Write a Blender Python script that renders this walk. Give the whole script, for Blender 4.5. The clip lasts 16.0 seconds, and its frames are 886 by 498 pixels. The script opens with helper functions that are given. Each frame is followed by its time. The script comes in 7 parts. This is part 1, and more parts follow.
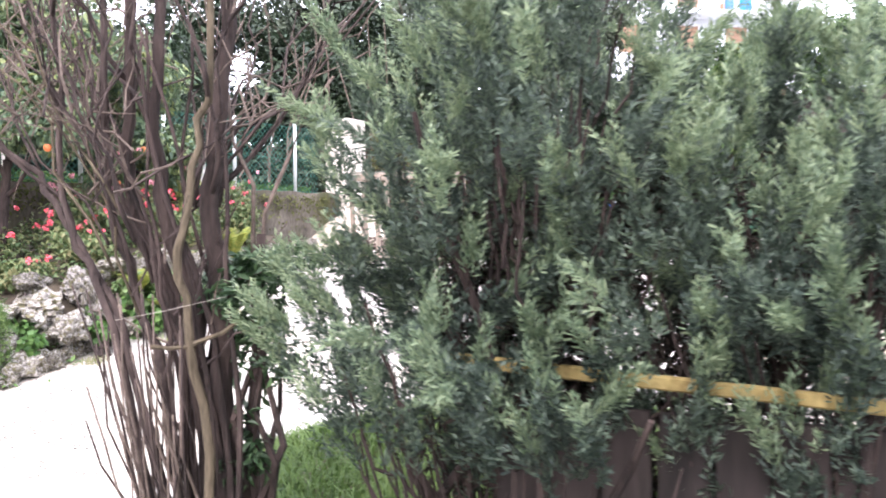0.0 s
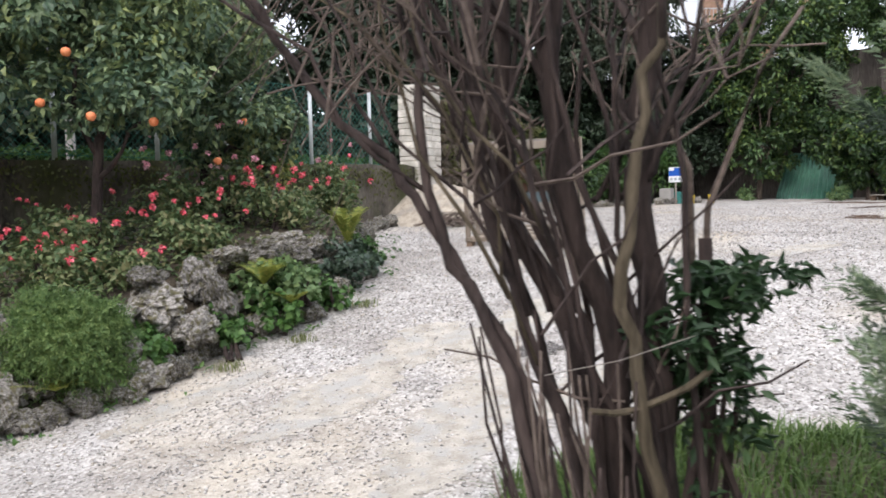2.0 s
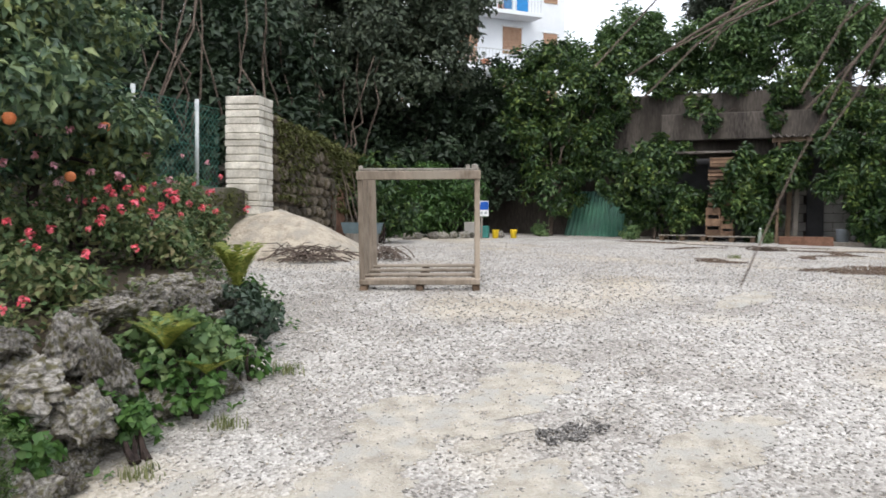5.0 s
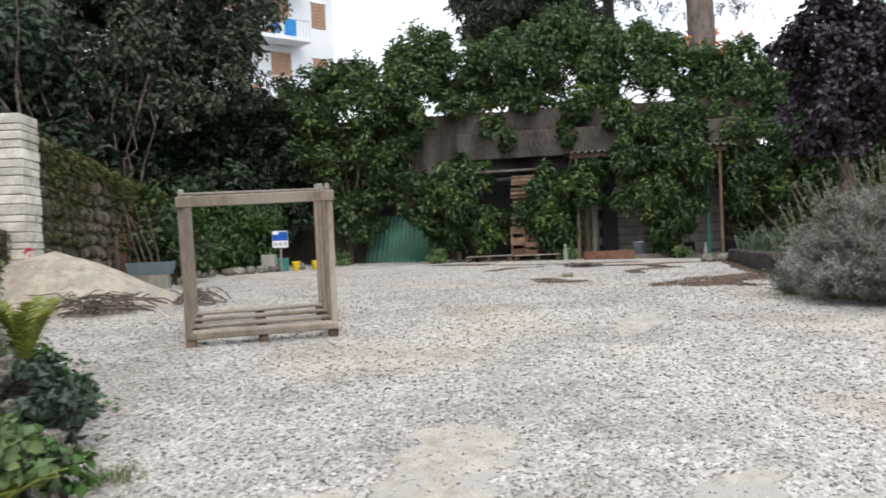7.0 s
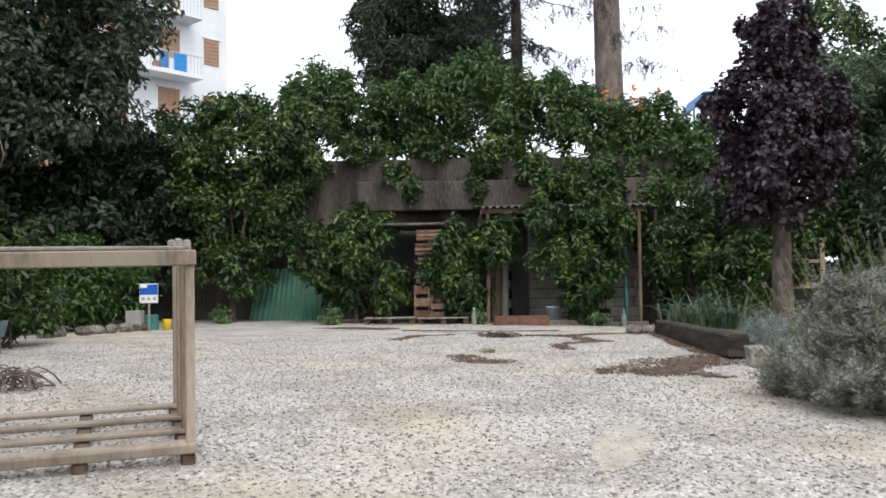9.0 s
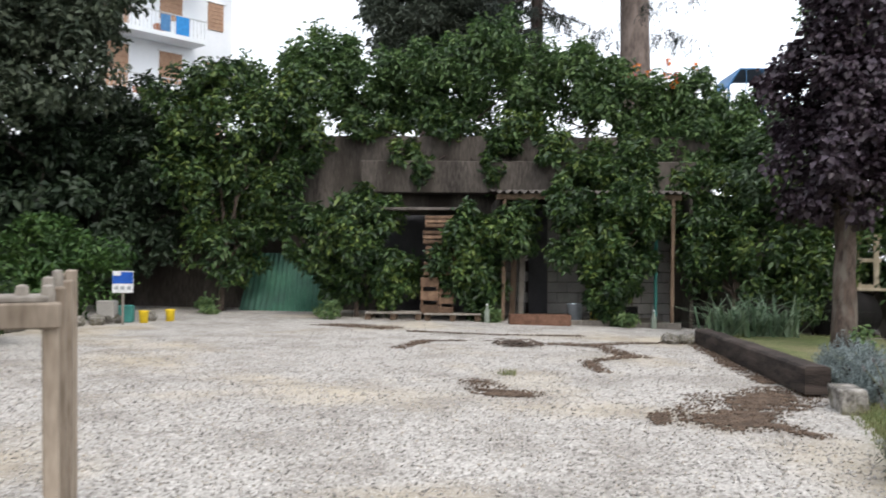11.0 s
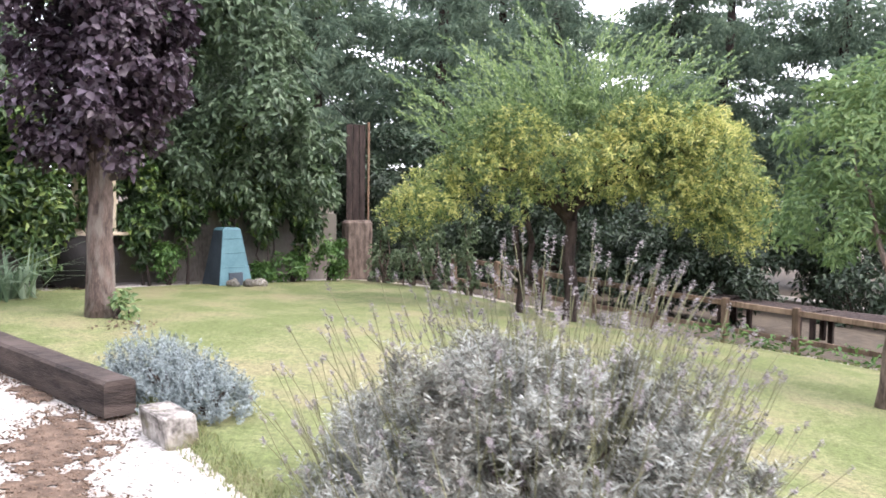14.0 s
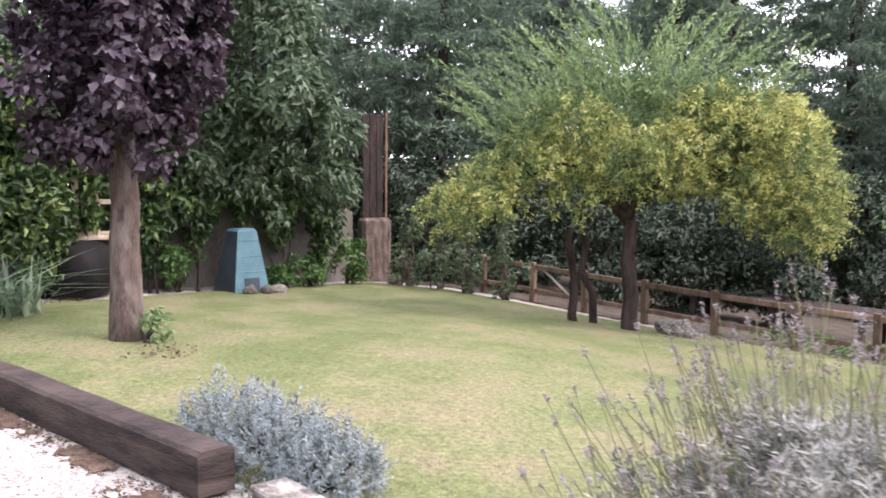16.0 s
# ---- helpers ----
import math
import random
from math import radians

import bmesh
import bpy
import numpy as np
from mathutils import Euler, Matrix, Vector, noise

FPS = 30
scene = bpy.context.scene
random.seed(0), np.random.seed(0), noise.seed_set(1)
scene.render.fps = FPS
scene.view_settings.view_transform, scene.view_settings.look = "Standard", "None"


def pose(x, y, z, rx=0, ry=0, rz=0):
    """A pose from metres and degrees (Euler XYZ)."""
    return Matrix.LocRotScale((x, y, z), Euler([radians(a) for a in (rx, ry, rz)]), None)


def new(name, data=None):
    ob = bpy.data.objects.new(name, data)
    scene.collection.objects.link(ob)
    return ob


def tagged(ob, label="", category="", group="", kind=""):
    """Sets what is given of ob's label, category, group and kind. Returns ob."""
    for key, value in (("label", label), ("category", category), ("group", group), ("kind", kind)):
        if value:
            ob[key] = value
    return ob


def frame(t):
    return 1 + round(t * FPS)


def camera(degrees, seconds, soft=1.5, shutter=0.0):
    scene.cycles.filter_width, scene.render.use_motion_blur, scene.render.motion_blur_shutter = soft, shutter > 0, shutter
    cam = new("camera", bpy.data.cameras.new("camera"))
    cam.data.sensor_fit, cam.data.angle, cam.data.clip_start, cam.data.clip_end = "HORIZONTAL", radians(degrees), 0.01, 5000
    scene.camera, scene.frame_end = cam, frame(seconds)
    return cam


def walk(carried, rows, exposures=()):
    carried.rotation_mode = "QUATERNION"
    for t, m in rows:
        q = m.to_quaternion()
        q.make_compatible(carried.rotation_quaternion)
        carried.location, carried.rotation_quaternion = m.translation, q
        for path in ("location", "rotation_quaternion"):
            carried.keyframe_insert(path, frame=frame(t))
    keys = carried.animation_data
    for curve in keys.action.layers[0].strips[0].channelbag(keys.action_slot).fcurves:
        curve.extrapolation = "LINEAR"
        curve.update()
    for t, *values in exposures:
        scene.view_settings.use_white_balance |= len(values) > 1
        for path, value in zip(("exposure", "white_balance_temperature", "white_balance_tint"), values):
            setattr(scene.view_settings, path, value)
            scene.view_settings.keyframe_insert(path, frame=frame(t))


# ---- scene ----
cam = camera(54.0, 16.0, soft=1.7, shutter=0.3)
METRES, EYE = 12.5, 1.5
ROWS = [
    (0.0, 0.0, 0.0, 0.0, -0.0, -1.05, 0.26),
    (0.5, -0.0275, 0.0187, 0.0029, -0.7, -2.13, 1.5),
    (1.0, -0.0525, 0.0368, 0.0028, -1.84, -3.06, 1.88),
    (1.5, -0.0776, 0.0577, 0.0081, -1.01, -2.83, 3.94),
    (2.0, -0.1011, 0.0744, 0.0085, -0.15, -3.19, 1.44),
    (2.5, -0.1263, 0.0886, 0.0145, -1.81, -4.22, 2.18),
    (3.0, -0.1444, 0.1071, 0.0139, -2.61, -3.9, 1.26),
    (3.5, -0.1597, 0.133, 0.0152, -3.55, -1.85, 1.58),
    (4.0, -0.1789, 0.156, 0.015, -7.51, -1.58, -1.35),
    (4.5, -0.1966, 0.1754, 0.0172, -14.04, -1.08, -0.38),
    (4.7, -0.2035, 0.183, 0.0174, -15.85, -1.63, -0.4),
    (6.8, -0.2265, 0.2965, 0.0184, -31.03, -0.17, 2.4),
    (7.0, -0.2208, 0.3097, 0.0186, -33.19, -0.12, 2.71),
    (7.5, -0.2053, 0.3444, 0.0214, -37.72, -0.63, 1.49),
    (8.0, -0.19, 0.3804, 0.0272, -40.65, 0.1, 1.18),
    (8.5, -0.1691, 0.408, 0.0291, -40.53, 2.46, 1.26),
    (8.7, -0.161, 0.4185, 0.0312, -40.6, 3.05, 1.2),
    (10.8, -0.0755, 0.5268, 0.0592, -38.7, 0.5, -0.2),
    (11.0, -0.0674, 0.5366, 0.062, -39.95, 1.19, -0.34),
    (11.5, -0.0473, 0.5612, 0.0701, -47.94, -0.19, 0.15),
    (12.0, -0.0172, 0.5809, 0.0797, -58.97, -1.35, 0.63),
    (12.5, 0.0016, 0.5995, 0.0824, -71.37, -2.84, -0.55),
    (13.0, 0.0167, 0.6203, 0.0899, -82.47, -4.98, -0.71),
    (13.5, 0.0365, 0.6371, 0.0917, -89.77, -4.67, -0.4),
    (14.0, 0.0563, 0.6569, 0.0964, -90.15, -3.94, -0.79),
    (14.5, 0.0768, 0.6835, 0.0975, -91.8, -4.06, -0.05),
    (15.0, 0.0938, 0.7037, 0.1008, -93.56, -4.93, 0.46),
    (15.5, 0.1247, 0.723, 0.1034, -93.66, -4.97, -0.64),
    (16.0, 0.1522, 0.7441, 0.105, -92.52, -4.69, -0.48),
]
walk(cam, [(t, pose(0, 0, EYE) @ pose(METRES * x, METRES * y, METRES * z, 90 + pitch, roll, yaw)) for t, x, y, z, yaw, pitch, roll in ROWS],
     [(0.0, 2.1, 6250, 22), (0.5, 1.74, 6250, 20), (1.2, 0.95, 6250, 16), (2.0, 0.62, 6300, 14), (2.5, 0.5, 6350, 12), (3.5, 0.7, 6350, 12), (4.5, 0.5, 6400, 10), (8.5, 0.35, 6450, 10),
                         (11.5, 0.4, 6500, 10), (12.5, 0.52, 6500, 11), (13.0, 0.85, 6500, 10), (13.5, 1.62, 6400, 16), (14.0, 1.8, 6420, 20), (14.5, 1.64, 6400, 22), (16.0, 1.6, 6480, 27)])

# ---- light: a bright overcast sky ----
world = bpy.data.worlds.new("overcast_sky")
scene.world = world
world.use_nodes = True
wn, wl = world.node_tree.nodes, world.node_tree.links
sky = wn.new("ShaderNodeTexSky")
sky.sky_type, sky.sun_disc = "NISHITA", False
sky.sun_elevation, sky.sun_rotation = radians(48), radians(200)
sky.air_density, sky.dust_density = 1.0, 4.0
cloud = wn.new("ShaderNodeMix")
cloud.data_type = "RGBA"
cloud.inputs[0].default_value = 0.72
wl.new(sky.outputs[0], cloud.inputs[6])
cloud.inputs[7].default_value = (9.5, 9.8, 10.4, 1)
wl.new(cloud.outputs[2], wn["Background"].inputs[0])
wn["Background"].inputs[1].default_value = 0.15
sun_data = bpy.data.lights.new("sun", "SUN")
sun_data.energy, sun_data.angle, sun_data.color = 0.9, radians(25), (1.0, 0.96, 0.9)
sun = new("sun", sun_data)
sun.rotation_euler = (radians(38), 0, radians(-20))


# ---- materials ----
def nodes_of(name):
    m = bpy.data.materials.new(name)
    m.use_nodes = True
    return m, m.node_tree.nodes, m.node_tree.links, m.node_tree.nodes["Principled BSDF"]


def ramp(n, stops):
    r = n.new("ShaderNodeValToRGB")
    el = r.color_ramp.elements
    while len(el) < len(stops):
        el.new(0.5)
    for e, (p, c) in zip(el, stops):
        e.position, e.color = p, (*c, 1)
    return r


def surface(name, dark, light, scale=3.0, rough=0.85, bump=0.3, fine=40.0, stain=None, stretch=(1, 1, 1), metal=0.0, rand=0.0, amount=0.5):
    """A weathered surface: broad tone, fine grain, stains and relief, at real size."""
    m, n, l, p = nodes_of(name)
    tc, mp = n.new("ShaderNodeTexCoord"), n.new("ShaderNodeMapping")
    mp.inputs["Scale"].default_value = stretch
    l.new(tc.outputs["Object"], mp.inputs[0])
    a, b = n.new("ShaderNodeTexNoise"), n.new("ShaderNodeTexNoise")
    a.inputs["Scale"].default_value, a.inputs["Detail"].default_value = scale, 6
    b.inputs["Scale"].default_value, b.inputs["Detail"].default_value = fine, 5
    l.new(mp.outputs[0], a.inputs[0]), l.new(mp.outputs[0], b.inputs[0])
    add = n.new("ShaderNodeMath")
    add.operation = "MULTIPLY_ADD"
    l.new(b.outputs[0], add.inputs[0])
    add.inputs[1].default_value = amount
    l.new(a.outputs[0], add.inputs[2])
    r = ramp(n, [(0.35 + amount * 0.4, dark), (0.65 + amount * 0.6, light)])
    l.new(add.outputs[0], r.inputs[0])
    out = r.outputs[0]
    if stain:
        s = n.new("ShaderNodeTexNoise")
        s.inputs["Scale"].default_value, s.inputs["Detail"].default_value = scale * 0.6, 8
        mp2 = n.new("ShaderNodeMapping")
        mp2.inputs["Location"].default_value = (7, 3, 5)
        l.new(mp.outputs[0], mp2.inputs[0]), l.new(mp2.outputs[0], s.inputs[0])
        sr = ramp(n, [(0.48, (0, 0, 0)), (0.62, (1, 1, 1))])
        l.new(s.outputs[0], sr.inputs[0])
        mx = n.new("ShaderNodeMix")
        mx.data_type = "RGBA"
        l.new(sr.outputs[0], mx.inputs[0]), l.new(out, mx.inputs[6])
        mx.inputs[7].default_value = (*stain, 1)
        out = mx.outputs[2]
    if rand:
        oi, hs = n.new("ShaderNodeObjectInfo"), n.new("ShaderNodeHueSaturation")
        mr = n.new("ShaderNodeMapRange")
        mr.inputs[3].default_value, mr.inputs[4].default_value = 1 - rand, 1 + rand
        l.new(oi.outputs["Random"], mr.inputs[0]), l.new(mr.outputs[0], hs.inputs["Value"]), l.new(out, hs.inputs["Color"])
        out = hs.outputs[0]
    l.new(out, p.inputs["Base Color"])
    p.inputs["Roughness"].default_value, p.inputs["Metallic"].default_value = rough, metal
    p.inputs["Specular IOR Level"].default_value = 0.3
    if bump:
        bp = n.new("ShaderNodeBump")
        bp.inputs["Strength"].default_value, bp.inputs["Distance"].default_value = bump, 0.02
        l.new(add.outputs[0], bp.inputs["Height"]), l.new(bp.outputs[0], p.inputs["Normal"])
    return m


def leafy(name, tones, gloss=0.45, through_light=0.3, patch=0.0):
    """Leaves: each its own tone between the given ones, a little light through them."""
    m, n, l, p = nodes_of(name)
    g = n.new("ShaderNodeNewGeometry")
    tc, a = n.new("ShaderNodeTexCoord"), n.new("ShaderNodeTexNoise")
    a.inputs["Scale"].default_value = 1.3
    l.new(tc.outputs["Object"], a.inputs[0])
    ma = n.new("ShaderNodeMath")
    ma.operation = "MULTIPLY_ADD"
    l.new(a.outputs[0], ma.inputs[0])
    ma.inputs[1].default_value = 0.9
    mb = n.new("ShaderNodeMath")
    mb.operation = "MULTIPLY_ADD"
    l.new(g.outputs["Random Per Island"], mb.inputs[0])
    mb.inputs[1].default_value, mb.inputs[2].default_value = 0.75, -0.33
    l.new(mb.outputs[0], ma.inputs[2])
    r = ramp(n, [(i / max(1, len(tones) - 1), c) for i, c in enumerate(tones)])
    l.new(ma.outputs[0], r.inputs[0])
    l.new(r.outputs[0], p.inputs["Base Color"])
    p.inputs["Roughness"].default_value = gloss
    p.inputs["Specular IOR Level"].default_value = 0.35
    t, mix = n.new("ShaderNodeBsdfTranslucent"), n.new("ShaderNodeMixShader")
    l.new(r.outputs[0], t.inputs[0])
    mix.inputs[0].default_value = through_light
    l.new(p.outputs[0], mix.inputs[1]), l.new(t.outputs[0], mix.inputs[2])
    l.new(mix.outputs[0], n["Material Output"].inputs[0])
    return m


def gravel_ground():
    m, n, l, p = nodes_of("gravel_ground")
    tc = n.new("ShaderNodeTexCoord")
    v, a, b, w = (n.new("ShaderNodeTexVoronoi"), n.new("ShaderNodeTexNoise"), n.new("ShaderNodeTexNoise"), n.new("ShaderNodeTexVoronoi"))
    v.inputs["Scale"].default_value, w.inputs["Scale"].default_value = 58, 110
    a.inputs["Scale"].default_value, a.inputs["Detail"].default_value = 0.55, 7
    b.inputs["Scale"].default_value, b.inputs["Detail"].default_value = 160, 4
    for q in (v, a, b, w):
        l.new(tc.outputs["Object"], q.inputs["Vector"])
    stone = ramp(n, [(0.0, (0.2, 0.185, 0.168)), (0.3, (0.37, 0.35, 0.322)), (0.7, (0.52, 0.495, 0.46)), (1.0, (0.69, 0.665, 0.63))])
    l.new(v.outputs["Color"], stone.inputs[0])
    sand = ramp(n, [(0.3, (0.42, 0.36, 0.27)), (0.7, (0.62, 0.55, 0.43))])
    l.new(b.outputs[0], sand.inputs[0])
    where = ramp(n, [(0.52, (0, 0, 0)), (0.66, (1, 1, 1))])
    l.new(a.outputs[0], where.inputs[0])
    # loose stones still lie on the sandy places
    keep = n.new("ShaderNodeMath")
    keep.operation = "MULTIPLY"
    keep.inputs[1].default_value = 0.75
    l.new(where.outputs[0], keep.inputs[0])
    mx = n.new("ShaderNodeMix")
    mx.data_type = "RGBA"
    l.new(keep.outputs[0], mx.inputs[0]), l.new(stone.outputs[0], mx.inputs[6]), l.new(sand.outputs[0], mx.inputs[7])
    # damp grey dirt settled between the stones
    d1, dm = n.new("ShaderNodeTexNoise"), n.new("ShaderNodeMix")
    d1.inputs["Scale"].default_value, d1.inputs["Detail"].default_value, d1.inputs["Roughness"].default_value = 1.4, 10, 0.72
    l.new(tc.outputs["Object"], d1.inputs["Vector"])
    dr = ramp(n, [(0.4, (0.73, 0.715, 0.7)), (0.55, (1, 1, 1))])
    l.new(d1.outputs[0], dr.inputs[0])
    dm.data_type, dm.blend_type = "RGBA", "MULTIPLY"
    dm.inputs[0].default_value = 1
    l.new(mx.outputs[2], dm.inputs[6]), l.new(dr.outputs[0], dm.inputs[7])
    l.new(dm.outputs[2], p.inputs["Base Color"])
    p.inputs["Roughness"].default_value = 0.95
    p.inputs["Specular IOR Level"].default_value = 0.15
    bp = n.new("ShaderNodeBump")
    bp.inputs["Strength"].default_value, bp.inputs["Distance"].default_value = 0.5, 0.014
    bp.invert = True
    l.new(v.outputs["Distance"], bp.inputs["Height"]), l.new(bp.outputs[0], p.inputs["Normal"])
    return m


def turf():
    """Mown grass: fine mottled blades over broad green and yellowed patches."""
    m, n, l, p = nodes_of("lawn_turf")
    tc = n.new("ShaderNodeTexCoord")
    tones = []
    for size, detail, rough in ((1.1, 5, 0.6), (24, 6, 0.75), (85, 6, 0.8)):
        q = n.new("ShaderNodeTexNoise")
        q.inputs["Scale"].default_value, q.inputs["Detail"].default_value, q.inputs["Roughness"].default_value = size, detail, rough
        l.new(tc.outputs["Object"], q.inputs["Vector"])
        tones.append(q)
    patch = ramp(n, [(0.4, (0.128, 0.155, 0.066)), (0.52, (0.17, 0.185, 0.092)), (0.64, (0.212, 0.198, 0.117))])
    l.new(tones[0].outputs[0], patch.inputs[0])
    out = patch.outputs[0]
    for q, lo, hi in ((tones[1], 0.62, 1.3), (tones[2], 0.5, 1.4)):
        r = ramp(n, [(0.36, (lo, lo, lo)), (0.64, (hi, hi, hi * 0.95))])
        l.new(q.outputs[0], r.inputs[0])
        mx = n.new("ShaderNodeMix")
        mx.data_type, mx.blend_type = "RGBA", "MULTIPLY"
        mx.inputs[0].default_value = 1
        l.new(out, mx.inputs[6]), l.new(r.outputs[0], mx.inputs[7])
        out = mx.outputs[2]
    l.new(out, p.inputs["Base Color"])
    p.inputs["Roughness"].default_value, p.inputs["Specular IOR Level"].default_value = 0.95, 0.15
    bp = n.new("ShaderNodeBump")
    bp.inputs["Strength"].default_value, bp.inputs["Distance"].default_value = 0.6, 0.012
    l.new(tones[2].outputs[0], bp.inputs["Height"]), l.new(bp.outputs[0], p.inputs["Normal"])
    return m


def stones_mat(name, tones):
    m, n, l, p = nodes_of(name)
    g = n.new("ShaderNodeNewGeometry")
    r = ramp(n, [(i / (len(tones) - 1), c) for i, c in enumerate(tones)])
    l.new(g.outputs["Random Per Island"], r.inputs[0]), l.new(r.outputs[0], p.inputs["Base Color"])
    p.inputs["Roughness"].default_value = 0.9
    p.inputs["Specular IOR Level"].default_value = 0.2
    return m


def plain(name, c, rough=0.5, metal=0.0):
    return surface(name, tuple(x * 0.8 for x in c), tuple(min(1, x * 1.12) for x in c), 6, rough, 0.08, 60, metal=metal)


GRAVEL = gravel_ground()
PEBBLE = stones_mat("gravel_stones", [(0.17, 0.16, 0.148), (0.33, 0.313, 0.29), (0.445, 0.423, 0.393), (0.58, 0.555, 0.525), (0.47, 0.41, 0.33)])
SOIL = surface("bed_soil", (0.03, 0.024, 0.018), (0.1, 0.08, 0.055), 5, 0.95, 0.7, 60)
MULCH = surface("brown_mulch", (0.05, 0.034, 0.024), (0.15, 0.105, 0.074), 9, 0.95, 0.8, 90)
CHIPS = stones_mat("mulch_chips", [(0.045, 0.03, 0.022), (0.12, 0.082, 0.058), (0.21, 0.155, 0.115)])
SAND = surface("heaped_sand", (0.26, 0.225, 0.175), (0.46, 0.4, 0.32), 9, 0.95, 1.0, 45, stain=(0.33, 0.3, 0.25), amount=0.8)
TURF = turf()
PALEBOARD = surface("pale_weathered_board", (0.3, 0.25, 0.18), (0.5, 0.43, 0.33), 5, 0.85, 0.3, 40, stretch=(1, 1, 0.3))
BLADE = leafy("grass_blades", [(0.13, 0.17, 0.065), (0.19, 0.225, 0.095), (0.25, 0.265, 0.125), (0.3, 0.28, 0.16)], 0.8, 0.5)
ROCK = surface("tufa_rock", (0.06, 0.054, 0.046), (0.43, 0.405, 0.37), 7, 0.95, 1.0, 34, stain=(0.12, 0.11, 0.06), rand=0.38)
WALLSTONE = surface("old_wall_stone", (0.05, 0.04, 0.031), (0.21, 0.175, 0.135), 4, 0.95, 0.9, 24, stain=(0.06, 0.05, 0.028), rand=0.55)
MORTAR = surface("old_mortar", (0.055, 0.046, 0.036), (0.17, 0.145, 0.115), 4, 0.95, 0.7, 30)
PALESTONE = surface("pale_dressed_stone", (0.45, 0.42, 0.36), (0.74, 0.7, 0.62), 5, 0.9, 0.5, 40, stain=(0.42, 0.39, 0.33), rand=0.18)
MOSSWALL = surface("mossy_low_wall", (0.035, 0.03, 0.024), (0.17, 0.15, 0.12), 2.2, 0.95, 0.7, 26, stain=(0.06, 0.065, 0.025), stretch=(1, 1, 0.5))
# real dark stains, plus the overhanging hedge's shade in the base tones
CONCRETE = surface("stained_shaded_concrete", (0.028, 0.024, 0.021), (0.12, 0.104, 0.09), 1.6, 0.92, 0.4, 30, stain=(0.03, 0.025, 0.02), stretch=(1, 1, 0.22), amount=0.7)
PALECONCRETE = surface("pale_grey_concrete", (0.085, 0.075, 0.066), (0.225, 0.205, 0.18), 1.3, 0.92, 0.35, 30, stain=(0.13, 0.12, 0.1), stretch=(1, 1, 0.4))
BLOCKWALL = surface("grey_block", (0.3, 0.29, 0.27), (0.47, 0.45, 0.42), 2, 0.92, 0.4, 40, rand=0.12)
PALLETWOOD = surface("weathered_pallet_wood", (0.15, 0.118, 0.088), (0.37, 0.31, 0.25), 3, 0.85, 0.4, 40, stain=(0.3, 0.26, 0.21), stretch=(1, 1, 0.25), rand=0.15)
SLEEPER = surface("dark_timber_beam", (0.011, 0.009, 0.008), (0.06, 0.045, 0.038), 5, 0.85, 0.8, 30, stain=(0.07, 0.054, 0.046), stretch=(0.6, 0.6, 3))
OLDWOOD = surface("old_brown_wood", (0.07, 0.045, 0.03), (0.21, 0.15, 0.105), 5, 0.88, 0.5, 35, stretch=(1, 1, 0.2), rand=0.25)
GREYWOOD = surface("grey_weathered_wood", (0.16, 0.14, 0.12), (0.36, 0.33, 0.29), 5, 0.9, 0.5, 35, stretch=(1, 1, 0.2), rand=0.2)
NEWWOOD = surface("pale_new_wood", (0.5, 0.37, 0.22), (0.68, 0.54, 0.36), 5, 0.8, 0.3, 40, stretch=(1, 1, 0.2))
CRATEWOOD = surface("orange_crate_wood", (0.1, 0.06, 0.04), (0.24, 0.155, 0.1), 5, 0.85, 0.4, 40, rand=0.4)
BARK = surface("brown_bark", (0.018, 0.013, 0.012), (0.08, 0.059, 0.052), 6, 0.95, 1.0, 30, stretch=(2, 2, 0.5))
GREYBARK = surface("grey_brown_bark", (0.055, 0.042, 0.034), (0.2, 0.155, 0.125), 7, 0.95, 0.9, 40, stretch=(2, 2, 0.6))
MAPLEBARK = surface("maple_bark", (0.035, 0.026, 0.022), (0.135, 0.1, 0.083), 7, 0.95, 1.0, 36, stain=(0.15, 0.13, 0.11), stretch=(2, 2, 0.6))
SHRUBBARK = surface("olive_brown_bark", (0.04, 0.032, 0.02), (0.135, 0.108, 0.072), 7, 0.95, 1.0, 36, stretch=(2, 2, 0.5))
DARKBARK = surface("dark_bark", (0.014, 0.01, 0.009), (0.062, 0.044, 0.038), 6, 0.95, 1.0, 30, stretch=(2, 2, 0.5))
TWIG = surface("dry_twig", (0.06, 0.045, 0.037), (0.18, 0.14, 0.115), 9, 0.9, 0.4, 50)
PINEBARK = surface("pine_bark", (0.09, 0.07, 0.06), (0.25, 0.2, 0.175), 3, 0.95, 1.0, 14, stretch=(1, 1, 0.4))
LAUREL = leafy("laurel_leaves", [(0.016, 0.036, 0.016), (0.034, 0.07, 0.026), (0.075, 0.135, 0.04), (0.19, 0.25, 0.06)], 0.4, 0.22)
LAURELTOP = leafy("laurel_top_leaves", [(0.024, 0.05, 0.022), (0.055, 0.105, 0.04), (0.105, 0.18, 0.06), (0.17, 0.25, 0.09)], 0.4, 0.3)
# evergreen leaves with the deep shade under the trees in their tones
SHADELEAF = leafy("shaded_evergreen_leaves", [(0.012, 0.024, 0.013), (0.026, 0.046, 0.024), (0.045, 0.07, 0.034)], 0.5, 0.15)
OAKLEAF = leafy("holm_oak_leaves", [(0.03, 0.048, 0.031), (0.066, 0.088, 0.056), (0.11, 0.135, 0.085)], 0.5, 0.25)
CITRUSLEAF = leafy("citrus_leaves", [(0.045, 0.082, 0.052), (0.1, 0.16, 0.088), (0.185, 0.25, 0.125), (0.34, 0.375, 0.13)], 0.4, 0.28)
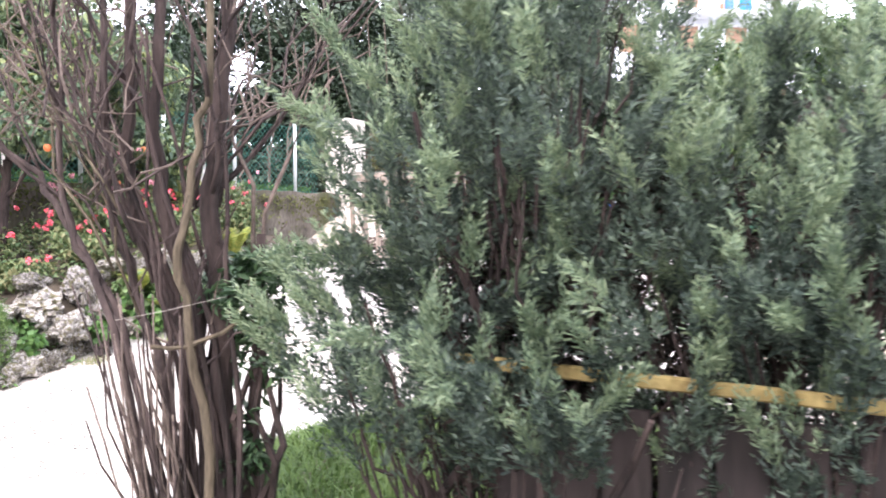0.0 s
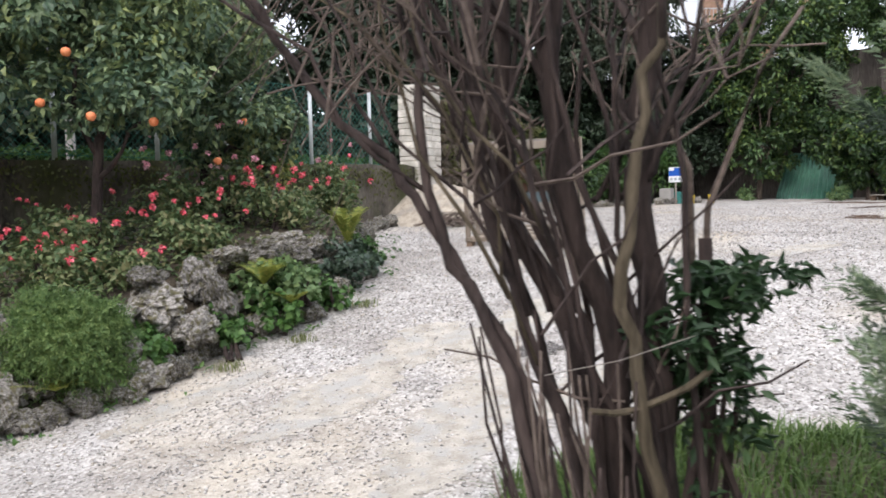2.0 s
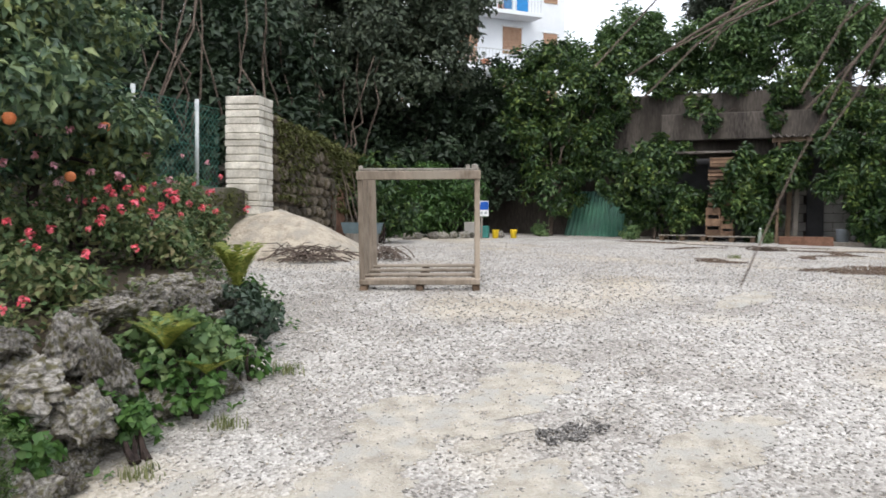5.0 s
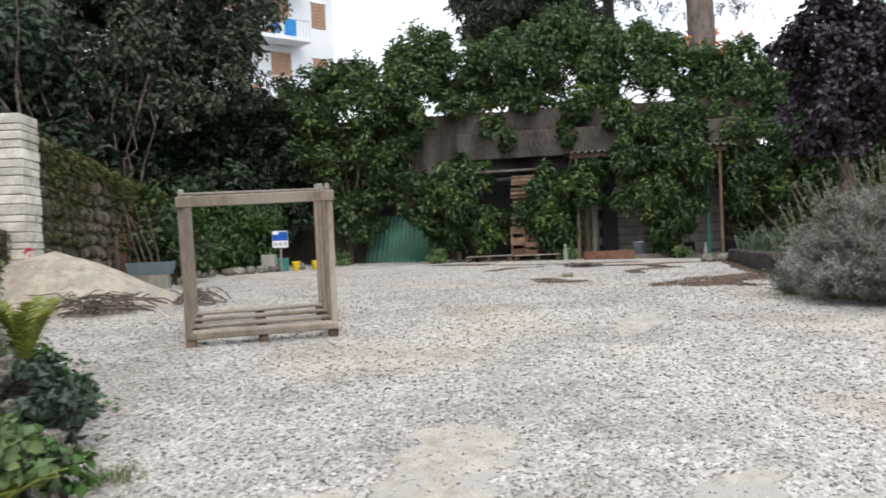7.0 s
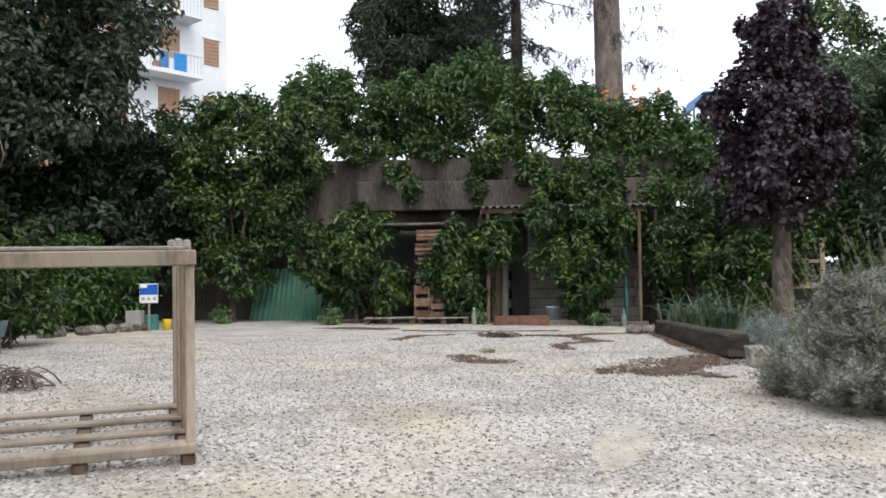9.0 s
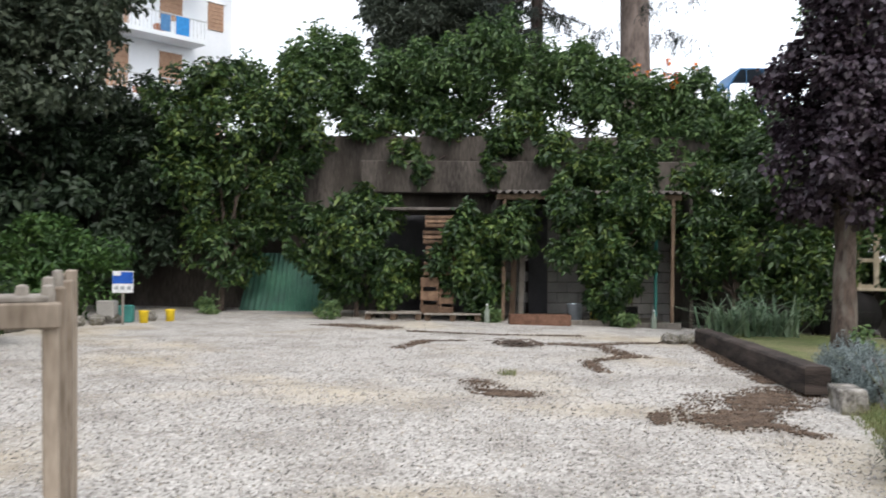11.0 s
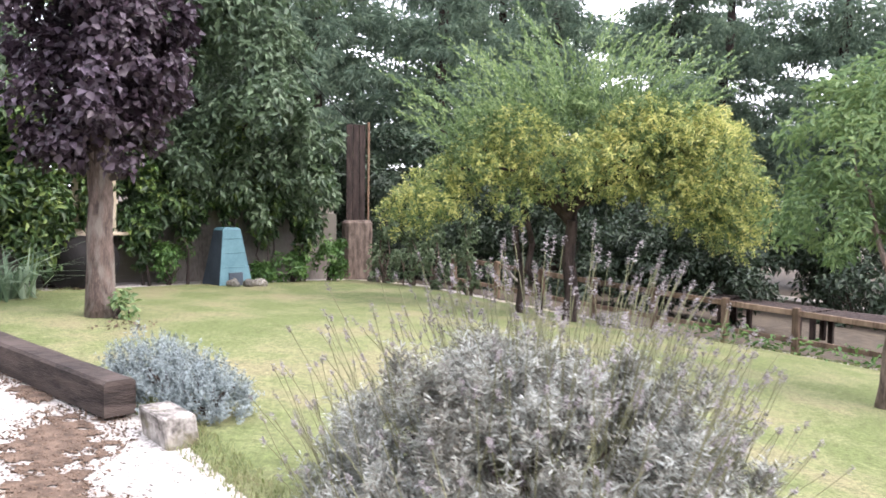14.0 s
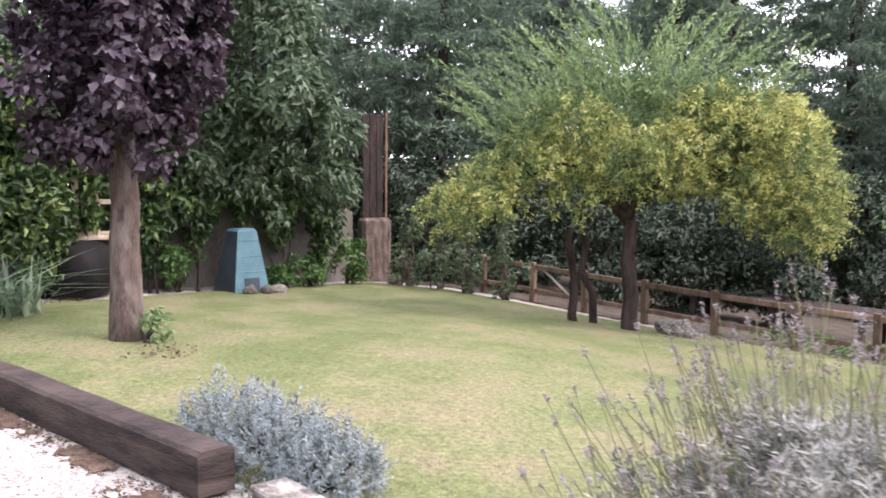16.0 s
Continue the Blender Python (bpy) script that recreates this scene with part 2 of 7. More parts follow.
YELLOWLEAF = leafy("yellowing_leaves", [(0.08, 0.125, 0.05), (0.18, 0.235, 0.085), (0.4, 0.425, 0.145), (0.66, 0.62, 0.25)], 0.55, 0.45)
FEATHER = leafy("feathery_leaves", [(0.07, 0.12, 0.05), (0.16, 0.24, 0.1), (0.31, 0.4, 0.18)], 0.55, 0.45)
BRIGHTLEAF = leafy("fresh_green_leaves", [(0.09, 0.16, 0.07), (0.17, 0.26, 0.11), (0.26, 0.35, 0.14)], 0.5, 0.4)
# distance haze is mixed into these pale foliage tones
CONIFER = leafy("hazed_conifer_foliage", [(0.075, 0.12, 0.09), (0.145, 0.21, 0.15), (0.225, 0.3, 0.2)], 0.6, 0.45)
SPRUCE = leafy("spruce_foliage", [(0.012, 0.02, 0.016), (0.022, 0.034, 0.025)], 0.6, 0.1)
PURPLE = leafy("purple_maple_leaves", [(0.015, 0.009, 0.013), (0.032, 0.02, 0.028), (0.058, 0.04, 0.053), (0.12, 0.095, 0.125)], 0.4, 0.22)
ROSEMARY = leafy("rosemary_needles", [(0.024, 0.04, 0.033), (0.062, 0.09, 0.065), (0.14, 0.185, 0.125)], 0.55, 0.35)
SAPLEAF = leafy("dark_sapling_leaves", [(0.018, 0.04, 0.018), (0.035, 0.075, 0.03), (0.07, 0.12, 0.045)], 0.45, 0.25)
LAVENDER = leafy("lavender_leaves", [(0.085, 0.078, 0.06), (0.18, 0.178, 0.148), (0.3, 0.318, 0.282), (0.46, 0.49, 0.47)], 0.7, 0.2)
LAVSPIKE = leafy("lavender_spikes", [(0.12, 0.105, 0.105), (0.22, 0.2, 0.2), (0.34, 0.32, 0.32)], 0.8, 0.15)
LAVSTEM = leafy("lavender_stems", [(0.16, 0.17, 0.09), (0.26, 0.26, 0.15)], 0.8, 0.2)
SANTOLINA = leafy("silver_santolina", [(0.12, 0.15, 0.145), (0.22, 0.265, 0.265), (0.33, 0.385, 0.39)], 0.8, 0.15)
IRIS = leafy("iris_blades", [(0.1, 0.17, 0.1), (0.19, 0.27, 0.17), (0.28, 0.35, 0.23)], 0.5, 0.35)
FERN = leafy("fern_fronds", [(0.1, 0.16, 0.03), (0.24, 0.27, 0.055), (0.38, 0.36, 0.09)], 0.55, 0.35)
HERB = leafy("herb_leaves", [(0.035, 0.09, 0.025), (0.075, 0.16, 0.04), (0.13, 0.23, 0.06)], 0.5, 0.3)
ROSELEAF = leafy("rose_leaves", [(0.045, 0.085, 0.035), (0.09, 0.145, 0.055), (0.17, 0.21, 0.085), (0.23, 0.2, 0.1)], 0.5, 0.25)
JUNIPER = leafy("creeping_juniper", [(0.04, 0.085, 0.028), (0.1, 0.17, 0.048), (0.2, 0.27, 0.085)], 0.6, 0.25)
IVY = leafy("ivy_leaves", [(0.02, 0.04, 0.025), (0.045, 0.075, 0.045), (0.09, 0.12, 0.08)], 0.4, 0.15)
MOSS = leafy("wall_moss", [(0.05, 0.06, 0.018), (0.09, 0.1, 0.03), (0.13, 0.13, 0.05)], 0.9, 0.15)
PETAL = leafy("red_pink_petals", [(0.72, 0.07, 0.1), (0.85, 0.15, 0.2), (0.9, 0.3, 0.35)], 0.6, 0.3)
PINKPETAL = leafy("pale_pink_petals", [(0.72, 0.3, 0.38), (0.85, 0.5, 0.55)], 0.6, 0.3)
ORANGEPETAL = leafy("orange_petals", [(0.85, 0.2, 0.03), (0.9, 0.3, 0.06)], 0.6, 0.3)
ORANGE = surface("orange_peel", (0.62, 0.17, 0.06), (0.78, 0.28, 0.12), 14, 0.5, 0.3, 90)
GALV = plain("galvanised_post", (0.5, 0.53, 0.53), 0.5, 0.3)
MESHGREEN = plain("green_wire", (0.035, 0.13, 0.1), 0.5)
GREENSHEET = surface("green_corrugated_plastic", (0.04, 0.13, 0.085), (0.09, 0.23, 0.155), 2, 0.5, 0.1, 30, stain=(0.05, 0.12, 0.09))
ASBESTOS = surface("corrugated_roof_sheet", (0.05, 0.042, 0.038), (0.17, 0.15, 0.135), 4, 0.9, 0.4, 30)
RUST = surface("rusty_iron", (0.09, 0.045, 0.028), (0.2, 0.11, 0.075), 6, 0.9, 0.5, 40, rand=0.2)
DARKDOOR = surface("dark_grey_door", (0.045, 0.045, 0.05), (0.085, 0.085, 0.09), 3, 0.6, 0.1, 40)
BLACK = surface("black_tarpaulin", (0.004, 0.0035, 0.0035), (0.012, 0.0105, 0.0105), 4, 0.8, 0.5, 20)
BLUEBIN = surface("blue_plastic_bin", (0.06, 0.135, 0.16), (0.1, 0.2, 0.225), 3, 0.55, 0.1, 40)
# dark tone for the hatch and for the bin's side turned from the light
DARKBIN = surface("bin_side_shade_and_hatch", (0.025, 0.035, 0.045), (0.05, 0.065, 0.08), 3, 0.6, 0.1, 40)
WHITEPLASTIC = plain("white_plastic", (0.62, 0.68, 0.74), 0.4)
YELLOW = plain("yellow_plastic", (0.85, 0.6, 0.03), 0.4)
DULLYELLOW = plain("dull_yellow_plastic", (0.45, 0.33, 0.05), 0.5)
TEAL = plain("teal_plastic", (0.06, 0.25, 0.22), 0.5)
SLATEBLUE = plain("slate_blue_plastic", (0.13, 0.18, 0.2), 0.6)
SIGNBLUE = plain("sign_blue", (0.02, 0.1, 0.45), 0.4)
SIGNWHITE = plain("sign_white", (0.75, 0.77, 0.78), 0.4)
SIGNGREY = plain("sign_grey", (0.35, 0.38, 0.4), 0.5)
PLASTER = surface("white_plaster", (0.68, 0.72, 0.76), (0.8, 0.83, 0.86), 0.6, 0.9, 0.1, 20)
SHUTTER = plain("brown_shutter", (0.38, 0.24, 0.16), 0.7)
TERRACOTTA = plain("terracotta", (0.4, 0.17, 0.1), 0.8)
CLOTHBLUE = plain("blue_cloth", (0.04, 0.25, 0.6), 0.9)
BLUEFRAME = plain("blue_steel_frame", (0.07, 0.2, 0.4), 0.5)
GLASSY = plain("pale_roof_panel", (0.3, 0.42, 0.5), 0.25)
BOTTLE = plain("cloudy_bottle", (0.25, 0.29, 0.24), 0.25)
CABLE = plain("black_cable", (0.02, 0.02, 0.02), 0.6)


# ---- shapes ----
def mesh_object(name, shape, material, parent=None, label="", smooth=False):
    v, f = shape
    me = bpy.data.meshes.new(name)
    v = np.asarray(v, dtype=np.float32)
    if isinstance(f, np.ndarray):
        k = f.shape[1]
        me.vertices.add(len(v))
        me.vertices.foreach_set("co", v.ravel())
        me.loops.add(f.size)
        me.loops.foreach_set("vertex_index", f.astype(np.int32).ravel())
        me.polygons.add(len(f))
        me.polygons.foreach_set("loop_start", np.arange(0, f.size, k, dtype=np.int32))
        me.update(calc_edges=True)
    else:
        me.from_pydata([tuple(map(float, p)) for p in v], [], f)
    me.materials.append(material)
    if smooth:
        me.polygons.foreach_set("use_smooth", [True] * len(me.polygons))
    ob = new(name, me)
    if parent:
        ob.parent = parent
    if label:
        ob["label"] = label
    return ob


def part(name, bm, material, parent, label="", smooth=False):
    return mesh_object(name, bm, material, parent, label, smooth)


def thing(name, label, category, group="", kind="", at=(0, 0, 0), turn=0.0):
    e = new(name)
    e.matrix_basis = pose(*at, 0, 0, turn)
    return tagged(e, label, category, group, kind)


def local(xyz, ob):
    """Places in the world, as seen from a thing."""
    m = np.array(ob.matrix_basis.inverted())
    q = np.asarray(xyz, dtype=float)
    return q @ m[:3, :3].T + m[:3, 3]


def join(shapes):
    v, f, o = [], [], 0
    for a, b in shapes:
        a = np.asarray(a, dtype=float)
        v.append(a)
        f += [tuple(int(i) + o for i in q) for q in b]
        o += len(a)
    return np.vstack(v), f


def box(cx, cy, cz, sx, sy, sz, turn=0.0, bevel=0.006, tilt=0.0, lean=0.0):
    """A box with its edges taken off."""
    bm = bmesh.new()
    bmesh.ops.create_cube(bm, size=1)
    bmesh.ops.scale(bm, vec=(sx, sy, sz), verts=bm.verts)
    if bevel:
        bmesh.ops.bevel(bm, geom=bm.edges[:], offset=min(bevel, 0.3 * min(sx, sy, sz)), segments=1, affect="EDGES")
    bm.transform(pose(cx, cy, cz, tilt, lean, turn))
    bm.verts.ensure_lookup_table()
    out = (np.array([q.co[:] for q in bm.verts]), [tuple(q.index for q in f.verts) for f in bm.faces])
    bm.free()
    return out


def tube(points, radii, sides=7, rough=0.0, rng=None):
    """A tapered round limb along a line."""
    pts = np.asarray(points, dtype=float)
    n = len(pts)
    radii = np.broadcast_to(np.asarray(radii, dtype=float), (n,)) if np.ndim(radii) else np.full(n, radii)
    d = np.gradient(pts, axis=0)
    d /= np.linalg.norm(d, axis=1)[:, None] + 1e-9
    ref = np.where(np.abs(d[:, 2:3]) > 0.9, [[1.0, 0, 0]], [[0, 0, 1.0]])
    a = np.cross(d, ref)
    a /= np.linalg.norm(a, axis=1)[:, None]
    b = np.cross(d, a)
    ang = np.linspace(0, 2 * math.pi, sides, endpoint=False)
    ring = a[:, None] * np.cos(ang)[None, :, None] + b[:, None] * np.sin(ang)[None, :, None]
    rr = np.repeat(radii[:, None], sides, 1)
    if rough and rng is not None:
        rr = rr * (1 + rng.uniform(-rough, rough, rr.shape))
    v = (pts[:, None] + ring * rr[:, :, None]).reshape(-1, 3)
    f = [(i * sides + j, i * sides + (j + 1) % sides, (i + 1) * sides + (j + 1) % sides, (i + 1) * sides + j) for i in range(n - 1) for j in range(sides)]
    f += [tuple(range(sides - 1, -1, -1)), tuple((n - 1) * sides + j for j in range(sides))]
    return v, f


def bent(a, b, n=6, wob=0.1, sag=0.0, rng=None):
    """A line from a to b that wanders a little."""
    a, b = np.asarray(a, float), np.asarray(b, float)
    t = np.linspace(0, 1, n)[:, None]
    p = a + (b - a) * t
    w = np.linalg.norm(b - a) * wob
    if rng is not None:
        p += rng.normal(0, w * 0.35, (n, 3)) * np.sin(t * math.pi)
    p[:, 2] += sag * (t[:, 0] * (1 - t[:, 0])) * 4
    return p


def lathe(profile, sides=20):
    """A round thing from (radius, height) pairs."""
    v, f = [], []
    for r, z in profile:
        v += [(r * math.cos(2 * math.pi * i / sides), r * math.sin(2 * math.pi * i / sides), z) for i in range(sides)]
    for k in range(len(profile) - 1):
        f += [(k * sides + i, k * sides + (i + 1) % sides, (k + 1) * sides + (i + 1) % sides, (k + 1) * sides + i) for i in range(sides)]
    f += [tuple(range(sides - 1, -1, -1)), tuple((len(profile) - 1) * sides + i for i in range(sides))]
    return np.array(v), f


def moved(shape, m):
    v, f = shape
    m = np.array(m)
    return np.asarray(v, float) @ m[:3, :3].T + m[:3, 3], f


def boulder(size, seed, subdiv=3, jag=0.3, pits=0.1):
    """An uneven stone."""
    bm = bmesh.new()
    bmesh.ops.create_icosphere(bm, subdivisions=subdiv, radius=1)
    off = Vector((seed * 3.1, seed * 1.7, seed * 0.9))
    for q in bm.verts:
        k = 1 + jag * noise.noise(q.co * 1.3 + off) - jag * 0.9 * abs(noise.noise(q.co * 2.3 + off * 2)) + jag * 0.35 * noise.noise(q.co * 4.3 + off) + pits * noise.noise(q.co * 8 + off) - pits * 0.8 * abs(noise.noise(q.co * 13 + off))
        q.co = Vector((q.co.x * size[0], q.co.y * size[1], q.co.z * size[2])) * k
    out = (np.array([q.co[:] for q in bm.verts]), [tuple(q.index for q in f.verts) for f in bm.faces])
    bm.free()
    return out


def unit(a):
    return a / (np.linalg.norm(a, axis=-1, keepdims=True) + 1e-9)


def leaves_at(p, out, size, wide, rng, droop=0.3, spread=0.8, fold=0.18):
    """A folded leaf at every point p, that faces outwards and upwards."""
    n = len(p)
    nor = unit(out * 0.6 + np.array([0, 0, 0.55]) + rng.normal(0, spread, (n, 3)) * 0.6)
    tip = unit(np.cross(nor, unit(rng.normal(0, 1, (n, 3)))) + out * 0.5 + np.array([0, 0, -droop]))
    tip = unit(tip - nor * np.sum(tip * nor, 1, keepdims=True))
    side = np.cross(nor, tip)
    s = (size * rng.uniform(0.65, 1.25, n))[:, None]
    w = s * wide * 0.5
    v = np.empty((n, 4, 3))
    v[:, 0] = p
    v[:, 1] = p + tip * s * 0.45 + side * w + nor * s * fold
    v[:, 2] = p + tip * s - nor * s * 0.12
    v[:, 3] = p + tip * s * 0.45 - side * w + nor * s * fold
    i = np.arange(n)[:, None] * 4
    f = np.concatenate([i + [0, 3, 2], i + [0, 2, 1]], 1).reshape(-1, 3)
    return v.reshape(-1, 3), f


def crown(clumps, n, size, wide=0.5, seed=1, droop=0.3, lumps=26, lump=0.3, inner=0.5):
    """Leaves in uneven tufts over the given ellipsoids (x, y, z, rx, ry, rz)."""
    rng = np.random.default_rng(seed)
    c = np.array(clumps, float)
    area = (c[:, 3] * c[:, 4] + c[:, 4] * c[:, 5] + c[:, 3] * c[:, 5])
    ps, outs = [], []
    for k, (row_, a) in enumerate(zip(c, area / area.sum())):
        m = int(n * a)
        d = unit(rng.normal(0, 1, (lumps, 3)))
        tuft = d * rng.uniform(inner, 1.0, (lumps, 1))
        who = rng.integers(0, lumps, m)
        loc = unit(rng.normal(0, 1, (m, 3))) * (rng.uniform(0, 1, (m, 1)) ** 0.45) * lump * rng.uniform(0.7, 1.3, lumps)[who][:, None]
        q = tuft[who] + loc
        ps.append(row_[:3] + q * row_[3:])
        outs.append(unit(q * 0.5 + loc * 1.5))
    return leaves_at(np.vstack(ps), np.vstack(outs), size, wide, rng, droop)


def shoots(starts, ends, per, length, wide, seed=1, angle=0.6):
    """Needles set round many thin shoots."""
    rng = np.random.default_rng(seed)
    starts, ends = np.asarray(starts, float), np.asarray(ends, float)
    n = len(starts)
    t = np.tile(np.linspace(0.08, 1, per), n)[:, None]
    k = np.repeat(np.arange(n), per)
    axis = unit(ends - starts)[k]
    p = starts[k] + (ends - starts)[k] * t + rng.normal(0, 0.004, (n * per, 3))
    out = unit(np.cross(axis, rng.normal(0, 1, (n * per, 3))))
    tip = unit(axis * (1 - angle) + out * angle + rng.normal(0, 0.15, (n * per, 3)))
    side = unit(np.cross(tip, out))
    ln = (length * rng.uniform(0.6, 1.2, n * per) * (1.12 - 0.45 * t[:, 0]))[:, None]
    v = np.empty((n * per, 4, 3))
    v[:, 0] = p
    v[:, 1] = p + tip * ln * 0.5 + side * wide * 0.5
    v[:, 2] = p + tip * ln
    v[:, 3] = p + tip * ln * 0.5 - side * wide * 0.5
    i = np.arange(n * per)[:, None] * 4
    return v.reshape(-1, 3), np.concatenate([i + [0, 3, 2], i + [0, 2, 1]], 1).reshape(-1, 3)


def blades(p, height, wide, seed=1, lean=0.35, curl=0.4):
    """Grass: a bent blade at every point."""
    rng = np.random.default_rng(seed)
    n = len(p)
    a = rng.uniform(0, 2 * math.pi, n)
    side = np.stack([np.cos(a), np.sin(a), np.zeros(n)], 1) * wide * 0.5
    d = np.stack([-np.sin(a), np.cos(a), np.zeros(n)], 1) * rng.normal(0, lean, n)[:, None]
    ht = (height * rng.uniform(0.5, 1.3, n))[:, None]
    up = np.array([0, 0, 1.0])
    v = np.empty((n, 5, 3))
    v[:, 0], v[:, 1] = p - side, p + side
    mid = p + (up + d * 0.5) * ht * 0.55
    v[:, 2], v[:, 3] = mid + side * 0.75, mid - side * 0.75
    v[:, 4] = p + (up * (1 - curl * rng.uniform(0, 0.6, n))[:, None] + d * 1.3) * ht
    i = np.arange(n)[:, None] * 5
    return v.reshape(-1, 3), np.concatenate([i + [0, 1, 2], i + [0, 2, 3], i + [3, 2, 4]], 1).reshape(-1, 3)


def pebbles(p, size, seed=1):
    """Small angular stones, one at every point."""
    rng = np.random.default_rng(seed)
    n = len(p)
    base = np.array([[1, 0, 0], [-0.2, 0.95, 0], [-0.9, -0.3, 0], [0.2, -0.8, 0], [0.1, 0.1, 0.75], [0, 0, -0.5]])
    a = rng.uniform(0, 2 * math.pi, n)
    ca, sa = np.cos(a), np.sin(a)
    s = size * rng.lognormal(0, 0.35, (n, 1, 3)) * np.array([1, 0.75, 0.6])
    b = base[None] * s * (1 + rng.uniform(-0.25, 0.25, (n, 6, 3)))
    b[:, :, 2] += b[:, :, 0] * rng.normal(0, 0.25, (n, 1))
    v = np.stack([b[:, :, 0] * ca[:, None] - b[:, :, 1] * sa[:, None], b[:, :, 0] * sa[:, None] + b[:, :, 1] * ca[:, None], b[:, :, 2]], 2) + p[:, None]
    tri = np.array([[0, 1, 4], [1, 2, 4], [2, 3, 4], [3, 0, 4], [1, 0, 5], [2, 1, 5], [3, 2, 5], [0, 3, 5]])
    f = (np.arange(n)[:, None, None] * 6 + tri).reshape(-1, 3)
    return v.reshape(-1, 3), f


# ---- the lie of the land ----
def lesser(a, b, k):
    t = np.clip(0.5 + 0.5 * (b - a) / k, 0, 1)
    return b + (a - b) * t - k * t * (1 - t)


def ease(a, b, x):
    t = np.clip((x - a) / (b - a), 0, 1)
    return t * t * (3 - 2 * t)


def ground(x, y):
    """Height of the ground: a low path, a ramp, then the gently rising court and the lawn that falls to one side."""
    x, y = np.clip(np.asarray(x, float), -12, 30), np.clip(np.asarray(y, float), -6, 26)
    ramp_ = 0.31 + 0.1 * (x + 3.08) + 0.2 * (y - 6.18)
    low = 0.12 + 0.02 * (x + 3) + 0.02 * (y - 4)
    s = -lesser(-ramp_, -low, 0.35)
    u = 1.2 + 0.02 * (y - 9.5) - 0.03 * np.maximum(0, x - 8) * ease(8, 14, x) - 0.09 * np.maximum(0, 8.5 - y) * ease(3, 7, x)
    return lesser(s, u, 0.35)


def inside(x, y, poly):
    r = np.zeros(np.shape(x), bool)
    for (x0, y0), (x1, y1) in zip(poly, poly[1:] + poly[:1]):
        cross_ = ((y0 > y) != (y1 > y)) & (x < (x1 - x0) * (y - y0) / (y1 - y0 + 1e-12) + x0)
        r ^= cross_
    return r


def from_line(x, y, line):
    """Distance from an open line of points."""
    best = np.full(np.shape(x), 1e9)
    for (x0, y0), (x1, y1) in zip(line, line[1:]):
        dx, dy = x1 - x0, y1 - y0
        t = np.clip(((x - x0) * dx + (y - y0) * dy) / (dx * dx + dy * dy), 0, 1)
        best = np.minimum(best, np.hypot(x - x0 - t * dx, y - y0 - t * dy))
    return best


def sheet(xs, ys, height, keep=None):
    gx, gy = np.meshgrid(xs, ys)
    v = np.stack([gx, gy, height(gx, gy)], 2).reshape(-1, 3)
    nx, ny = len(xs), len(ys)
    i = (np.arange(ny - 1)[:, None] * nx + np.arange(nx - 1)[None]).ravel()
    f = np.stack([i, i + 1, i + nx + 1, i + nx], 1)
    if keep is not None:
        c = v[f].mean(1)
        f = f[keep(c[:, 0], c[:, 1])]
        used = np.unique(f)
        new_id = np.zeros(len(v), int)
        new_id[used] = np.arange(len(used))
        v, f = v[used], new_id[f]
    return v, f


def scatter(n, box_, poly=None, seed=1, test=None):
    rng = np.random.default_rng(seed)
    x, y = rng.uniform(box_[0], box_[1], n), rng.uniform(box_[2], box_[3], n)
    k = np.ones(n, bool) if poly is None else inside(x, y, poly)
    if test is not None:
        k &= test(x, y)
    return x[k], y[k]


def back(u, d):
    """A place in the far court: u along its back wall, d towards the wall."""
    return (-0.84 + 0.766 * u + 0.643 * d, 6.71 - 0.643 * u + 0.766 * d)


def gz(x, y):
    return float(ground(x, y))


# ==== the setting ====
xs = np.concatenate([[-400, -150, -60, -30, -20], np.arange(-13, 24.01, 0.2), [27, 32, 45, 80, 160, 400]])
ys = np.concatenate([[-400, -150, -60, -30, -14], np.arange(-6, 24.01, 0.2), [28, 34, 50, 90, 180, 400]])
tagged(mesh_object("ground", sheet(xs, ys, ground), GRAVEL, smooth=True), "pale grey gravel ground with sandy patches", "ground", kind="structure")

LAWN = [(6.15, 10.15), (9.2, 13.3), (11.2, 14.2), (13.0, 14.3), (15.2, 12.6), (17.6, 9.9), (16.4, 8.3), (14.6, 6.3), (13.3, 4.6), (12.5, 3.3), (10.5, 1.2),
        (6.0, 1.0), (4.2, 3.5), (3.7, 6.6), (3.75, 8.6), (5.0, 9.4)]
lawn = mesh_object("lawn", sheet(np.arange(3.4, 18, 0.1), np.arange(0.8, 14.6, 0.1), lambda x, y: ground(x, y) - 0.02 + 0.05 * ease(0.02, 0.3, from_line(x, y, LAWN + LAWN[:1])), lambda x, y: inside(x, y, LAWN)), TURF, smooth=True)
tagged(lawn, "mown green lawn with yellowed patches", "lawn", kind="structure")
gx, gy = scatter(230000, (3.6, 13.5, 1, 14.2), LAWN, 5)
rim = from_line(gx, gy, LAWN + LAWN[:1])
near = (rim > 0.05) & (rim < 0.3) & (np.random.default_rng(4).uniform(0, 1, len(gx)) < np.clip(1.5 - np.hypot(gx - 4, gy - 9) / 11, 0.22, 1))
gx, gy, rim = gx[near], gy[near], rim[near]
tagged(mesh_object("lawn_grass", blades(np.stack([gx, gy, ground(gx, gy) - 0.02 + 0.05 * ease(0.02, 0.3, rim)], 1), 0.05, 0.009, 6, 0.8), BLADE), "longer grass blades fringing the lawn", "grass", kind="stuff")

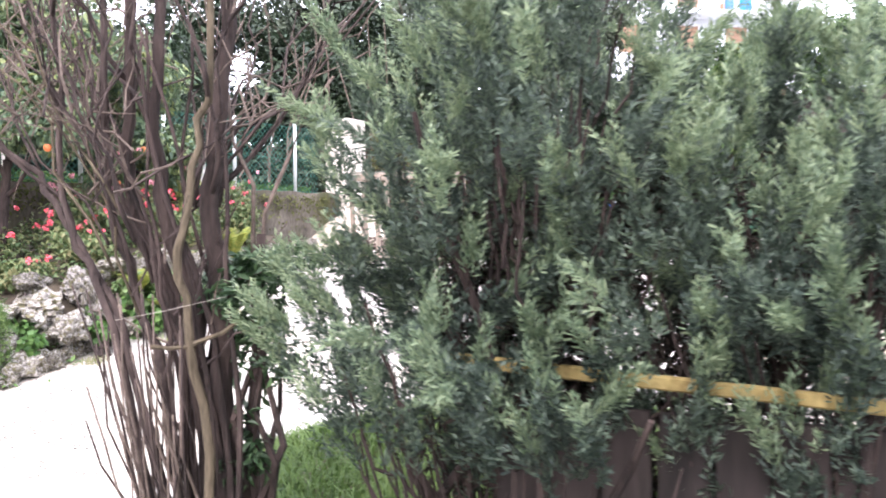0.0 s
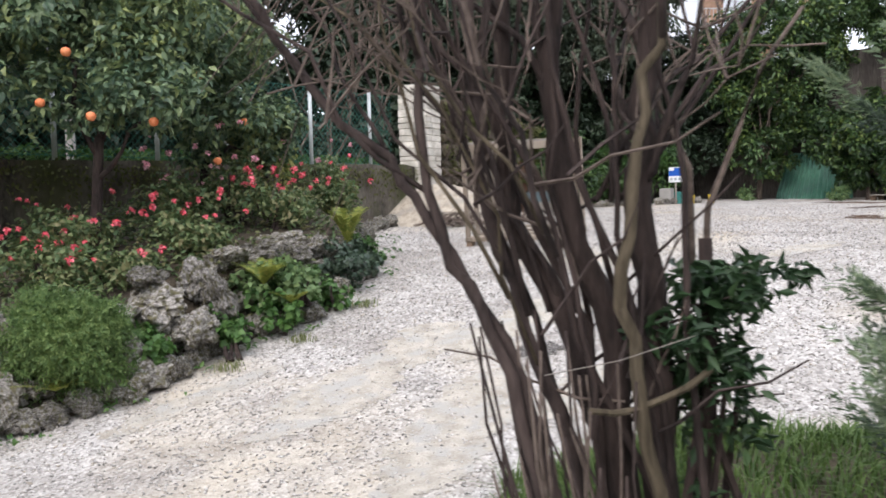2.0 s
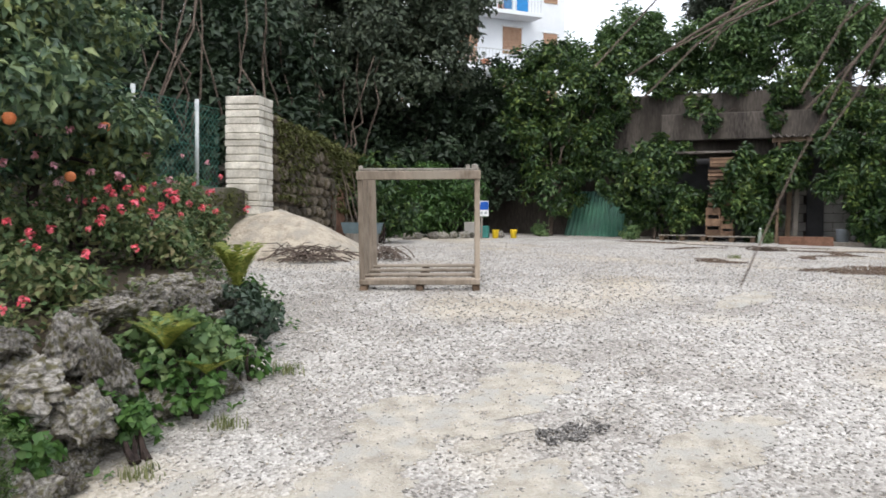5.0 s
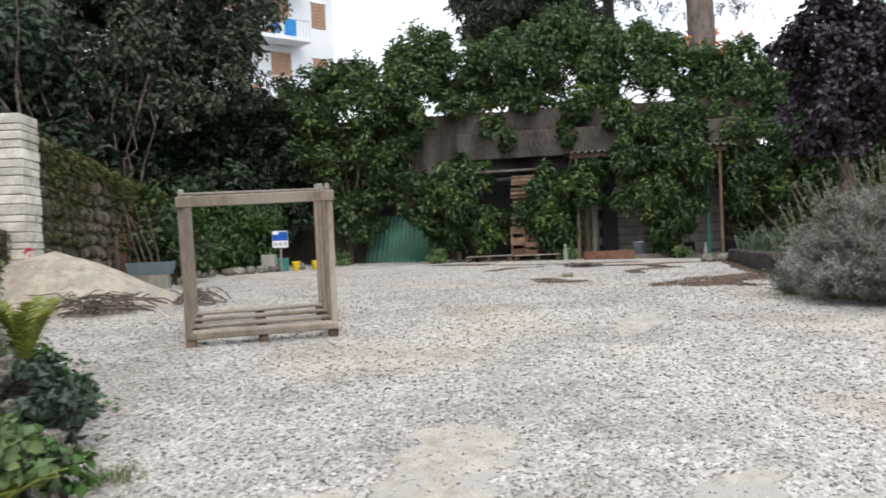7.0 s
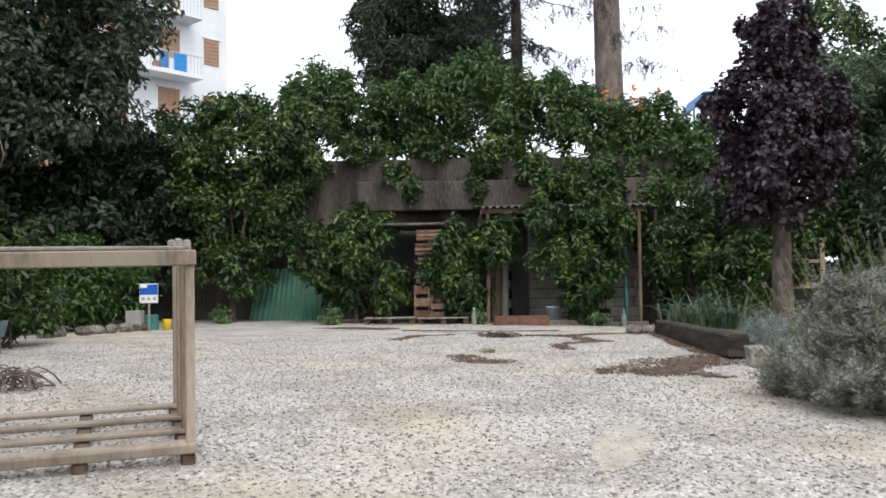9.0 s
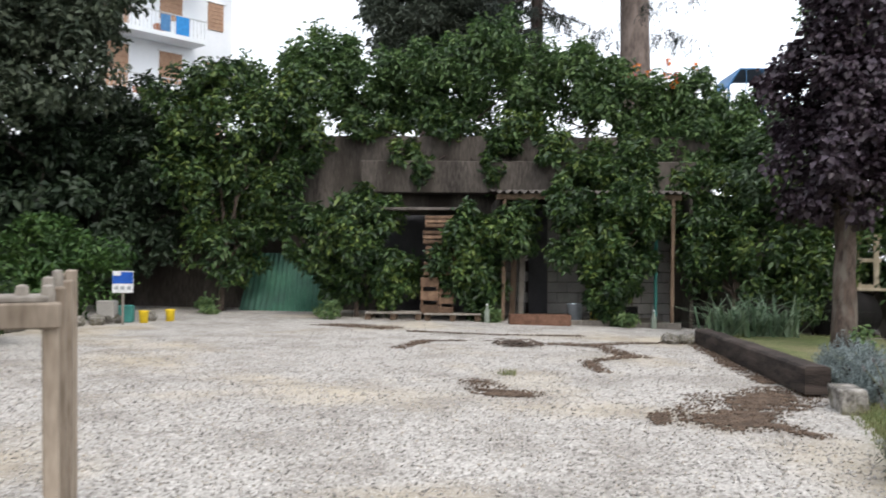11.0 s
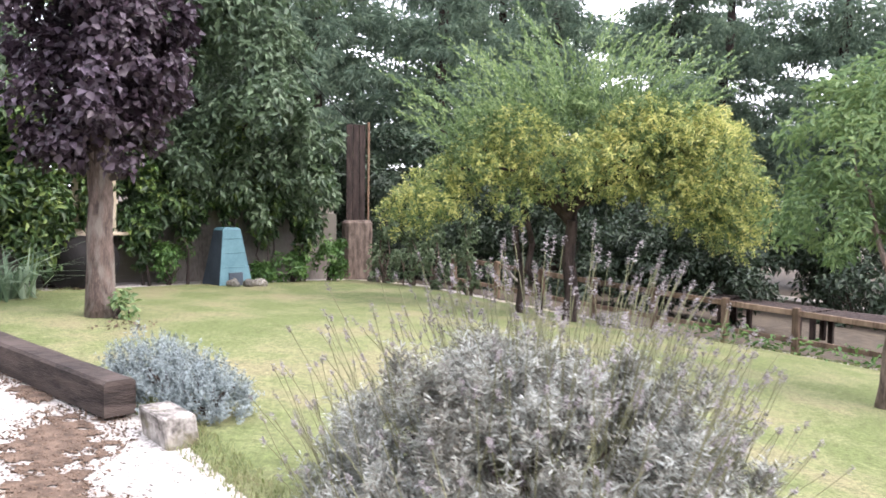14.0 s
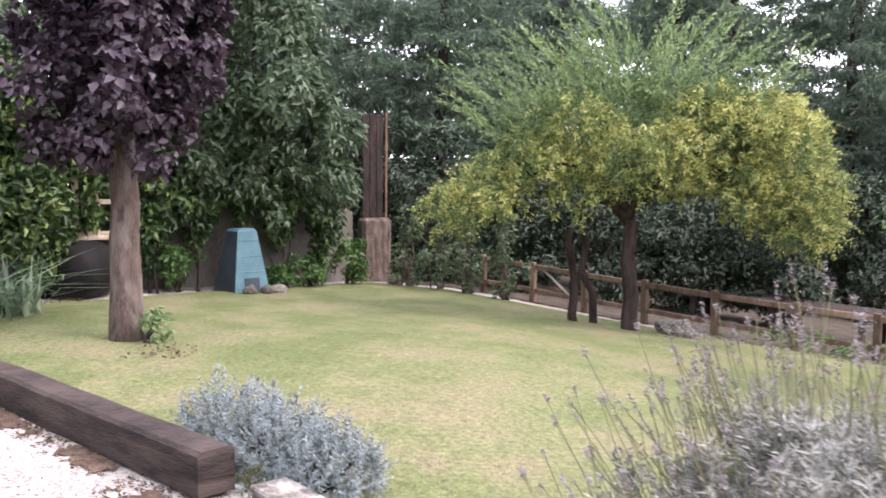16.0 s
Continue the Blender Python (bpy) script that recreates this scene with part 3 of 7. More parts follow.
# grassy strip round the shrubs beside the path
STRIP = [(-1.25, 2.2), (-1.2, 3.6), (-1.0, 4.9), (-0.2, 5.25), (1.2, 4.9), (2.6, 3.6), (2.6, 1.2), (0.9, 0.9), (-0.3, 1.35)]
strip = mesh_object("grass_strip", sheet(np.arange(-1.4, 2.7, 0.08), np.arange(0.8, 5.4, 0.08), lambda x, y: ground(x, y) - 0.02 + 0.16 * ease(0, 0.5, from_line(x, y, STRIP + STRIP[:1])), lambda x, y: inside(x, y, STRIP)), SOIL, smooth=True)
tagged(strip, "dark soil strip planted with low green grass", "flower bed", kind="structure")
sx, sy = scatter(52000, (-1.3, 2.6, 0.9, 5.3), STRIP, 8)
patchy = (sx < 0.1 + 0.35 * np.sin(sy * 4)) | (np.random.default_rng(2).uniform(0, 1, len(sx)) < 0.55)
sx, sy = sx[patchy], sy[patchy]
sz = ground(sx, sy) - 0.02 + 0.16 * ease(0, 0.5, from_line(sx, sy, STRIP + STRIP[:1]))
tagged(mesh_object("strip_grass", blades(np.stack([sx, sy, sz], 1), 0.09, 0.01, 9, 0.9), leafy("lush_grass", [(0.04, 0.08, 0.02), (0.09, 0.155, 0.036), (0.15, 0.22, 0.06)], 0.55, 0.35)), "lush green grass round the shrubs", "grass", kind="stuff")

# bare sandy patches in the gravel
PATCHES = [(-0.75, 7.05, 0.55, 0.3, 40), (-1.7, 6.5, 1.1, 0.28, 55), (-0.2, 6.0, 0.8, 0.22, 30), (1.9, 8.4, 0.6, 0.14, 35), (-1.2, 5.6, 0.9, 0.25, 70), (-2.9, 6.3, 0.6, 0.12, 48)]


def blots(x, y, spots):
    """How far inside a ragged patch a place lies; above nought is inside."""
    m_ = np.full(np.shape(x), -9.0)
    for cx, cy, a, b, t in spots:
        ct, st_ = math.cos(radians(t)), math.sin(radians(t))
        u, w = (x - cx) * ct + (y - cy) * st_, -(x - cx) * st_ + (y - cy) * ct
        wob = 0.3 * np.sin(u * 6 + cx) + 0.28 * np.sin(w * 12 + u * 5 + cy) + 0.2 * np.sin(u * 23 + w * 17)
        m_ = np.maximum(m_, 1 - (u / a) ** 2 - (w / b) ** 2 + wob)
    return m_


tagged(mesh_object("sandy_patches", sheet(np.arange(-3.8, 3.2, 0.035), np.arange(4.6, 10.4, 0.035), lambda x, y: ground(x, y) + 0.004, lambda x, y: blots(x, y, PATCHES) > 0), surface("trodden_sand", (0.31, 0.28, 0.23), (0.51, 0.47, 0.4), 9, 0.95, 0.9, 70, stain=(0.4, 0.385, 0.35))), "bare trodden sand between the gravel", "ground", kind="structure")

# raised flower bed behind the rock edging
EDGE = [(-6.5, 4.6), (-5.2, 5.1), (-3.95, 5.95), (-3.3, 6.4), (-2.85, 7.15), (-2.3, 7.8), (-2.0, 8.5), (-1.9, 9.3), (-2.05, 10.2), (-2.1, 11.5), (-1.85, 12.9)]
BED = EDGE + [(-2.0, 13.3), (-6.4, 7.3), (-9.0, 3.5)]


def bed_top(x, y):
    d = from_line(x, y, EDGE)
    return ground(x, y) - 0.04 + 0.58 * ease(0.0, 0.55, d) * (1 - 0.55 * ease(9.3, 12, y)) + 0.1 * ease(0.5, 2, d)


def bz(x, y):
    return float(bed_top(x, y))


bed = mesh_object("flower_bed", sheet(np.arange(-9, -1.7, 0.1), np.arange(3.4, 13.4, 0.1), bed_top, lambda x, y: inside(x, y, BED)), SOIL, smooth=True)
tagged(bed, "raised flower bed of dark soil behind rocks", "flower bed", kind="structure")

LOWER = [(17.7, 9.7), (16.5, 8.1), (14.7, 6.1), (13.4, 4.4), (12.6, 3.1), (10.6, 1.0), (6.0, 0.8), (4.0, 3.3), (3.2, 1.0), (2.8, -140), (190, -140), (190, 55), (18.2, 55), (17.9, 10.2)]
tagged(mesh_object("lower_terrace", sheet(np.concatenate([np.arange(2.6, 29.2, 0.2), [32, 40, 60, 100, 200]]), np.concatenate([[-150, -60, -30, -15], np.arange(-5.6, 15.2, 0.2), [20, 30, 60]]), lambda x, y: ground(x, y) + 0.012, lambda x, y: inside(x, y, LOWER)), SOIL, smooth=True), "shaded bare soil below the lawn", "ground", kind="structure")
# upper terrace behind the retaining wall
ua, ub, uc, ud = back(-40, 17.3), back(14, 17.3), back(60, 60), back(-60, 80)
tagged(mesh_object("upper_ground", ([(*ua, 4.4), (*ub, 3.6), (*uc, 4.0), (*ud, 5.0)], [(0, 1, 2, 3)]), SOIL), "higher ground behind the retaining wall", "ground", kind="structure")


def wall(name, a, b, z0, z1, thick, material, label, z2=None, cat="wall"):
    """A wall from a to b, with a top that may run down."""
    (x0, y0), (x1, y1) = a, b
    ln = math.hypot(x1 - x0, y1 - y0)
    n = max(2, int(ln / 0.25))
    rng = np.random.default_rng(int(ln * 100))
    v, f = [], []
    for i in range(n + 1):
        t = i / n
        top = z1 + ((z2 if z2 is not None else z1) - z1) * t + rng.normal(0, 0.012)
        px_, py_ = x0 + (x1 - x0) * t, y0 + (y1 - y0) * t
        ox, oy = -(y1 - y0) / ln * thick / 2, (x1 - x0) / ln * thick / 2
        v += [(px_ - ox, py_ - oy, z0), (px_ + ox, py_ + oy, z0), (px_ + ox * 0.85, py_ + oy * 0.85, top), (px_ - ox * 0.85, py_ - oy * 0.85, top)]
    for i in range(n):
        k = i * 4
        f += [(k, k + 4, k + 7, k + 3), (k + 1, k + 2, k + 6, k + 5), (k + 2, k + 3, k + 7, k + 6), (k, k + 1, k + 5, k + 4)]
    f += [(0, 3, 2, 1), (n * 4, n * 4 + 1, n * 4 + 2, n * 4 + 3)]
    return tagged(mesh_object(name, (v, f), material), label, cat, kind="structure")


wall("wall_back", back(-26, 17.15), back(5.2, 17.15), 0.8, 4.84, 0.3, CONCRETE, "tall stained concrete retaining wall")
wall("wall_back_side", back(5.2, 17.15), (14.7, 14.5), 0.7, 3.7, 0.3, PALECONCRETE, "stained concrete wall behind laurels", 3.3)
wall("wall_lawn", (14.7, 14.5), (17.75, 10.3), 0.5, 2.5, 0.25, PALECONCRETE, "low concrete wall behind the lawn", 2.2)
low_wall = wall("wall_low", (-1.75, 13.75), (-7.4, 5.9), 0.4, 2.12, 0.35, MOSSWALL, "low dark mossy wall under the fence", 2.05)
stone_wall = wall("wall_stone", (-1.55, 13.95), (1.35, 19.4), 0.9, 3.16, 0.36, MORTAR, "old rubble stone wall with moss on top", 2.85)

# ==== far court: pier, walls, fence ====
PIER = (-1.55, 13.9)
pier = thing("stone_pier", "pier of pale dressed stone courses at the wall's end", "pillar", kind="structure", at=(*PIER, 1.0), turn=62)
part("core", box(0, 0, 1.1, 0.43, 0.42, 2.2), PALESTONE, pier)
rng = np.random.default_rng(3)
z = 0.0
while z < 2.22:
    hh = rng.uniform(0.06, 0.115)
    cut = rng.uniform(-0.09, 0.09)
    for a, b in ((-0.235, cut - 0.006), (cut + 0.006, 0.235)):
        part("stone", box((a + b) / 2, 0, z + hh / 2, b - a, 0.46 + rng.uniform(-0.02, 0.02), hh - 0.007, rng.uniform(-2.5, 2.5), 0.009), PALESTONE, pier)
    z += hh

stone_shapes = []
for k in range(8):
    s = boulder((0.56, 0.56, 0.56), 40 + k, 2, 0.3, 0.08)
    v = np.sign(s[0]) * np.minimum(np.abs(s[0]) * 1.25, 0.47 + 0.05 * np.abs(s[0]))
    me = bpy.data.meshes.new("wall_stone_piece")
    me.from_pydata([tuple(q) for q in v], [], s[1])
    me.materials.append(WALLSTONE)
    stone_shapes.append(me)
a0, a1 = np.array([-1.55, 13.95]), np.array([1.35, 19.4])
wd = (a1 - a0) / np.linalg.norm(a1 - a0)
wn_ = np.array([wd[1], -wd[0]])
ang = math.degrees(math.atan2(wd[1], wd[0]))
z, count = 1.1, 0
while z < 3.05:
    hh = rng.uniform(0.13, 0.22)
    s = 0.3
    while s < 6.1 and count < 290:
        w = rng.uniform(0.16, 0.38)
        top = 3.16 - 0.31 * s / 6.17
        if z + hh < top + 0.02 and not (2.95 < s + w / 2 < 3.65 and z < 2.3):
            c = a0 + wd * (s + w / 2) + wn_ * (0.175 + rng.uniform(-0.02, 0.015))
            o = new("stone", stone_shapes[count % 8])
            o.matrix_basis = pose(c[0], c[1], z + hh / 2 + rng.uniform(-0.03, 0.03), rng.uniform(-4, 4), rng.uniform(-14, 14), ang) @ Matrix.Diagonal((w * rng.uniform(0.75, 0.98), 0.16, hh * rng.uniform(0.7, 1.05), 1))
            o.parent = stone_wall
            count += 1
        s += w
    z += hh
c = a0 + wd * 3.3 + wn_ * 0.2
arch = thing("arched_hatch", "rusty brown arched hatch in the stone wall", "door", at=(c[0], c[1], 1.2), turn=ang)
prof = [(-0.3, 0)] + [(0.3 * math.cos(q), 0.75 + 0.35 * math.sin(q)) for q in np.linspace(math.pi, 0, 12)] + [(0.3, 0)]
v = [(x, y, q) for y in (-0.03, 0.03) for x, q in prof]
n = len(prof)
part("leaf", (v, [tuple(range(n)), tuple(range(2 * n - 1, n - 1, -1))] + [(i, i + n, (i + 1) % n + n, (i + 1) % n) for i in range(n)]), RUST, arch)
part("rim", tube([(x * 1.08, -0.03, q * 1.03) for x, q in prof], 0.035, 6), MORTAR, arch)

# moss and hanging growth on the old wall
pts = []
for q in range(5200):
    s = rng.uniform(0.35, 6.1)
    drop = rng.exponential(0.3) * (1 + 0.8 * math.sin(s * 2.1))
    side = 0.12 if drop < 0.08 else 0.235
    p = a0 + wd * s + wn_ * (rng.uniform(-0.15, 0.2) if drop < 0.08 else side + rng.uniform(-0.02, 0.03))
    pts.append((p[0], p[1], 3.2 - 0.31 * s / 6.17 - min(drop, 1.1)))
pts = np.array(pts)
tagged(mesh_object("wall_moss", leaves_at(pts, np.tile([*wn_, 0.3], (len(pts), 1)), 0.08, 0.5, rng, 0.9), MOSS), "moss and dry creeper hanging over the stone wall", "moss", kind="stuff")

lw = []
for q in range(2600):
    s = rng.uniform(0, 8.5)
    drop = rng.exponential(0.16)
    p = np.array([-1.75, 13.75]) + np.array([-0.584, -0.812]) * s + np.array([0.812, -0.584]) * (rng.uniform(-0.15, 0.17) if drop < 0.05 else 0.18)
    lw.append((p[0], p[1], 2.12 - 0.07 * s / 9.7 - min(drop, 0.9)))
lw = np.array(lw)
tagged(mesh_object("low_wall_moss", leaves_at(lw, np.tile([0.8, -0.58, 0.3], (len(lw), 1)), 0.05, 0.6, rng, 0.9), MOSS), "dark moss along the low wall", "moss", kind="stuff")
FENCE_DIR = np.array([-0.587, -0.81])
f0 = np.array([-1.95, 13.55])
fence = thing("chain_link_fence", "green chain-link fence on galvanised posts", "fence")
for k in range(6):
    p = f0 + FENCE_DIR * (0.48 + 1.17 * k)
    part("post", tube([(p[0], p[1], 2.0), (p[0], p[1], 3.16)], 0.026, 10), GALV, fence, "pale galvanised steel post", True)
wires = []
length, tall, step = 6.8, 0.98, 0.085
for sgn in (1, -1):
    s = -tall + step
    while s < length:
        ends = [(s, 0.0), (s + tall, tall)]
        lo, hi = max(s, 0), min(s + tall, length)
        zz = [(lo - s), (hi - s)]
        if sgn < 0:
            zz = [tall - q for q in zz]
        A, B = f0 + FENCE_DIR * lo, f0 + FENCE_DIR * hi
        wires.append(tube([(A[0], A[1], 2.12 + zz[0]), (B[0], B[1], 2.12 + zz[1])], 0.0035, 3))
        s += step
for q in (0.02, 0.5, 0.98):
    A, B = f0, f0 + FENCE_DIR * length
    wires.append(tube([(A[0], A[1], 2.12 + q), (B[0], B[1], 2.12 + q)], 0.004, 3))
part("wire_mesh", join(wires), MESHGREEN, fence)
for k, (q, off) in enumerate(((1.25, 1.2), (2.3, 0.9), (4.2, 1.3))):
    p = f0 + FENCE_DIR * q + np.array([-0.81, 0.587]) * off
    old = thing("concrete_post", "short grey concrete post behind the fence", "post", "posts behind the fence", at=(p[0], p[1], 2.0))
    part("shaft", box(0, 0, 0.3, 0.09, 0.09, 0.75, 10), BLOCKWALL, old)
# weeds along the wall top, and a raised field behind it
wx = np.array([f0 + FENCE_DIR * rng.uniform(0, 6) + np.array([-0.81, 0.587]) * rng.uniform(0.05, 0.5) for _ in range(1500)])
wp = np.column_stack([wx, np.full(len(wx), 2.1) + rng.uniform(0, 0.12, len(wx))])
tagged(mesh_object("wall_weeds", leaves_at(wp, np.tile([0, 0, 1.0], (len(wp), 1)), 0.09, 0.35, rng, -0.3), HERB), "green weeds along the top of the wall", "weeds", kind="stuff")
fv = [f0 + FENCE_DIR * 9, f0, np.array([-1.5, 14.1]), np.array([1.3, 19.6]), np.array([2, 40]), np.array([-40, 40]), np.array([-40, 0])]
tagged(mesh_object("field_behind_fence", ([(q[0] - 0.1, q[1] + 0.1, 2.08) for q in fv], [tuple(range(len(fv) - 1, -1, -1))]), SOIL), "shaded ground behind the fence", "ground", kind="structure")

# ==== heaps on the gravel ====
SX, SY = -1.2, 13.55


def sand_z(x, y):
    d = np.hypot((x - SX) * 0.85, y - SY)
    wob = 0.07 * np.sin(x * 3.1 + 1) * np.cos(y * 2.7)
    return ground(x, y) - 0.03 + np.maximum(0, 0.74 * (1 - d / 1.15) + wob * ease(1.4, 0.9, d)) * (1 - 0.12 * np.exp(-(d / 0.3) ** 2))


tagged(mesh_object("sand_heap", sheet(np.arange(SX - 2, SX + 2.01, 0.08), np.arange(SY - 1.7, SY + 1.71, 0.08), sand_z, lambda x, y: np.hypot((x - SX) * 0.85, y - SY) < 1.6), SAND, smooth=True), "heap of pale yellow sand against the wall", "sand pile")


def twig_heap(x, y, r, n, seed, tall):
    rg = np.random.default_rng(seed)
    e = thing("twig_pile", "heap of dry cut brown twigs on the gravel", "twigs", "twig heaps", at=(x, y, gz(x, y)))
    for k in range(n):
        a = rg.uniform(0, 2 * math.pi)
        q = rg.normal(0, r * 0.35, 2)
        d = np.array([math.cos(a), math.sin(a)]) * rg.uniform(0.25, 0.75) * r
        z0 = rg.uniform(0.01, tall * 0.5)
        p = bent((q[0] - d[0], q[1] - d[1], z0 * 0.4 + 0.01), (q[0] + d[0], q[1] + d[1], z0 + rg.uniform(0, tall) * 0.6), 5, 0.1, rg.uniform(0, tall * 0.35), rg)
        part("twig", tube(p, np.linspace(0.008, 0.003, 5), 4), TWIG, e)


twig_heap(-1.05, 12.35, 0.55, 80, 5, 0.22)
twig_heap(-0.05, 12.6, 0.27, 45, 6, 0.2)

twig_heap(6.85, 14.45, 0.33, 45, 7, 0.08)

# ==== pallet cage ====
cage = thing("pallet_cage", "open weathered wooden cage built on a pallet", "wooden crate", at=(0, 0, 0))
ca, cb = np.array([-1.03, 9.86]), np.array([-0.11, 9.38])
cm = (ca + cb) / 2
cw = float(np.linalg.norm(cb - ca))
cang = -20.0
cm = cm + np.array([0.045, -0.02])
cage.matrix_basis = pose(cm[0], cm[1], gz(*cm) - 0.055, 4.6, -0.8, cang)
D = 1.08
rg = np.random.default_rng(12)
for x in (-cw / 2 + 0.035, 0, cw / 2 - 0.035):
    for y in (0.05, D / 2, D - 0.05):
        part("block", box(x, y, 0.05, 0.065, 0.1, 0.1, rg.uniform(-3, 3)), OLDWOOD, cage)
    part("runner", box(x, D / 2, 0.112, 0.07, D, 0.022), OLDWOOD, cage)
for y in (0.045, 0.35, 0.68, 1.0):
    part("slat", box(0, y, 0.14 + rg.uniform(0, 0.008), cw, 0.085, 0.024, rg.uniform(-0.8, 0.8)), PALLETWOOD, cage)
part("front_board", box(0, -0.005, 0.13, cw, 0.022, 0.045), PALLETWOOD, cage)
for sx_ in (-1, 1):
    for k, y in enumerate((0.02, 0.35, 0.68, 1.0)):
        part("upright", box(sx_ * (cw / 2 - 0.022), y, 0.6, 0.045, 0.042, 0.96 + (0.02 if k % 2 else 0.0), rg.uniform(-2, 2), 0.005, 0, rg.uniform(-0.4, 0.4)), PALLETWOOD, cage)
    part("side_rail", box(sx_ * (cw / 2 - 0.055), 0.52, 1.05, 0.022, 1.06, 0.05), PALLETWOOD, cage)
part("top_rail", box(0, -0.012, 1.045, cw + 0.02, 0.024, 0.075, 0.4), PALLETWOOD, cage)
part("cap_board", box(0, 0.04, 1.093, cw - 0.05, 0.09, 0.018, 0.6, 0.004, 0, 0.4), GREYWOOD, cage)
for x, y in ((-0.49, 0.02), (0.42, 0.05), (0.49, 0.04), (0.47, 0.3), (0.48, 0.55)):
    part("knob", moved(lathe([(0.018, 1.07), (0.02, 1.1), (0.017, 1.125), (0.004, 1.13)], 8), pose(x, y, 0)), GREYWOOD, cage)

# ==== sign, planters and pots by the back corner ====
sx1, sy1 = 3.75, 19.5
sign = thing("garden_sign", "small blue and white sign on a thin post", "sign", at=(sx1, sy1, gz(sx1, sy1)), turn=-35)
part("post", box(0, 0.012, 0.32, 0.035, 0.02, 0.66), GREYWOOD, sign)
plate = part("panel", box(0, 0, 0.63, 0.3, 0.008, 0.32), SIGNWHITE, sign, "white panel")
part("blue_band", box(0, -0.0065, 0.69, 0.29, 0.004, 0.17), SIGNBLUE, plate)
part("white_shape", box(-0.08, -0.0105, 0.75, 0.11, 0.003, 0.06, 0, 0.001), SIGNWHITE, plate)
for k in range(3):
    part("text_bar", box(-0.09 + 0.09 * k, -0.0065, 0.54, 0.05, 0.003, 0.05, 0, 0.001), SIGNGREY, plate)

pot_shape = [(0.062, 0), (0.07, 0.15), (0.078, 0.17), (0.078, 0.185), (0.066, 0.185), (0.06, 0.16)]
for k, (x, y) in enumerate(((4.15, 19.72), (4.62, 19.85))):
    p = thing("yellow_pot", "small bright yellow plastic pot on the gravel", "pot", "yellow pots", at=(x, y, gz(x, y)), turn=30 * k)
    part("body", lathe(pot_shape, 18), YELLOW, p, smooth=True)
bx = thing("grey_box", "grey concrete box beside the sign", "box", at=(3.65, 19.85, gz(3.65, 19.85)), turn=-38)
part("body", box(0, 0, 0.17, 0.26, 0.2, 0.34, 0, 0.012), BLOCKWALL, bx)
bx2 = thing("teal_container", "faded teal plastic container behind the sign", "container", at=(3.97, 19.95, gz(3.97, 19.95)), turn=-30)
part("body", box(0, 0, 0.13, 0.22, 0.2, 0.26, 0, 0.015), TEAL, bx2)

tx, ty = 0.5, 16.4
trough = thing("planter_trough", "slate blue plastic planter trough on a box", "planter", at=(tx, ty, gz(tx, ty)), turn=-30)
part("base", box(0, 0, 0.1, 0.5, 0.22, 0.2), GREYWOOD, trough)
v = [(-0.28, -0.11, 0.2), (0.28, -0.11, 0.2), (0.28, 0.11, 0.2), (-0.28, 0.11, 0.2), (-0.32, -0.14, 0.38), (0.32, -0.14, 0.38), (0.32, 0.14, 0.38), (-0.32, 0.14, 0.38),
     (-0.29, -0.11, 0.38), (0.29, -0.11, 0.38), (0.29, 0.11, 0.38), (-0.29, 0.11, 0.38), (-0.27, -0.1, 0.34), (0.27, -0.1, 0.34), (0.27, 0.1, 0.34), (-0.27, 0.1, 0.34)]
part("tub", (v, [(0, 3, 2, 1), (0, 1, 5, 4), (1, 2, 6, 5), (2, 3, 7, 6), (3, 0, 4, 7), (4, 5, 9, 8), (5, 6, 10, 9), (6, 7, 11, 10), (7, 4, 8, 11), (8, 9, 13, 12), (9, 10, 14, 13), (10, 11, 15, 14), (11, 8, 12, 15), (12, 13, 14, 15)]), SLATEBLUE, trough)
for k in range(4):
    part("cane", tube(bent((-0.15 + 0.09 * k, 0, 0.36), (-0.55 + 0.16 * k, 0.1, 1.25 + 0.45 * (k == 0)), 5, 0.04, 0, rg), np.linspace(0.011, 0.006, 5), 5), TWIG, trough, "thin bare cane")

stone_meshes = [boulder((1, 1, 1), 60 + k, 2, 0.35, 0.1) for k in range(6)]
rows_ = [(2.0 + 0.29 * k + rg.uniform(-0.05, 0.05), 19.0 + 0.14 * k + rg.uniform(-0.06, 0.06)) for k in range(9)]
for k, (x, y) in enumerate(rows_):
    o = mesh_object("border_stone", stone_meshes[k % 6], ROCK, smooth=False)
    o.matrix_basis = pose(x, y, gz(x, y) + 0.06, 0, 0, 60 * k) @ Matrix.Diagonal((0.15, 0.11, 0.1, 1))
    tagged(o, "pale rounded border stone beside the shrub", "stone", "border stones")


# ==== plants: makers ====
def tree(name, label, base, top, radius, bark, clumps, n, size, leaf, wide=0.5, seed=1, droop=0.3, lumps=26, lump=0.3, inner=0.5, limbs=True, group="", cat="tree", r_top=0.6, sides=10, bow=0.03):
    rg = np.random.default_rng(seed)
    e = thing(name, label, cat, group, at=base)
    b = np.array(base, float)
    line = bent((0, 0, -0.05), np.array(top) - b, 7, bow, 0, rg)
    rad = np.linspace(radius, radius * r_top, 7)
    rad[0] *= 1.25
    trunk = part("trunk", tube(line, rad, sides, 0.07, rg), bark, e, smooth=True)
    if limbs:
        for k, cl in enumerate(clumps):
            tip = np.array(cl[:3]) - b + rg.normal(0, 0.2, 3) * np.array(cl[3:])
            st = line[min(6, 4 + k % 3)]
            part("branch", tube(bent(st, tip, 6, 0.12, 0, rg), np.linspace(radius * 0.5, radius * 0.12, 6), 6), bark, e)
    cs = [(*(np.array(cl[:3]) - b), *cl[3:]) for cl in clumps]
    part("crown", crown(cs, n, size, wide, seed, droop, lumps, lump, inner), leaf, e)
    return e


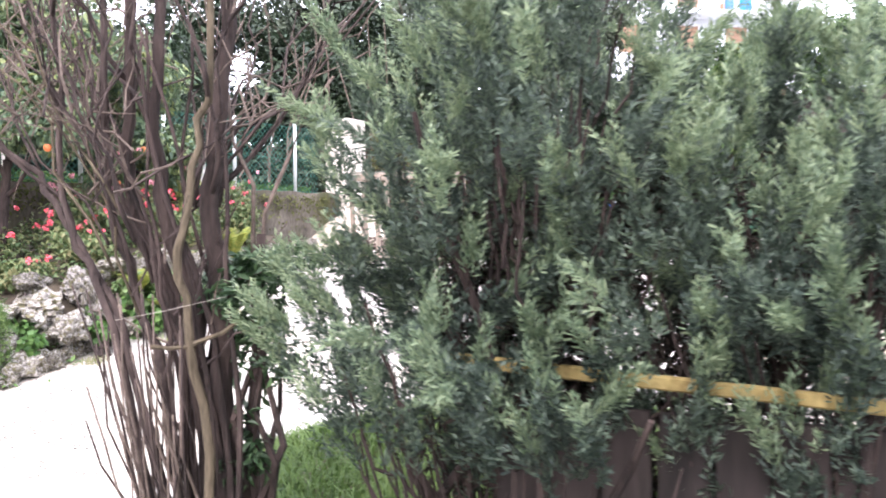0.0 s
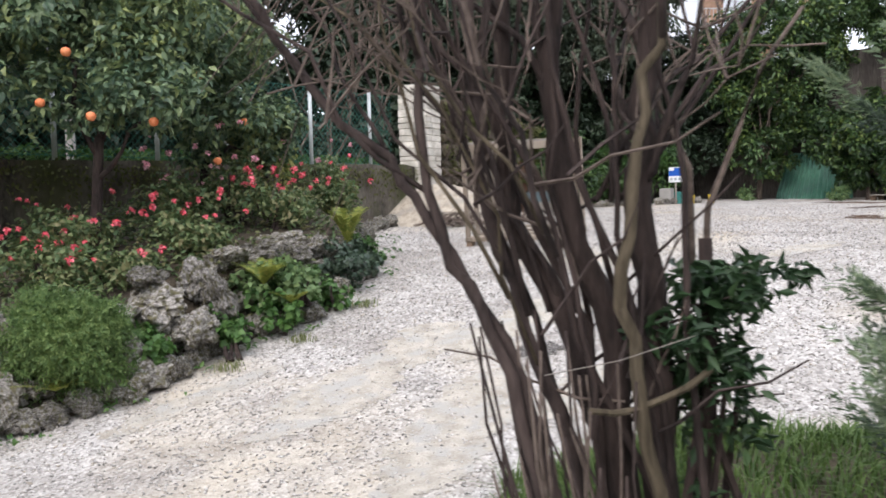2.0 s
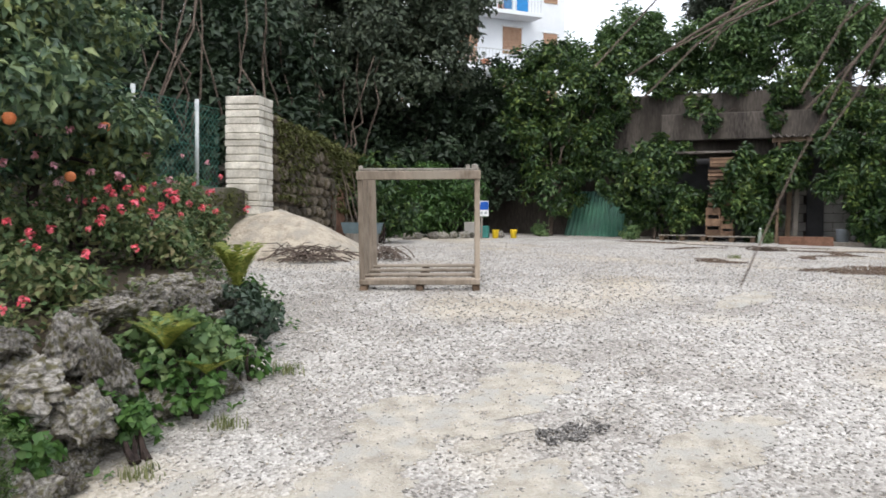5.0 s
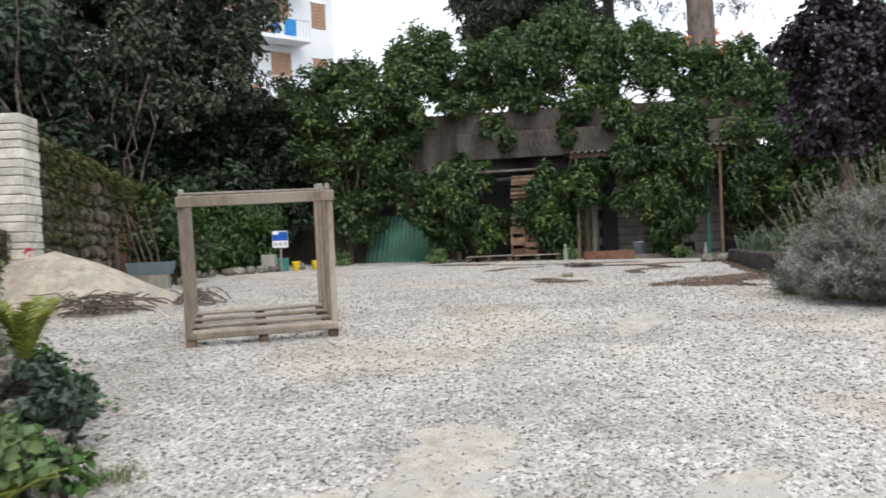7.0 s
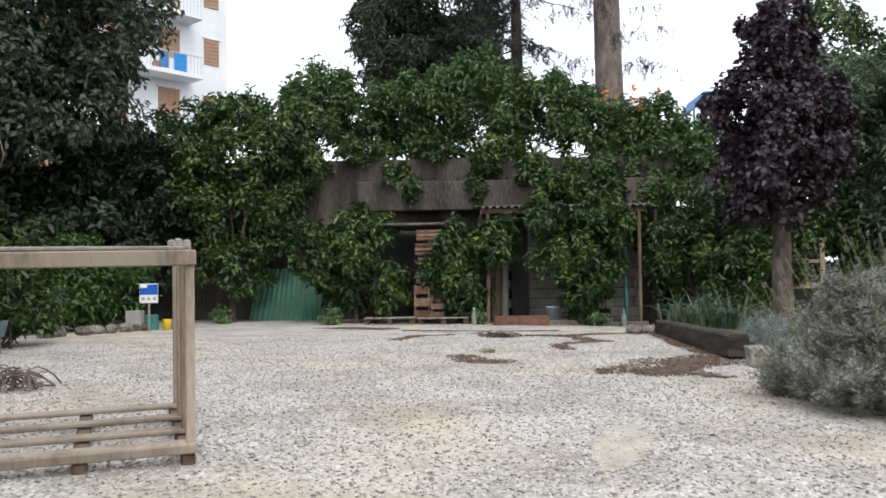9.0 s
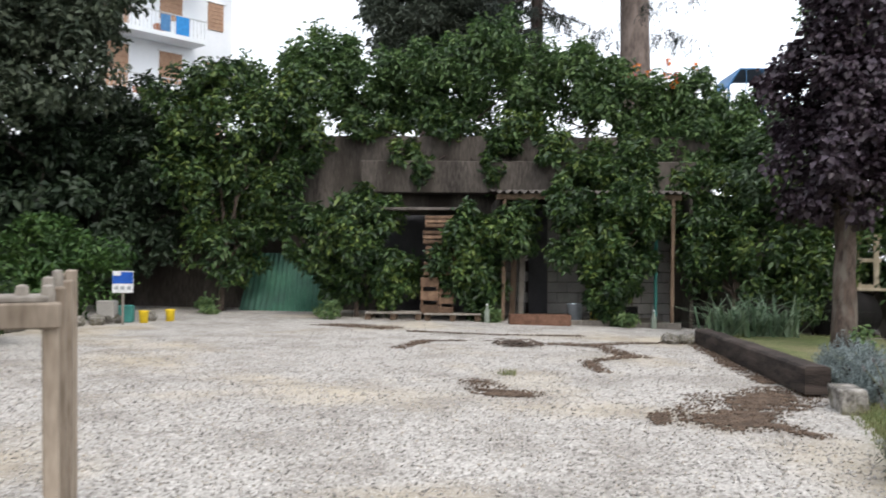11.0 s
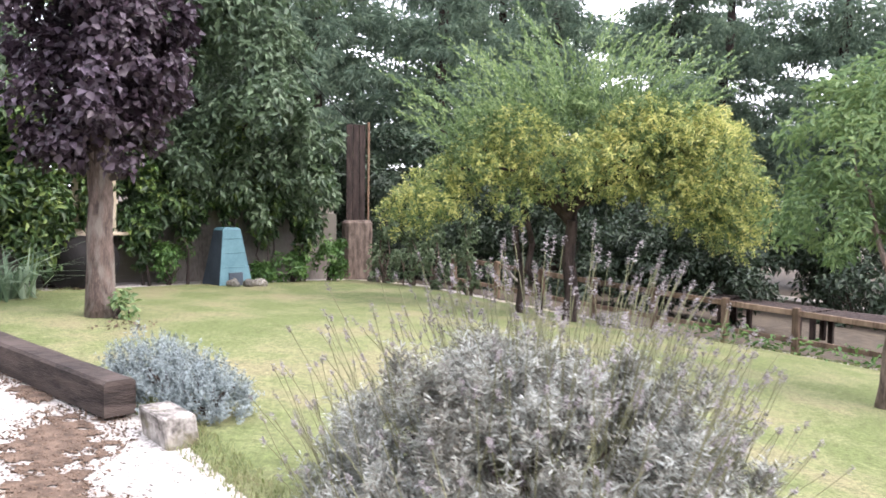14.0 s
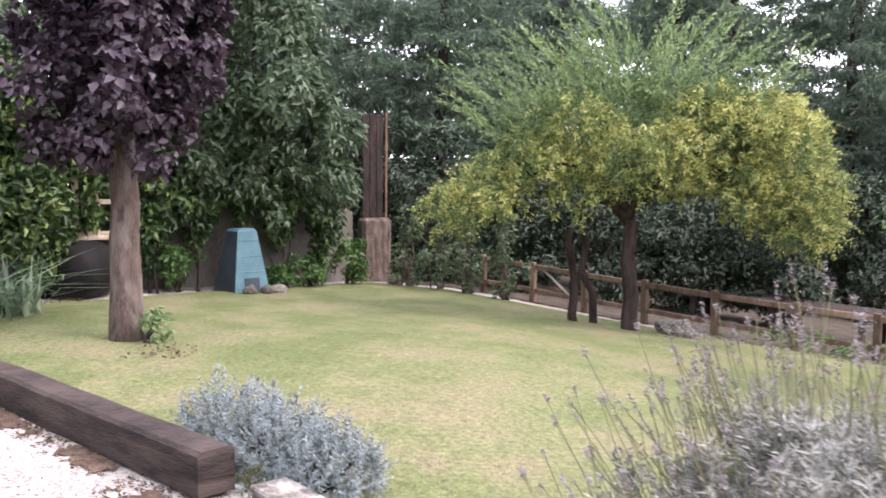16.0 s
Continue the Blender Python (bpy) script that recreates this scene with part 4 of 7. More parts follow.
def bush(name, label, base, clumps, n, size, leaf, wide=0.5, seed=1, droop=0.3, lumps=24, lump=0.32, inner=0.45, cat="bush", group="", stems=5, bark=BARK):
    rg = np.random.default_rng(seed)
    e = thing(name, label, cat, group, at=base)
    b = np.array(base, float)
    for k in range(stems):
        cl = clumps[k % len(clumps)]
        tip = np.array(cl[:3]) - b + rg.normal(0, 0.3, 3) * np.array(cl[3:])
        part("stem", tube(bent((rg.normal(0, 0.06), rg.normal(0, 0.06), -0.03), tip, 5, 0.12, 0, rg), np.linspace(0.022, 0.006, 5), 5), bark, e)
    cs = [(*(np.array(cl[:3]) - b), *cl[3:]) for cl in clumps]
    part("foliage", crown(cs, n, size, wide, seed, droop, lumps, lump, inner), leaf, e)
    return e


def bk(u, d, z, ru, rd, rz):
    """A clump of leaves given along the back wall."""
    return (*back(u, d), z, ru, rd, rz)


def on(u, d):
    x, y = back(u, d)
    return (x, y, gz(x, y))


# ==== back wall: laurels, hedge ====
tree("laurel", "glossy laurel trained against the concrete wall, yellowish leaves", on(-1.55, 15.3), (*back(-1.5, 15.3), 2.0), 0.05, GREYBARK,
     [bk(-2.1, 15.2, 2.75, 0.62, 0.4, 0.75), bk(-1.25, 15.1, 2.7, 0.72, 0.4, 0.85), bk(-0.85, 15.2, 2.1, 0.5, 0.35, 0.55), bk(-1.8, 15.2, 1.95, 0.5, 0.35, 0.4), bk(-1.5, 15.2, 3.3, 0.6, 0.35, 0.4)], 11000, 0.14, LAUREL, 0.45, 21, group="laurels on the wall")
tree("laurel", "glossy laurel trained against the concrete wall, yellowish leaves", on(0.85, 15.2), (*back(0.75, 15.2), 2.0), 0.045, GREYBARK,
     [bk(0.45, 15.0, 2.75, 0.55, 0.35, 0.6), bk(0.6, 15.0, 2.1, 0.5, 0.35, 0.6), bk(1.2, 14.9, 2.9, 0.6, 0.35, 0.5), bk(0.55, 15.0, 1.65, 0.25, 0.2, 0.25), bk(0.1, 15.1, 2.4, 0.4, 0.3, 0.6)], 9000, 0.14, LAUREL, 0.45, 22, group="laurels on the wall")
tree("laurel", "glossy laurel trained over the shed front, yellowish leaves", on(2.85, 14.8), (*back(2.85, 14.8), 2.2), 0.05, GREYBARK,
     [bk(2.35, 14.7, 2.75, 0.65, 0.35, 0.6), bk(3.2, 14.7, 2.75, 0.65, 0.35, 0.6), bk(2.8, 14.7, 2.05, 0.6, 0.35, 0.55), bk(2.75, 14.7, 1.55, 0.22, 0.2, 0.3), bk(2.5, 15.6, 3.7, 0.7, 0.4, 0.6), bk(3.4, 15.8, 3.9, 0.5, 0.4, 0.8), bk(2.1, 14.7, 3.35, 0.5, 0.3, 0.35), bk(3.0, 14.7, 3.4, 0.55, 0.3, 0.4), bk(3.55, 14.8, 3.2, 0.3, 0.25, 0.3)], 19000, 0.14, LAUREL, 0.45, 23, group="laurels on the wall")
tree("laurel", "dense glossy laurel trained against the concrete wall", on(5.1, 15.3), (*back(5.1, 15.3), 2.0), 0.05, GREYBARK,
     [bk(4.6, 15.3, 2.7, 0.6, 0.4, 0.85), bk(5.5, 15.0, 2.5, 0.75, 0.4, 0.9), bk(6.2, 14.8, 2.3, 0.6, 0.4, 0.8), bk(5.2, 16.2, 3.7, 0.9, 0.5, 0.7), bk(4.4, 15.9, 3.4, 0.5, 0.4, 0.7), bk(6.4, 16.0, 3.6, 0.9, 0.5, 0.9), bk(7.2, 15.2, 2.8, 0.8, 0.4, 1.0)], 14000, 0.14, LAUREL, 0.45, 24, group="laurels on the wall")
tree("laurel", "tall dark laurel against the concrete wall", on(-4.1, 16.0), (*back(-4.1, 16.0), 2.3), 0.075, GREYBARK,
     [bk(-4.3, 15.9, 3.6, 0.95, 0.6, 0.9), bk(-3.7, 16.0, 4.6, 1.0, 0.6, 0.9), bk(-3.9, 15.8, 2.6, 0.8, 0.5, 0.6), bk(-4.8, 15.7, 4.7, 0.9, 0.6, 0.8), bk(-4.3, 16.2, 5.6, 0.95, 0.6, 0.6), bk(-3.0, 16.3, 5.3, 0.8, 0.6, 0.8), bk(-2.6, 16.6, 4.6, 0.5, 0.4, 0.5), bk(-3.3, 16.2, 3.6, 0.6, 0.5, 0.8)], 17000, 0.14, LAUREL, 0.45, 25, group="laurels on the wall")
tree("laurel", "tall laurel in the shaded corner, leaves darkened for shade", on(-6.3, 16.2), (*back(-6.3, 16.2), 2.4), 0.075, DARKBARK,
     [bk(-6.2, 15.8, 3.3, 1.0, 0.6, 0.8), bk(-5.6, 15.6, 4.2, 0.9, 0.6, 0.8), bk(-6.9, 16.0, 4.4, 1.0, 0.7, 0.9), bk(-5.6, 15.7, 2.7, 0.8, 0.5, 0.6), bk(-7.6, 16.0, 3.2, 1.0, 0.6, 1.2), bk(-5.2, 16.0, 3.5, 0.8, 0.5, 0.9), bk(-5.5, 16.1, 5.2, 0.9, 0.6, 0.7)], 15000, 0.14, SHADELEAF, 0.45, 26, group="laurels on the wall")
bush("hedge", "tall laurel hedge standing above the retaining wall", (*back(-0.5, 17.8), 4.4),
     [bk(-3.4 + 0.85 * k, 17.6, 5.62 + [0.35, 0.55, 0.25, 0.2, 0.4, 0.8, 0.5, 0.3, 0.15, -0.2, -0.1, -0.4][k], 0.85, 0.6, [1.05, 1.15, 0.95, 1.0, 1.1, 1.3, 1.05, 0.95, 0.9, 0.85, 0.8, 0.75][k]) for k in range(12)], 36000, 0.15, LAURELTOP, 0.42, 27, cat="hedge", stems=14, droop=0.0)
bush("hanging_laurel", "laurel shoots hanging over the top of the wall", (*back(0.3, 17.2), 4.6),
     [bk(-1.4, 17.0, 5.05, 0.7, 0.3, 0.28), bk(0.2, 17.0, 5.05, 0.8, 0.3, 0.28), bk(1.6, 17.0, 5.05, 0.7, 0.3, 0.3), bk(-0.75, 16.75, 4.45, 0.4, 0.25, 0.35), bk(-0.35, 16.7, 4.1, 0.38, 0.2, 0.28), bk(0.95, 16.6, 4.2, 0.24, 0.18, 0.5), bk(1.1, 16.6, 4.7, 0.4, 0.25, 0.25), bk(2.1, 16.5, 4.5, 0.5, 0.3, 0.45), bk(2.9, 16.5, 4.3, 0.5, 0.3, 0.5), bk(3.5, 16.5, 4.5, 0.35, 0.3, 0.4)], 7600, 0.14, LAUREL, 0.45, 28, stems=6)
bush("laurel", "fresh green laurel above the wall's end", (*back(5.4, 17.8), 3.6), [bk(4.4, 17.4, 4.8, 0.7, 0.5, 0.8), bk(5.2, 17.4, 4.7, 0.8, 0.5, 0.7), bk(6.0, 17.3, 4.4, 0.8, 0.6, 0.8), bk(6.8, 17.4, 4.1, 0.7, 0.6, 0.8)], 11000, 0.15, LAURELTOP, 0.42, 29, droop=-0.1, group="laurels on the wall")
for k, (u, d, r_) in enumerate(((-1.9, 14.6, 0.2), (-4.1, 15.3, 0.22), (3.0, 14.4, 0.17), (0.75, 14.6, 0.15))):
    b0 = on(u, d)
    bush("small_plant", "small bright green plant at the foot of the wall", b0, [(b0[0], b0[1], b0[2] + r_ * 0.7, r_ * 1.1, r_ * 1.1, r_ * 0.7)], 260, 0.11, BRIGHTLEAF, 0.4, 30 + k, 0.1, 12, cat="plant", group="small plants by the wall", stems=3)
roses_top = thing("climbing_rose", "orange and red roses above the hedge", "rose", at=(*back(4.3, 17.6), 5.0))
rt = np.random.default_rng(44)
for k in range(9):
    q = np.array([rt.uniform(-0.9, 1.1) * 0.766, -rt.uniform(-0.9, 1.1) * 0.643, rt.uniform(0.9, 1.5)])
    part("stem", tube(bent((q[0] * 0.4, q[1] * 0.4, 0), q, 4, 0.1, 0, rt), 0.008, 4), BARK, roses_top)
    pp = q + unit(rt.normal(0, 1, (14, 3))) * 0.05
    part("flower", leaves_at(pp, unit(pp - q), 0.07, 0.9, rt, 0), ORANGEPETAL if k % 3 else PETAL, roses_top)

# ==== shed against the wall ====
ang_w = -40.0


def wbox(u, d, z, su, sd, sz, **k):
    x, y = back(u, d)
    return box(x, y, z, su, sd, sz, ang_w, **k)


shed = thing("lean_to_shed", "open lean-to shed with corrugated roof and thin posts", "shed")
for u in (1.03, 3.94):
    x, y = back(u, 15.0)
    part("post", box(x, y, 2.35, 0.06, 0.06, 2.2, ang_w, 0.006, 0, 0.6), OLDWOOD, shed)
part("front_beam", wbox(2.5, 15.02, 3.5, 3.2, 0.07, 0.1), OLDWOOD, shed)
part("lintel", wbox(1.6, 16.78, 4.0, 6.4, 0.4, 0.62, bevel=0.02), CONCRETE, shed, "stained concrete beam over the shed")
nv = 110
v, f = [], []
for i in range(nv + 1):
    u = 0.85 + 3.35 * i / nv
    w = 0.028 * math.sin(2 * math.pi * u / 0.14)
    for d, zz in ((14.85, 3.57), (16.55, 3.74)):
        x, y = back(u, d)
        v += [(x, y, zz + w), (x, y, zz + w - 0.008)]
for i in range(nv):
    k = i * 4
    f += [(k, k + 2, k + 6, k + 4), (k + 1, k + 5, k + 7, k + 3), (k, k + 4, k + 5, k + 1), (k + 2, k + 3, k + 7, k + 6)]
part("roof", (v, f), ASBESTOS, shed, "wavy corrugated roof sheet", True)
for su_, hh in ((0.95, 2.3), (4.35, 2.3)):
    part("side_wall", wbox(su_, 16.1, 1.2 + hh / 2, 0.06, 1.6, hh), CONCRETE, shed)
for row_i in range(11):
    off = 0.2 if row_i % 2 else 0.0
    for k in range(9):
        u0 = 0.95 + 0.4 * k - off
        a, b = max(u0, 0.98), min(u0 + 0.4, 4.3)
        if b - a > 0.05 and not (1.62 < (a + b) / 2 < 1.95):
            part("block", wbox((a + b) / 2, 16.6, 1.3 + 0.2 * row_i, b - a - 0.012, 0.12, 0.188, bevel=0.008), BLOCKWALL, shed)
part("door", wbox(1.78, 16.5, 2.35, 0.36, 0.05, 2.1, bevel=0.004), DARKDOOR, shed, "dark grey narrow door")
part("floor_slab", wbox(2.42, 15.6, 1.27, 3.1, 1.9, 0.12, bevel=0.02), PALECONCRETE, shed, "grey concrete slab")
for u, hgt, m_ in ((1.25, 1.9, OLDWOOD), (1.4, 1.75, GREYWOOD)):
    x, y = back(u, 15.5)
    board = thing("leaning_board", "old board leaning in the shed", "board", "boards in the shed", at=(x, y, 1.33), turn=ang_w)
    part("plank", box(0, 0.1, hgt / 2, 0.1, 0.03, hgt, 0, 0.004, -4, 2), m_, board)
x, y = back(3.72, 15.3)
pole = thing("teal_pole", "teal pole standing in the shed", "pole", at=(x, y, 1.33))
part("pole", tube([(0, 0, 0), (0.02, 0, 2.0)], 0.03, 10), TEAL, pole)
x, y = back(2.28, 15.1)
bucket = thing("bucket", "white plastic bucket standing in the shed", "bucket", at=(x, y, 1.33))
body = part("body", lathe([(0.105, 0), (0.13, 0.3), (0.138, 0.3), (0.138, 0.33), (0.122, 0.33), (0.1, 0.03)], 22), WHITEPLASTIC, bucket, smooth=True)
part("handle", tube([(0.13 * math.cos(q), 0.0, 0.3 - 0.12 * math.sin(q)) for q in np.linspace(0, math.pi, 10)], 0.004, 5), GALV, body)
x, y = back(2.68, 15.2)
can = thing("yellow_canister", "dull yellow plastic canister in the shed", "canister", at=(x, y, 1.33), turn=ang_w)
part("body", box(0, 0, 0.17, 0.24, 0.16, 0.34, 0, 0.03), DULLYELLOW, can)
part("cap", lathe([(0.03, 0.33), (0.03, 0.37)], 10), OLDWOOD, can)
x, y = back(3.35, 15.5)
tools = thing("garden_tool", "dark garden tool leaning against the block wall", "tool", at=(x, y, 1.33), turn=ang_w)
part("shaft", tube([(0, 0, 0.1), (0.14, 0.6, 1.3)], 0.014, 6), OLDWOOD, tools)
part("blade", box(0, 0, 0.13, 0.22, 0.02, 0.26, 0, 0.004, -15), BLACK, tools)
x, y = back(1.58, 14.35)
trg = thing("timber_trough", "low brown timber trough before the shed", "planter", at=(x, y, gz(x, y)), turn=ang_w)
part("front_plank", box(0, -0.15, 0.08, 1.0, 0.03, 0.18), RUST, trg)
part("back_plank", box(0, 0.15, 0.08, 1.0, 0.03, 0.18), RUST, trg)
for q in (-0.49, 0.49):
    part("end_plank", box(q, 0, 0.08, 0.03, 0.28, 0.18), RUST, trg)
part("soil", box(0, 0, 0.06, 0.96, 0.27, 0.1, 0, 0), MULCH, trg)
for k, (u, d) in enumerate(((0.72, 14.45), (3.5, 14.5))):
    x, y = back(u, d)
    bt = thing("plastic_bottle", "upturned cloudy plastic bottle on the ground", "bottle", "bottles before the shed", at=(x, y, gz(x, y) - 0.01))
    part("body", lathe([(0.045, 0), (0.047, 0.02), (0.047, 0.17), (0.04, 0.21), (0.016, 0.26), (0.014, 0.3)], 14), BOTTLE, bt, smooth=True)
    part("cap", moved(lathe([(0.017, 0.3), (0.017, 0.325)], 10), Matrix.Identity(4)), SIGNWHITE, bt)
x, y = back(3.55, 14.62)
kerb = thing("kerb", "pale concrete kerb before the shed", "kerb", kind="structure")
for u, su_ in ((2.4, 0.75), (3.5, 0.95)):
    part("kerb_stone", wbox(u, 14.6, gz(*back(u, 14.6)) + 0.03, su_, 0.1, 0.12, bevel=0.012), PALECONCRETE, kerb)

# store beside the shed: pallets and crates under a low roof
store = thing("pallet_store", "low roofed store with dark back boards", "shelter")
part("roof", wbox(-0.35, 15.75, 3.28, 1.75, 1.5, 0.05, bevel=0.01), ASBESTOS, store)
for u in (-1.15, 0.45):
    part("post", wbox(u, 15.1, 2.3, 0.07, 0.07, 1.95), DARKBARK, store)
part("back_board", wbox(-0.35, 16.6, 2.3, 1.9, 0.04, 2.0), DARKDOOR, store, "dark back boards")
for u in (-0.85, 0.15):
    x, y = back(u, 14.95)
    pl = thing("pallet", "flat wooden pallet on the gravel", "pallet", "pallets by the store", at=(x, y, gz(x, y)), turn=ang_w)
    for q in (-0.42, 0, 0.42):
        for w in (-0.3, 0.3):
            part("block", box(q, w, 0.05, 0.1, 0.1, 0.1), OLDWOOD, pl)
    for w in np.linspace(-0.36, 0.36, 5):
        part("slat", box(0, w, 0.112, 0.96, 0.1, 0.022, rg.uniform(-1, 1)), GREYWOOD, pl)
zc = gz(*back(-0.1, 15)) + 0.125
for k, (u, zz, w_, h_) in enumerate(((-0.25, 0.28, 0.3, 0.55), (0.05, 0.2, 0.24, 0.4), (-0.08, 0.75, 0.52, 0.24), (-0.05, 1.02, 0.5, 0.24), (-0.1, 1.29, 0.5, 0.24), (-0.08, 1.56, 0.48, 0.22))):
    x, y = back(u, 15.05)
    cr = thing("fruit_crate", "stacked reddish wooden fruit crate", "crate", "crates in the store", at=(x, y, zc + zz), turn=ang_w + rg.uniform(-3, 3))
    for zz2 in np.linspace(-h_ / 2 + 0.04, h_ / 2 - 0.04, 3):
        for yy in (-0.17, 0.17):
            part("slat", box(0, yy, zz2, w_, 0.012, h_ / 3 - 0.025), CRATEWOOD, cr)
        for xx in (-w_ / 2, w_ / 2):
            part("end_slat", box(xx, 0, zz2, 0.012, 0.34, h_ / 3 - 0.02), CRATEWOOD, cr)
    for xx in (-1, 1):
        part("corner_post", box(xx * (w_ / 2 - 0.02), -0.155, 0, 0.03, 0.03, h_), CRATEWOOD, cr)
    part("bottom", box(0, 0, -h_ / 2 + 0.006, w_ - 0.03, 0.32, 0.012), CRATEWOOD, cr)

# green corrugated sheet leaning on the wall
gs = thing("corrugated_sheet", "green corrugated plastic sheet leaning on the wall", "sheet")
v, f = [], []
for i in range(121):
    s = i / 120
    u = -3.85 + 1.75 * s
    w = 0.028 * math.sin(2 * math.pi * u / 0.11)
    for q, d in ((0.0, 16.3), (1.0, 16.85)):
        x, y = back(u + 0.25 * q * (1 - s) - 0.1 * q, d + w)
        zz = 1.38 + 1.15 * q
        v += [(x, y, zz), (x + 0.004, y + 0.005, zz)]
for i in range(120):
    k = i * 4
    f += [(k, k + 4, k + 6, k + 2), (k + 1, k + 3, k + 7, k + 5)]
part("sheet", (v, f), GREENSHEET, gs, smooth=True)

# ==== trees round the court ====
tree("holm_oak", "huge dark holm oak over the shaded corner", (0.2, 24.0, 1.6), (1.0, 23.0, 5.0), 0.4, DARKBARK,
     [(1.0, 22.9, 6.4, 2.6, 2.2, 1.7), (2.6, 23.0, 7.2, 2.0, 1.9, 1.9), (-1.4, 21.6, 6.6, 2.6, 2.2, 1.8), (2.9, 22.2, 5.4, 1.5, 1.4, 0.9), (1.0, 22.0, 8.8, 3.2, 2.4, 1.8), (-4.2, 21.0, 7.0, 2.8, 2.4, 2.2), (-2.5, 21.5, 4.9, 2.2, 1.6, 1.2), (1.3, 22.0, 4.9, 1.7, 1.2, 0.8), (4.0, 22.2, 7.5, 1.4, 1.3, 1.3), (4.3, 21.6, 9.2, 1.7, 1.4, 1.1), (3.6, 21.9, 6.2, 1.0, 0.9, 0.7)], 92000, 0.15, OAKLEAF, 0.5, 51, 0.5, lumps=44, lump=0.26)
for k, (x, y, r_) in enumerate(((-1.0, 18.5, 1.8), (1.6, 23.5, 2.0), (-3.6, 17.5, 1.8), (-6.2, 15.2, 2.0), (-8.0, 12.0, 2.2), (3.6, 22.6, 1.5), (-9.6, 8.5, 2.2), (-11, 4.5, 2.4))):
    bush("shaded_thicket", "evergreen thicket, leaves darkened for deep shade", (x, y, gz(x, y) + 0.8), [(x, y, 2.9, r_, r_, 1.5), (x - 0.6, y + 0.6, 4.7, r_ * 1.1, r_, 1.6)], 11000, 0.19, SHADELEAF, 0.5, 60 + k, 0.3, lumps=30, cat="thicket", group="thicket behind the walls")
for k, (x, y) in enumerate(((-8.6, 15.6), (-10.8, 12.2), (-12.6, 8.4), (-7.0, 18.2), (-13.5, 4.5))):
    bush("shaded_thicket", "evergreen thicket, leaves darkened for deep shade", (x, y, gz(x, y)), [(x, y, 1.9, 2.3, 2.0, 1.4), (x - 0.4, y + 0.6, 3.8, 2.3, 2.0, 1.5)], 8000, 0.24, SHADELEAF, 0.55, 560 + k, 0.3, lumps=30, cat="thicket", group="thicket behind the walls")
# trunks and dead stems before the dark corner
for k, (x, y) in enumerate(((-0.2, 18.6), (0.9, 20.8), (-2.2, 16.6), (-1.2, 17.2), (-3.2, 15.4), (0.6, 19.8))):
    st = thing("dead_sapling", "thin bare grey sapling in the shade", "sapling", "bare saplings in the thicket", at=(x, y, 2.0))
    for q in range(4):
        part("stem", tube(bent((rg.normal(0, 0.1), rg.normal(0, 0.1), -0.4), (rg.normal(0, 0.7), rg.normal(0, 0.5), rg.uniform(2, 3.6)), 7, 0.12, 0, rg), np.linspace(0.03, 0.01, 7), 5), GREYBARK, st)
bush("viburnum", "broad green shrub behind the border stones", (3.2, 20.6, 1.4), [(3.3, 20.5, 2.0, 0.85, 0.6, 0.6), (2.4, 20.3, 2.0, 0.8, 0.6, 0.6), (3.6, 20.3, 2.5, 0.5, 0.4, 0.4), (1.7, 20.0, 1.9, 0.6, 0.5, 0.5), (3.0, 20.7, 2.6, 0.6, 0.5, 0.4)], 6000, 0.12, leafy("viburnum_leaves", [(0.03, 0.07, 0.02), (0.06, 0.13, 0.035), (0.12, 0.21, 0.05)], 0.45, 0.25), 0.42, 71, 0.35)
bush("olive_shrub", "dark shrub behind the planter trough", (1.0, 17.2, gz(1.0, 17.2)), [(0.95, 17.1, 2.2, 0.5, 0.45, 0.7), (1.35, 17.6, 1.9, 0.5, 0.45, 0.5)], 2600, 0.12, LAUREL, 0.4, 72)

maple = tree("purple_maple", "purple-leaved maple with a dense dark crown on the lawn", (10.2, 11.92, gz(10.2, 11.92)), (10.38, 12.0, 3.2), 0.155, MAPLEBARK,
             [(10.4, 12.0, 3.6, 0.96, 0.96, 0.85), (10.35, 12.25, 4.5, 0.88, 0.88, 0.9), (10.7, 11.75, 4.4, 0.85, 0.85, 0.85), (10.5, 12.0, 5.5, 0.58, 0.58, 0.95)], 19000, 0.11, PURPLE, 0.75, 81, 0.6, lumps=52, lump=0.21, r_top=0.8, sides=14, bow=0.015)
bush("basal_shoots", "fresh green shoots at the maple's foot", (10.05, 11.7, gz(10.1, 11.7) + 0.02), [(10.02, 11.62, 1.42, 0.12, 0.12, 0.18)], 110, 0.08, BRIGHTLEAF, 0.5, 82, cat="plant", stems=4)
tree("walnut", "dark green tree hanging over the lawn wall", (16.9, 12.6, 1.0), (16.5, 12.0, 3.6), 0.16, DARKBARK,
     [(15.6, 11.3, 3.9, 1.2, 1.0, 1.0), (16.3, 11.7, 5.5, 1.9, 1.6, 1.5), (15.4, 12.7, 3.1, 0.9, 0.9, 0.9), (16.6, 10.6, 3.0, 0.8, 0.7, 0.9), (15.9, 11.4, 2.7, 0.9, 0.6, 0.6), (15.2, 13.2, 4.9, 1.3, 1.2, 1.4), (13.6, 14.5, 4.1, 1.1, 0.8, 0.9)], 30000, 0.16, leafy("walnut_leaves", [(0.045, 0.075, 0.045), (0.09, 0.14, 0.075), (0.15, 0.21, 0.12)], 0.42, 0.3), 0.4, 83, 0.6, lumps=30)
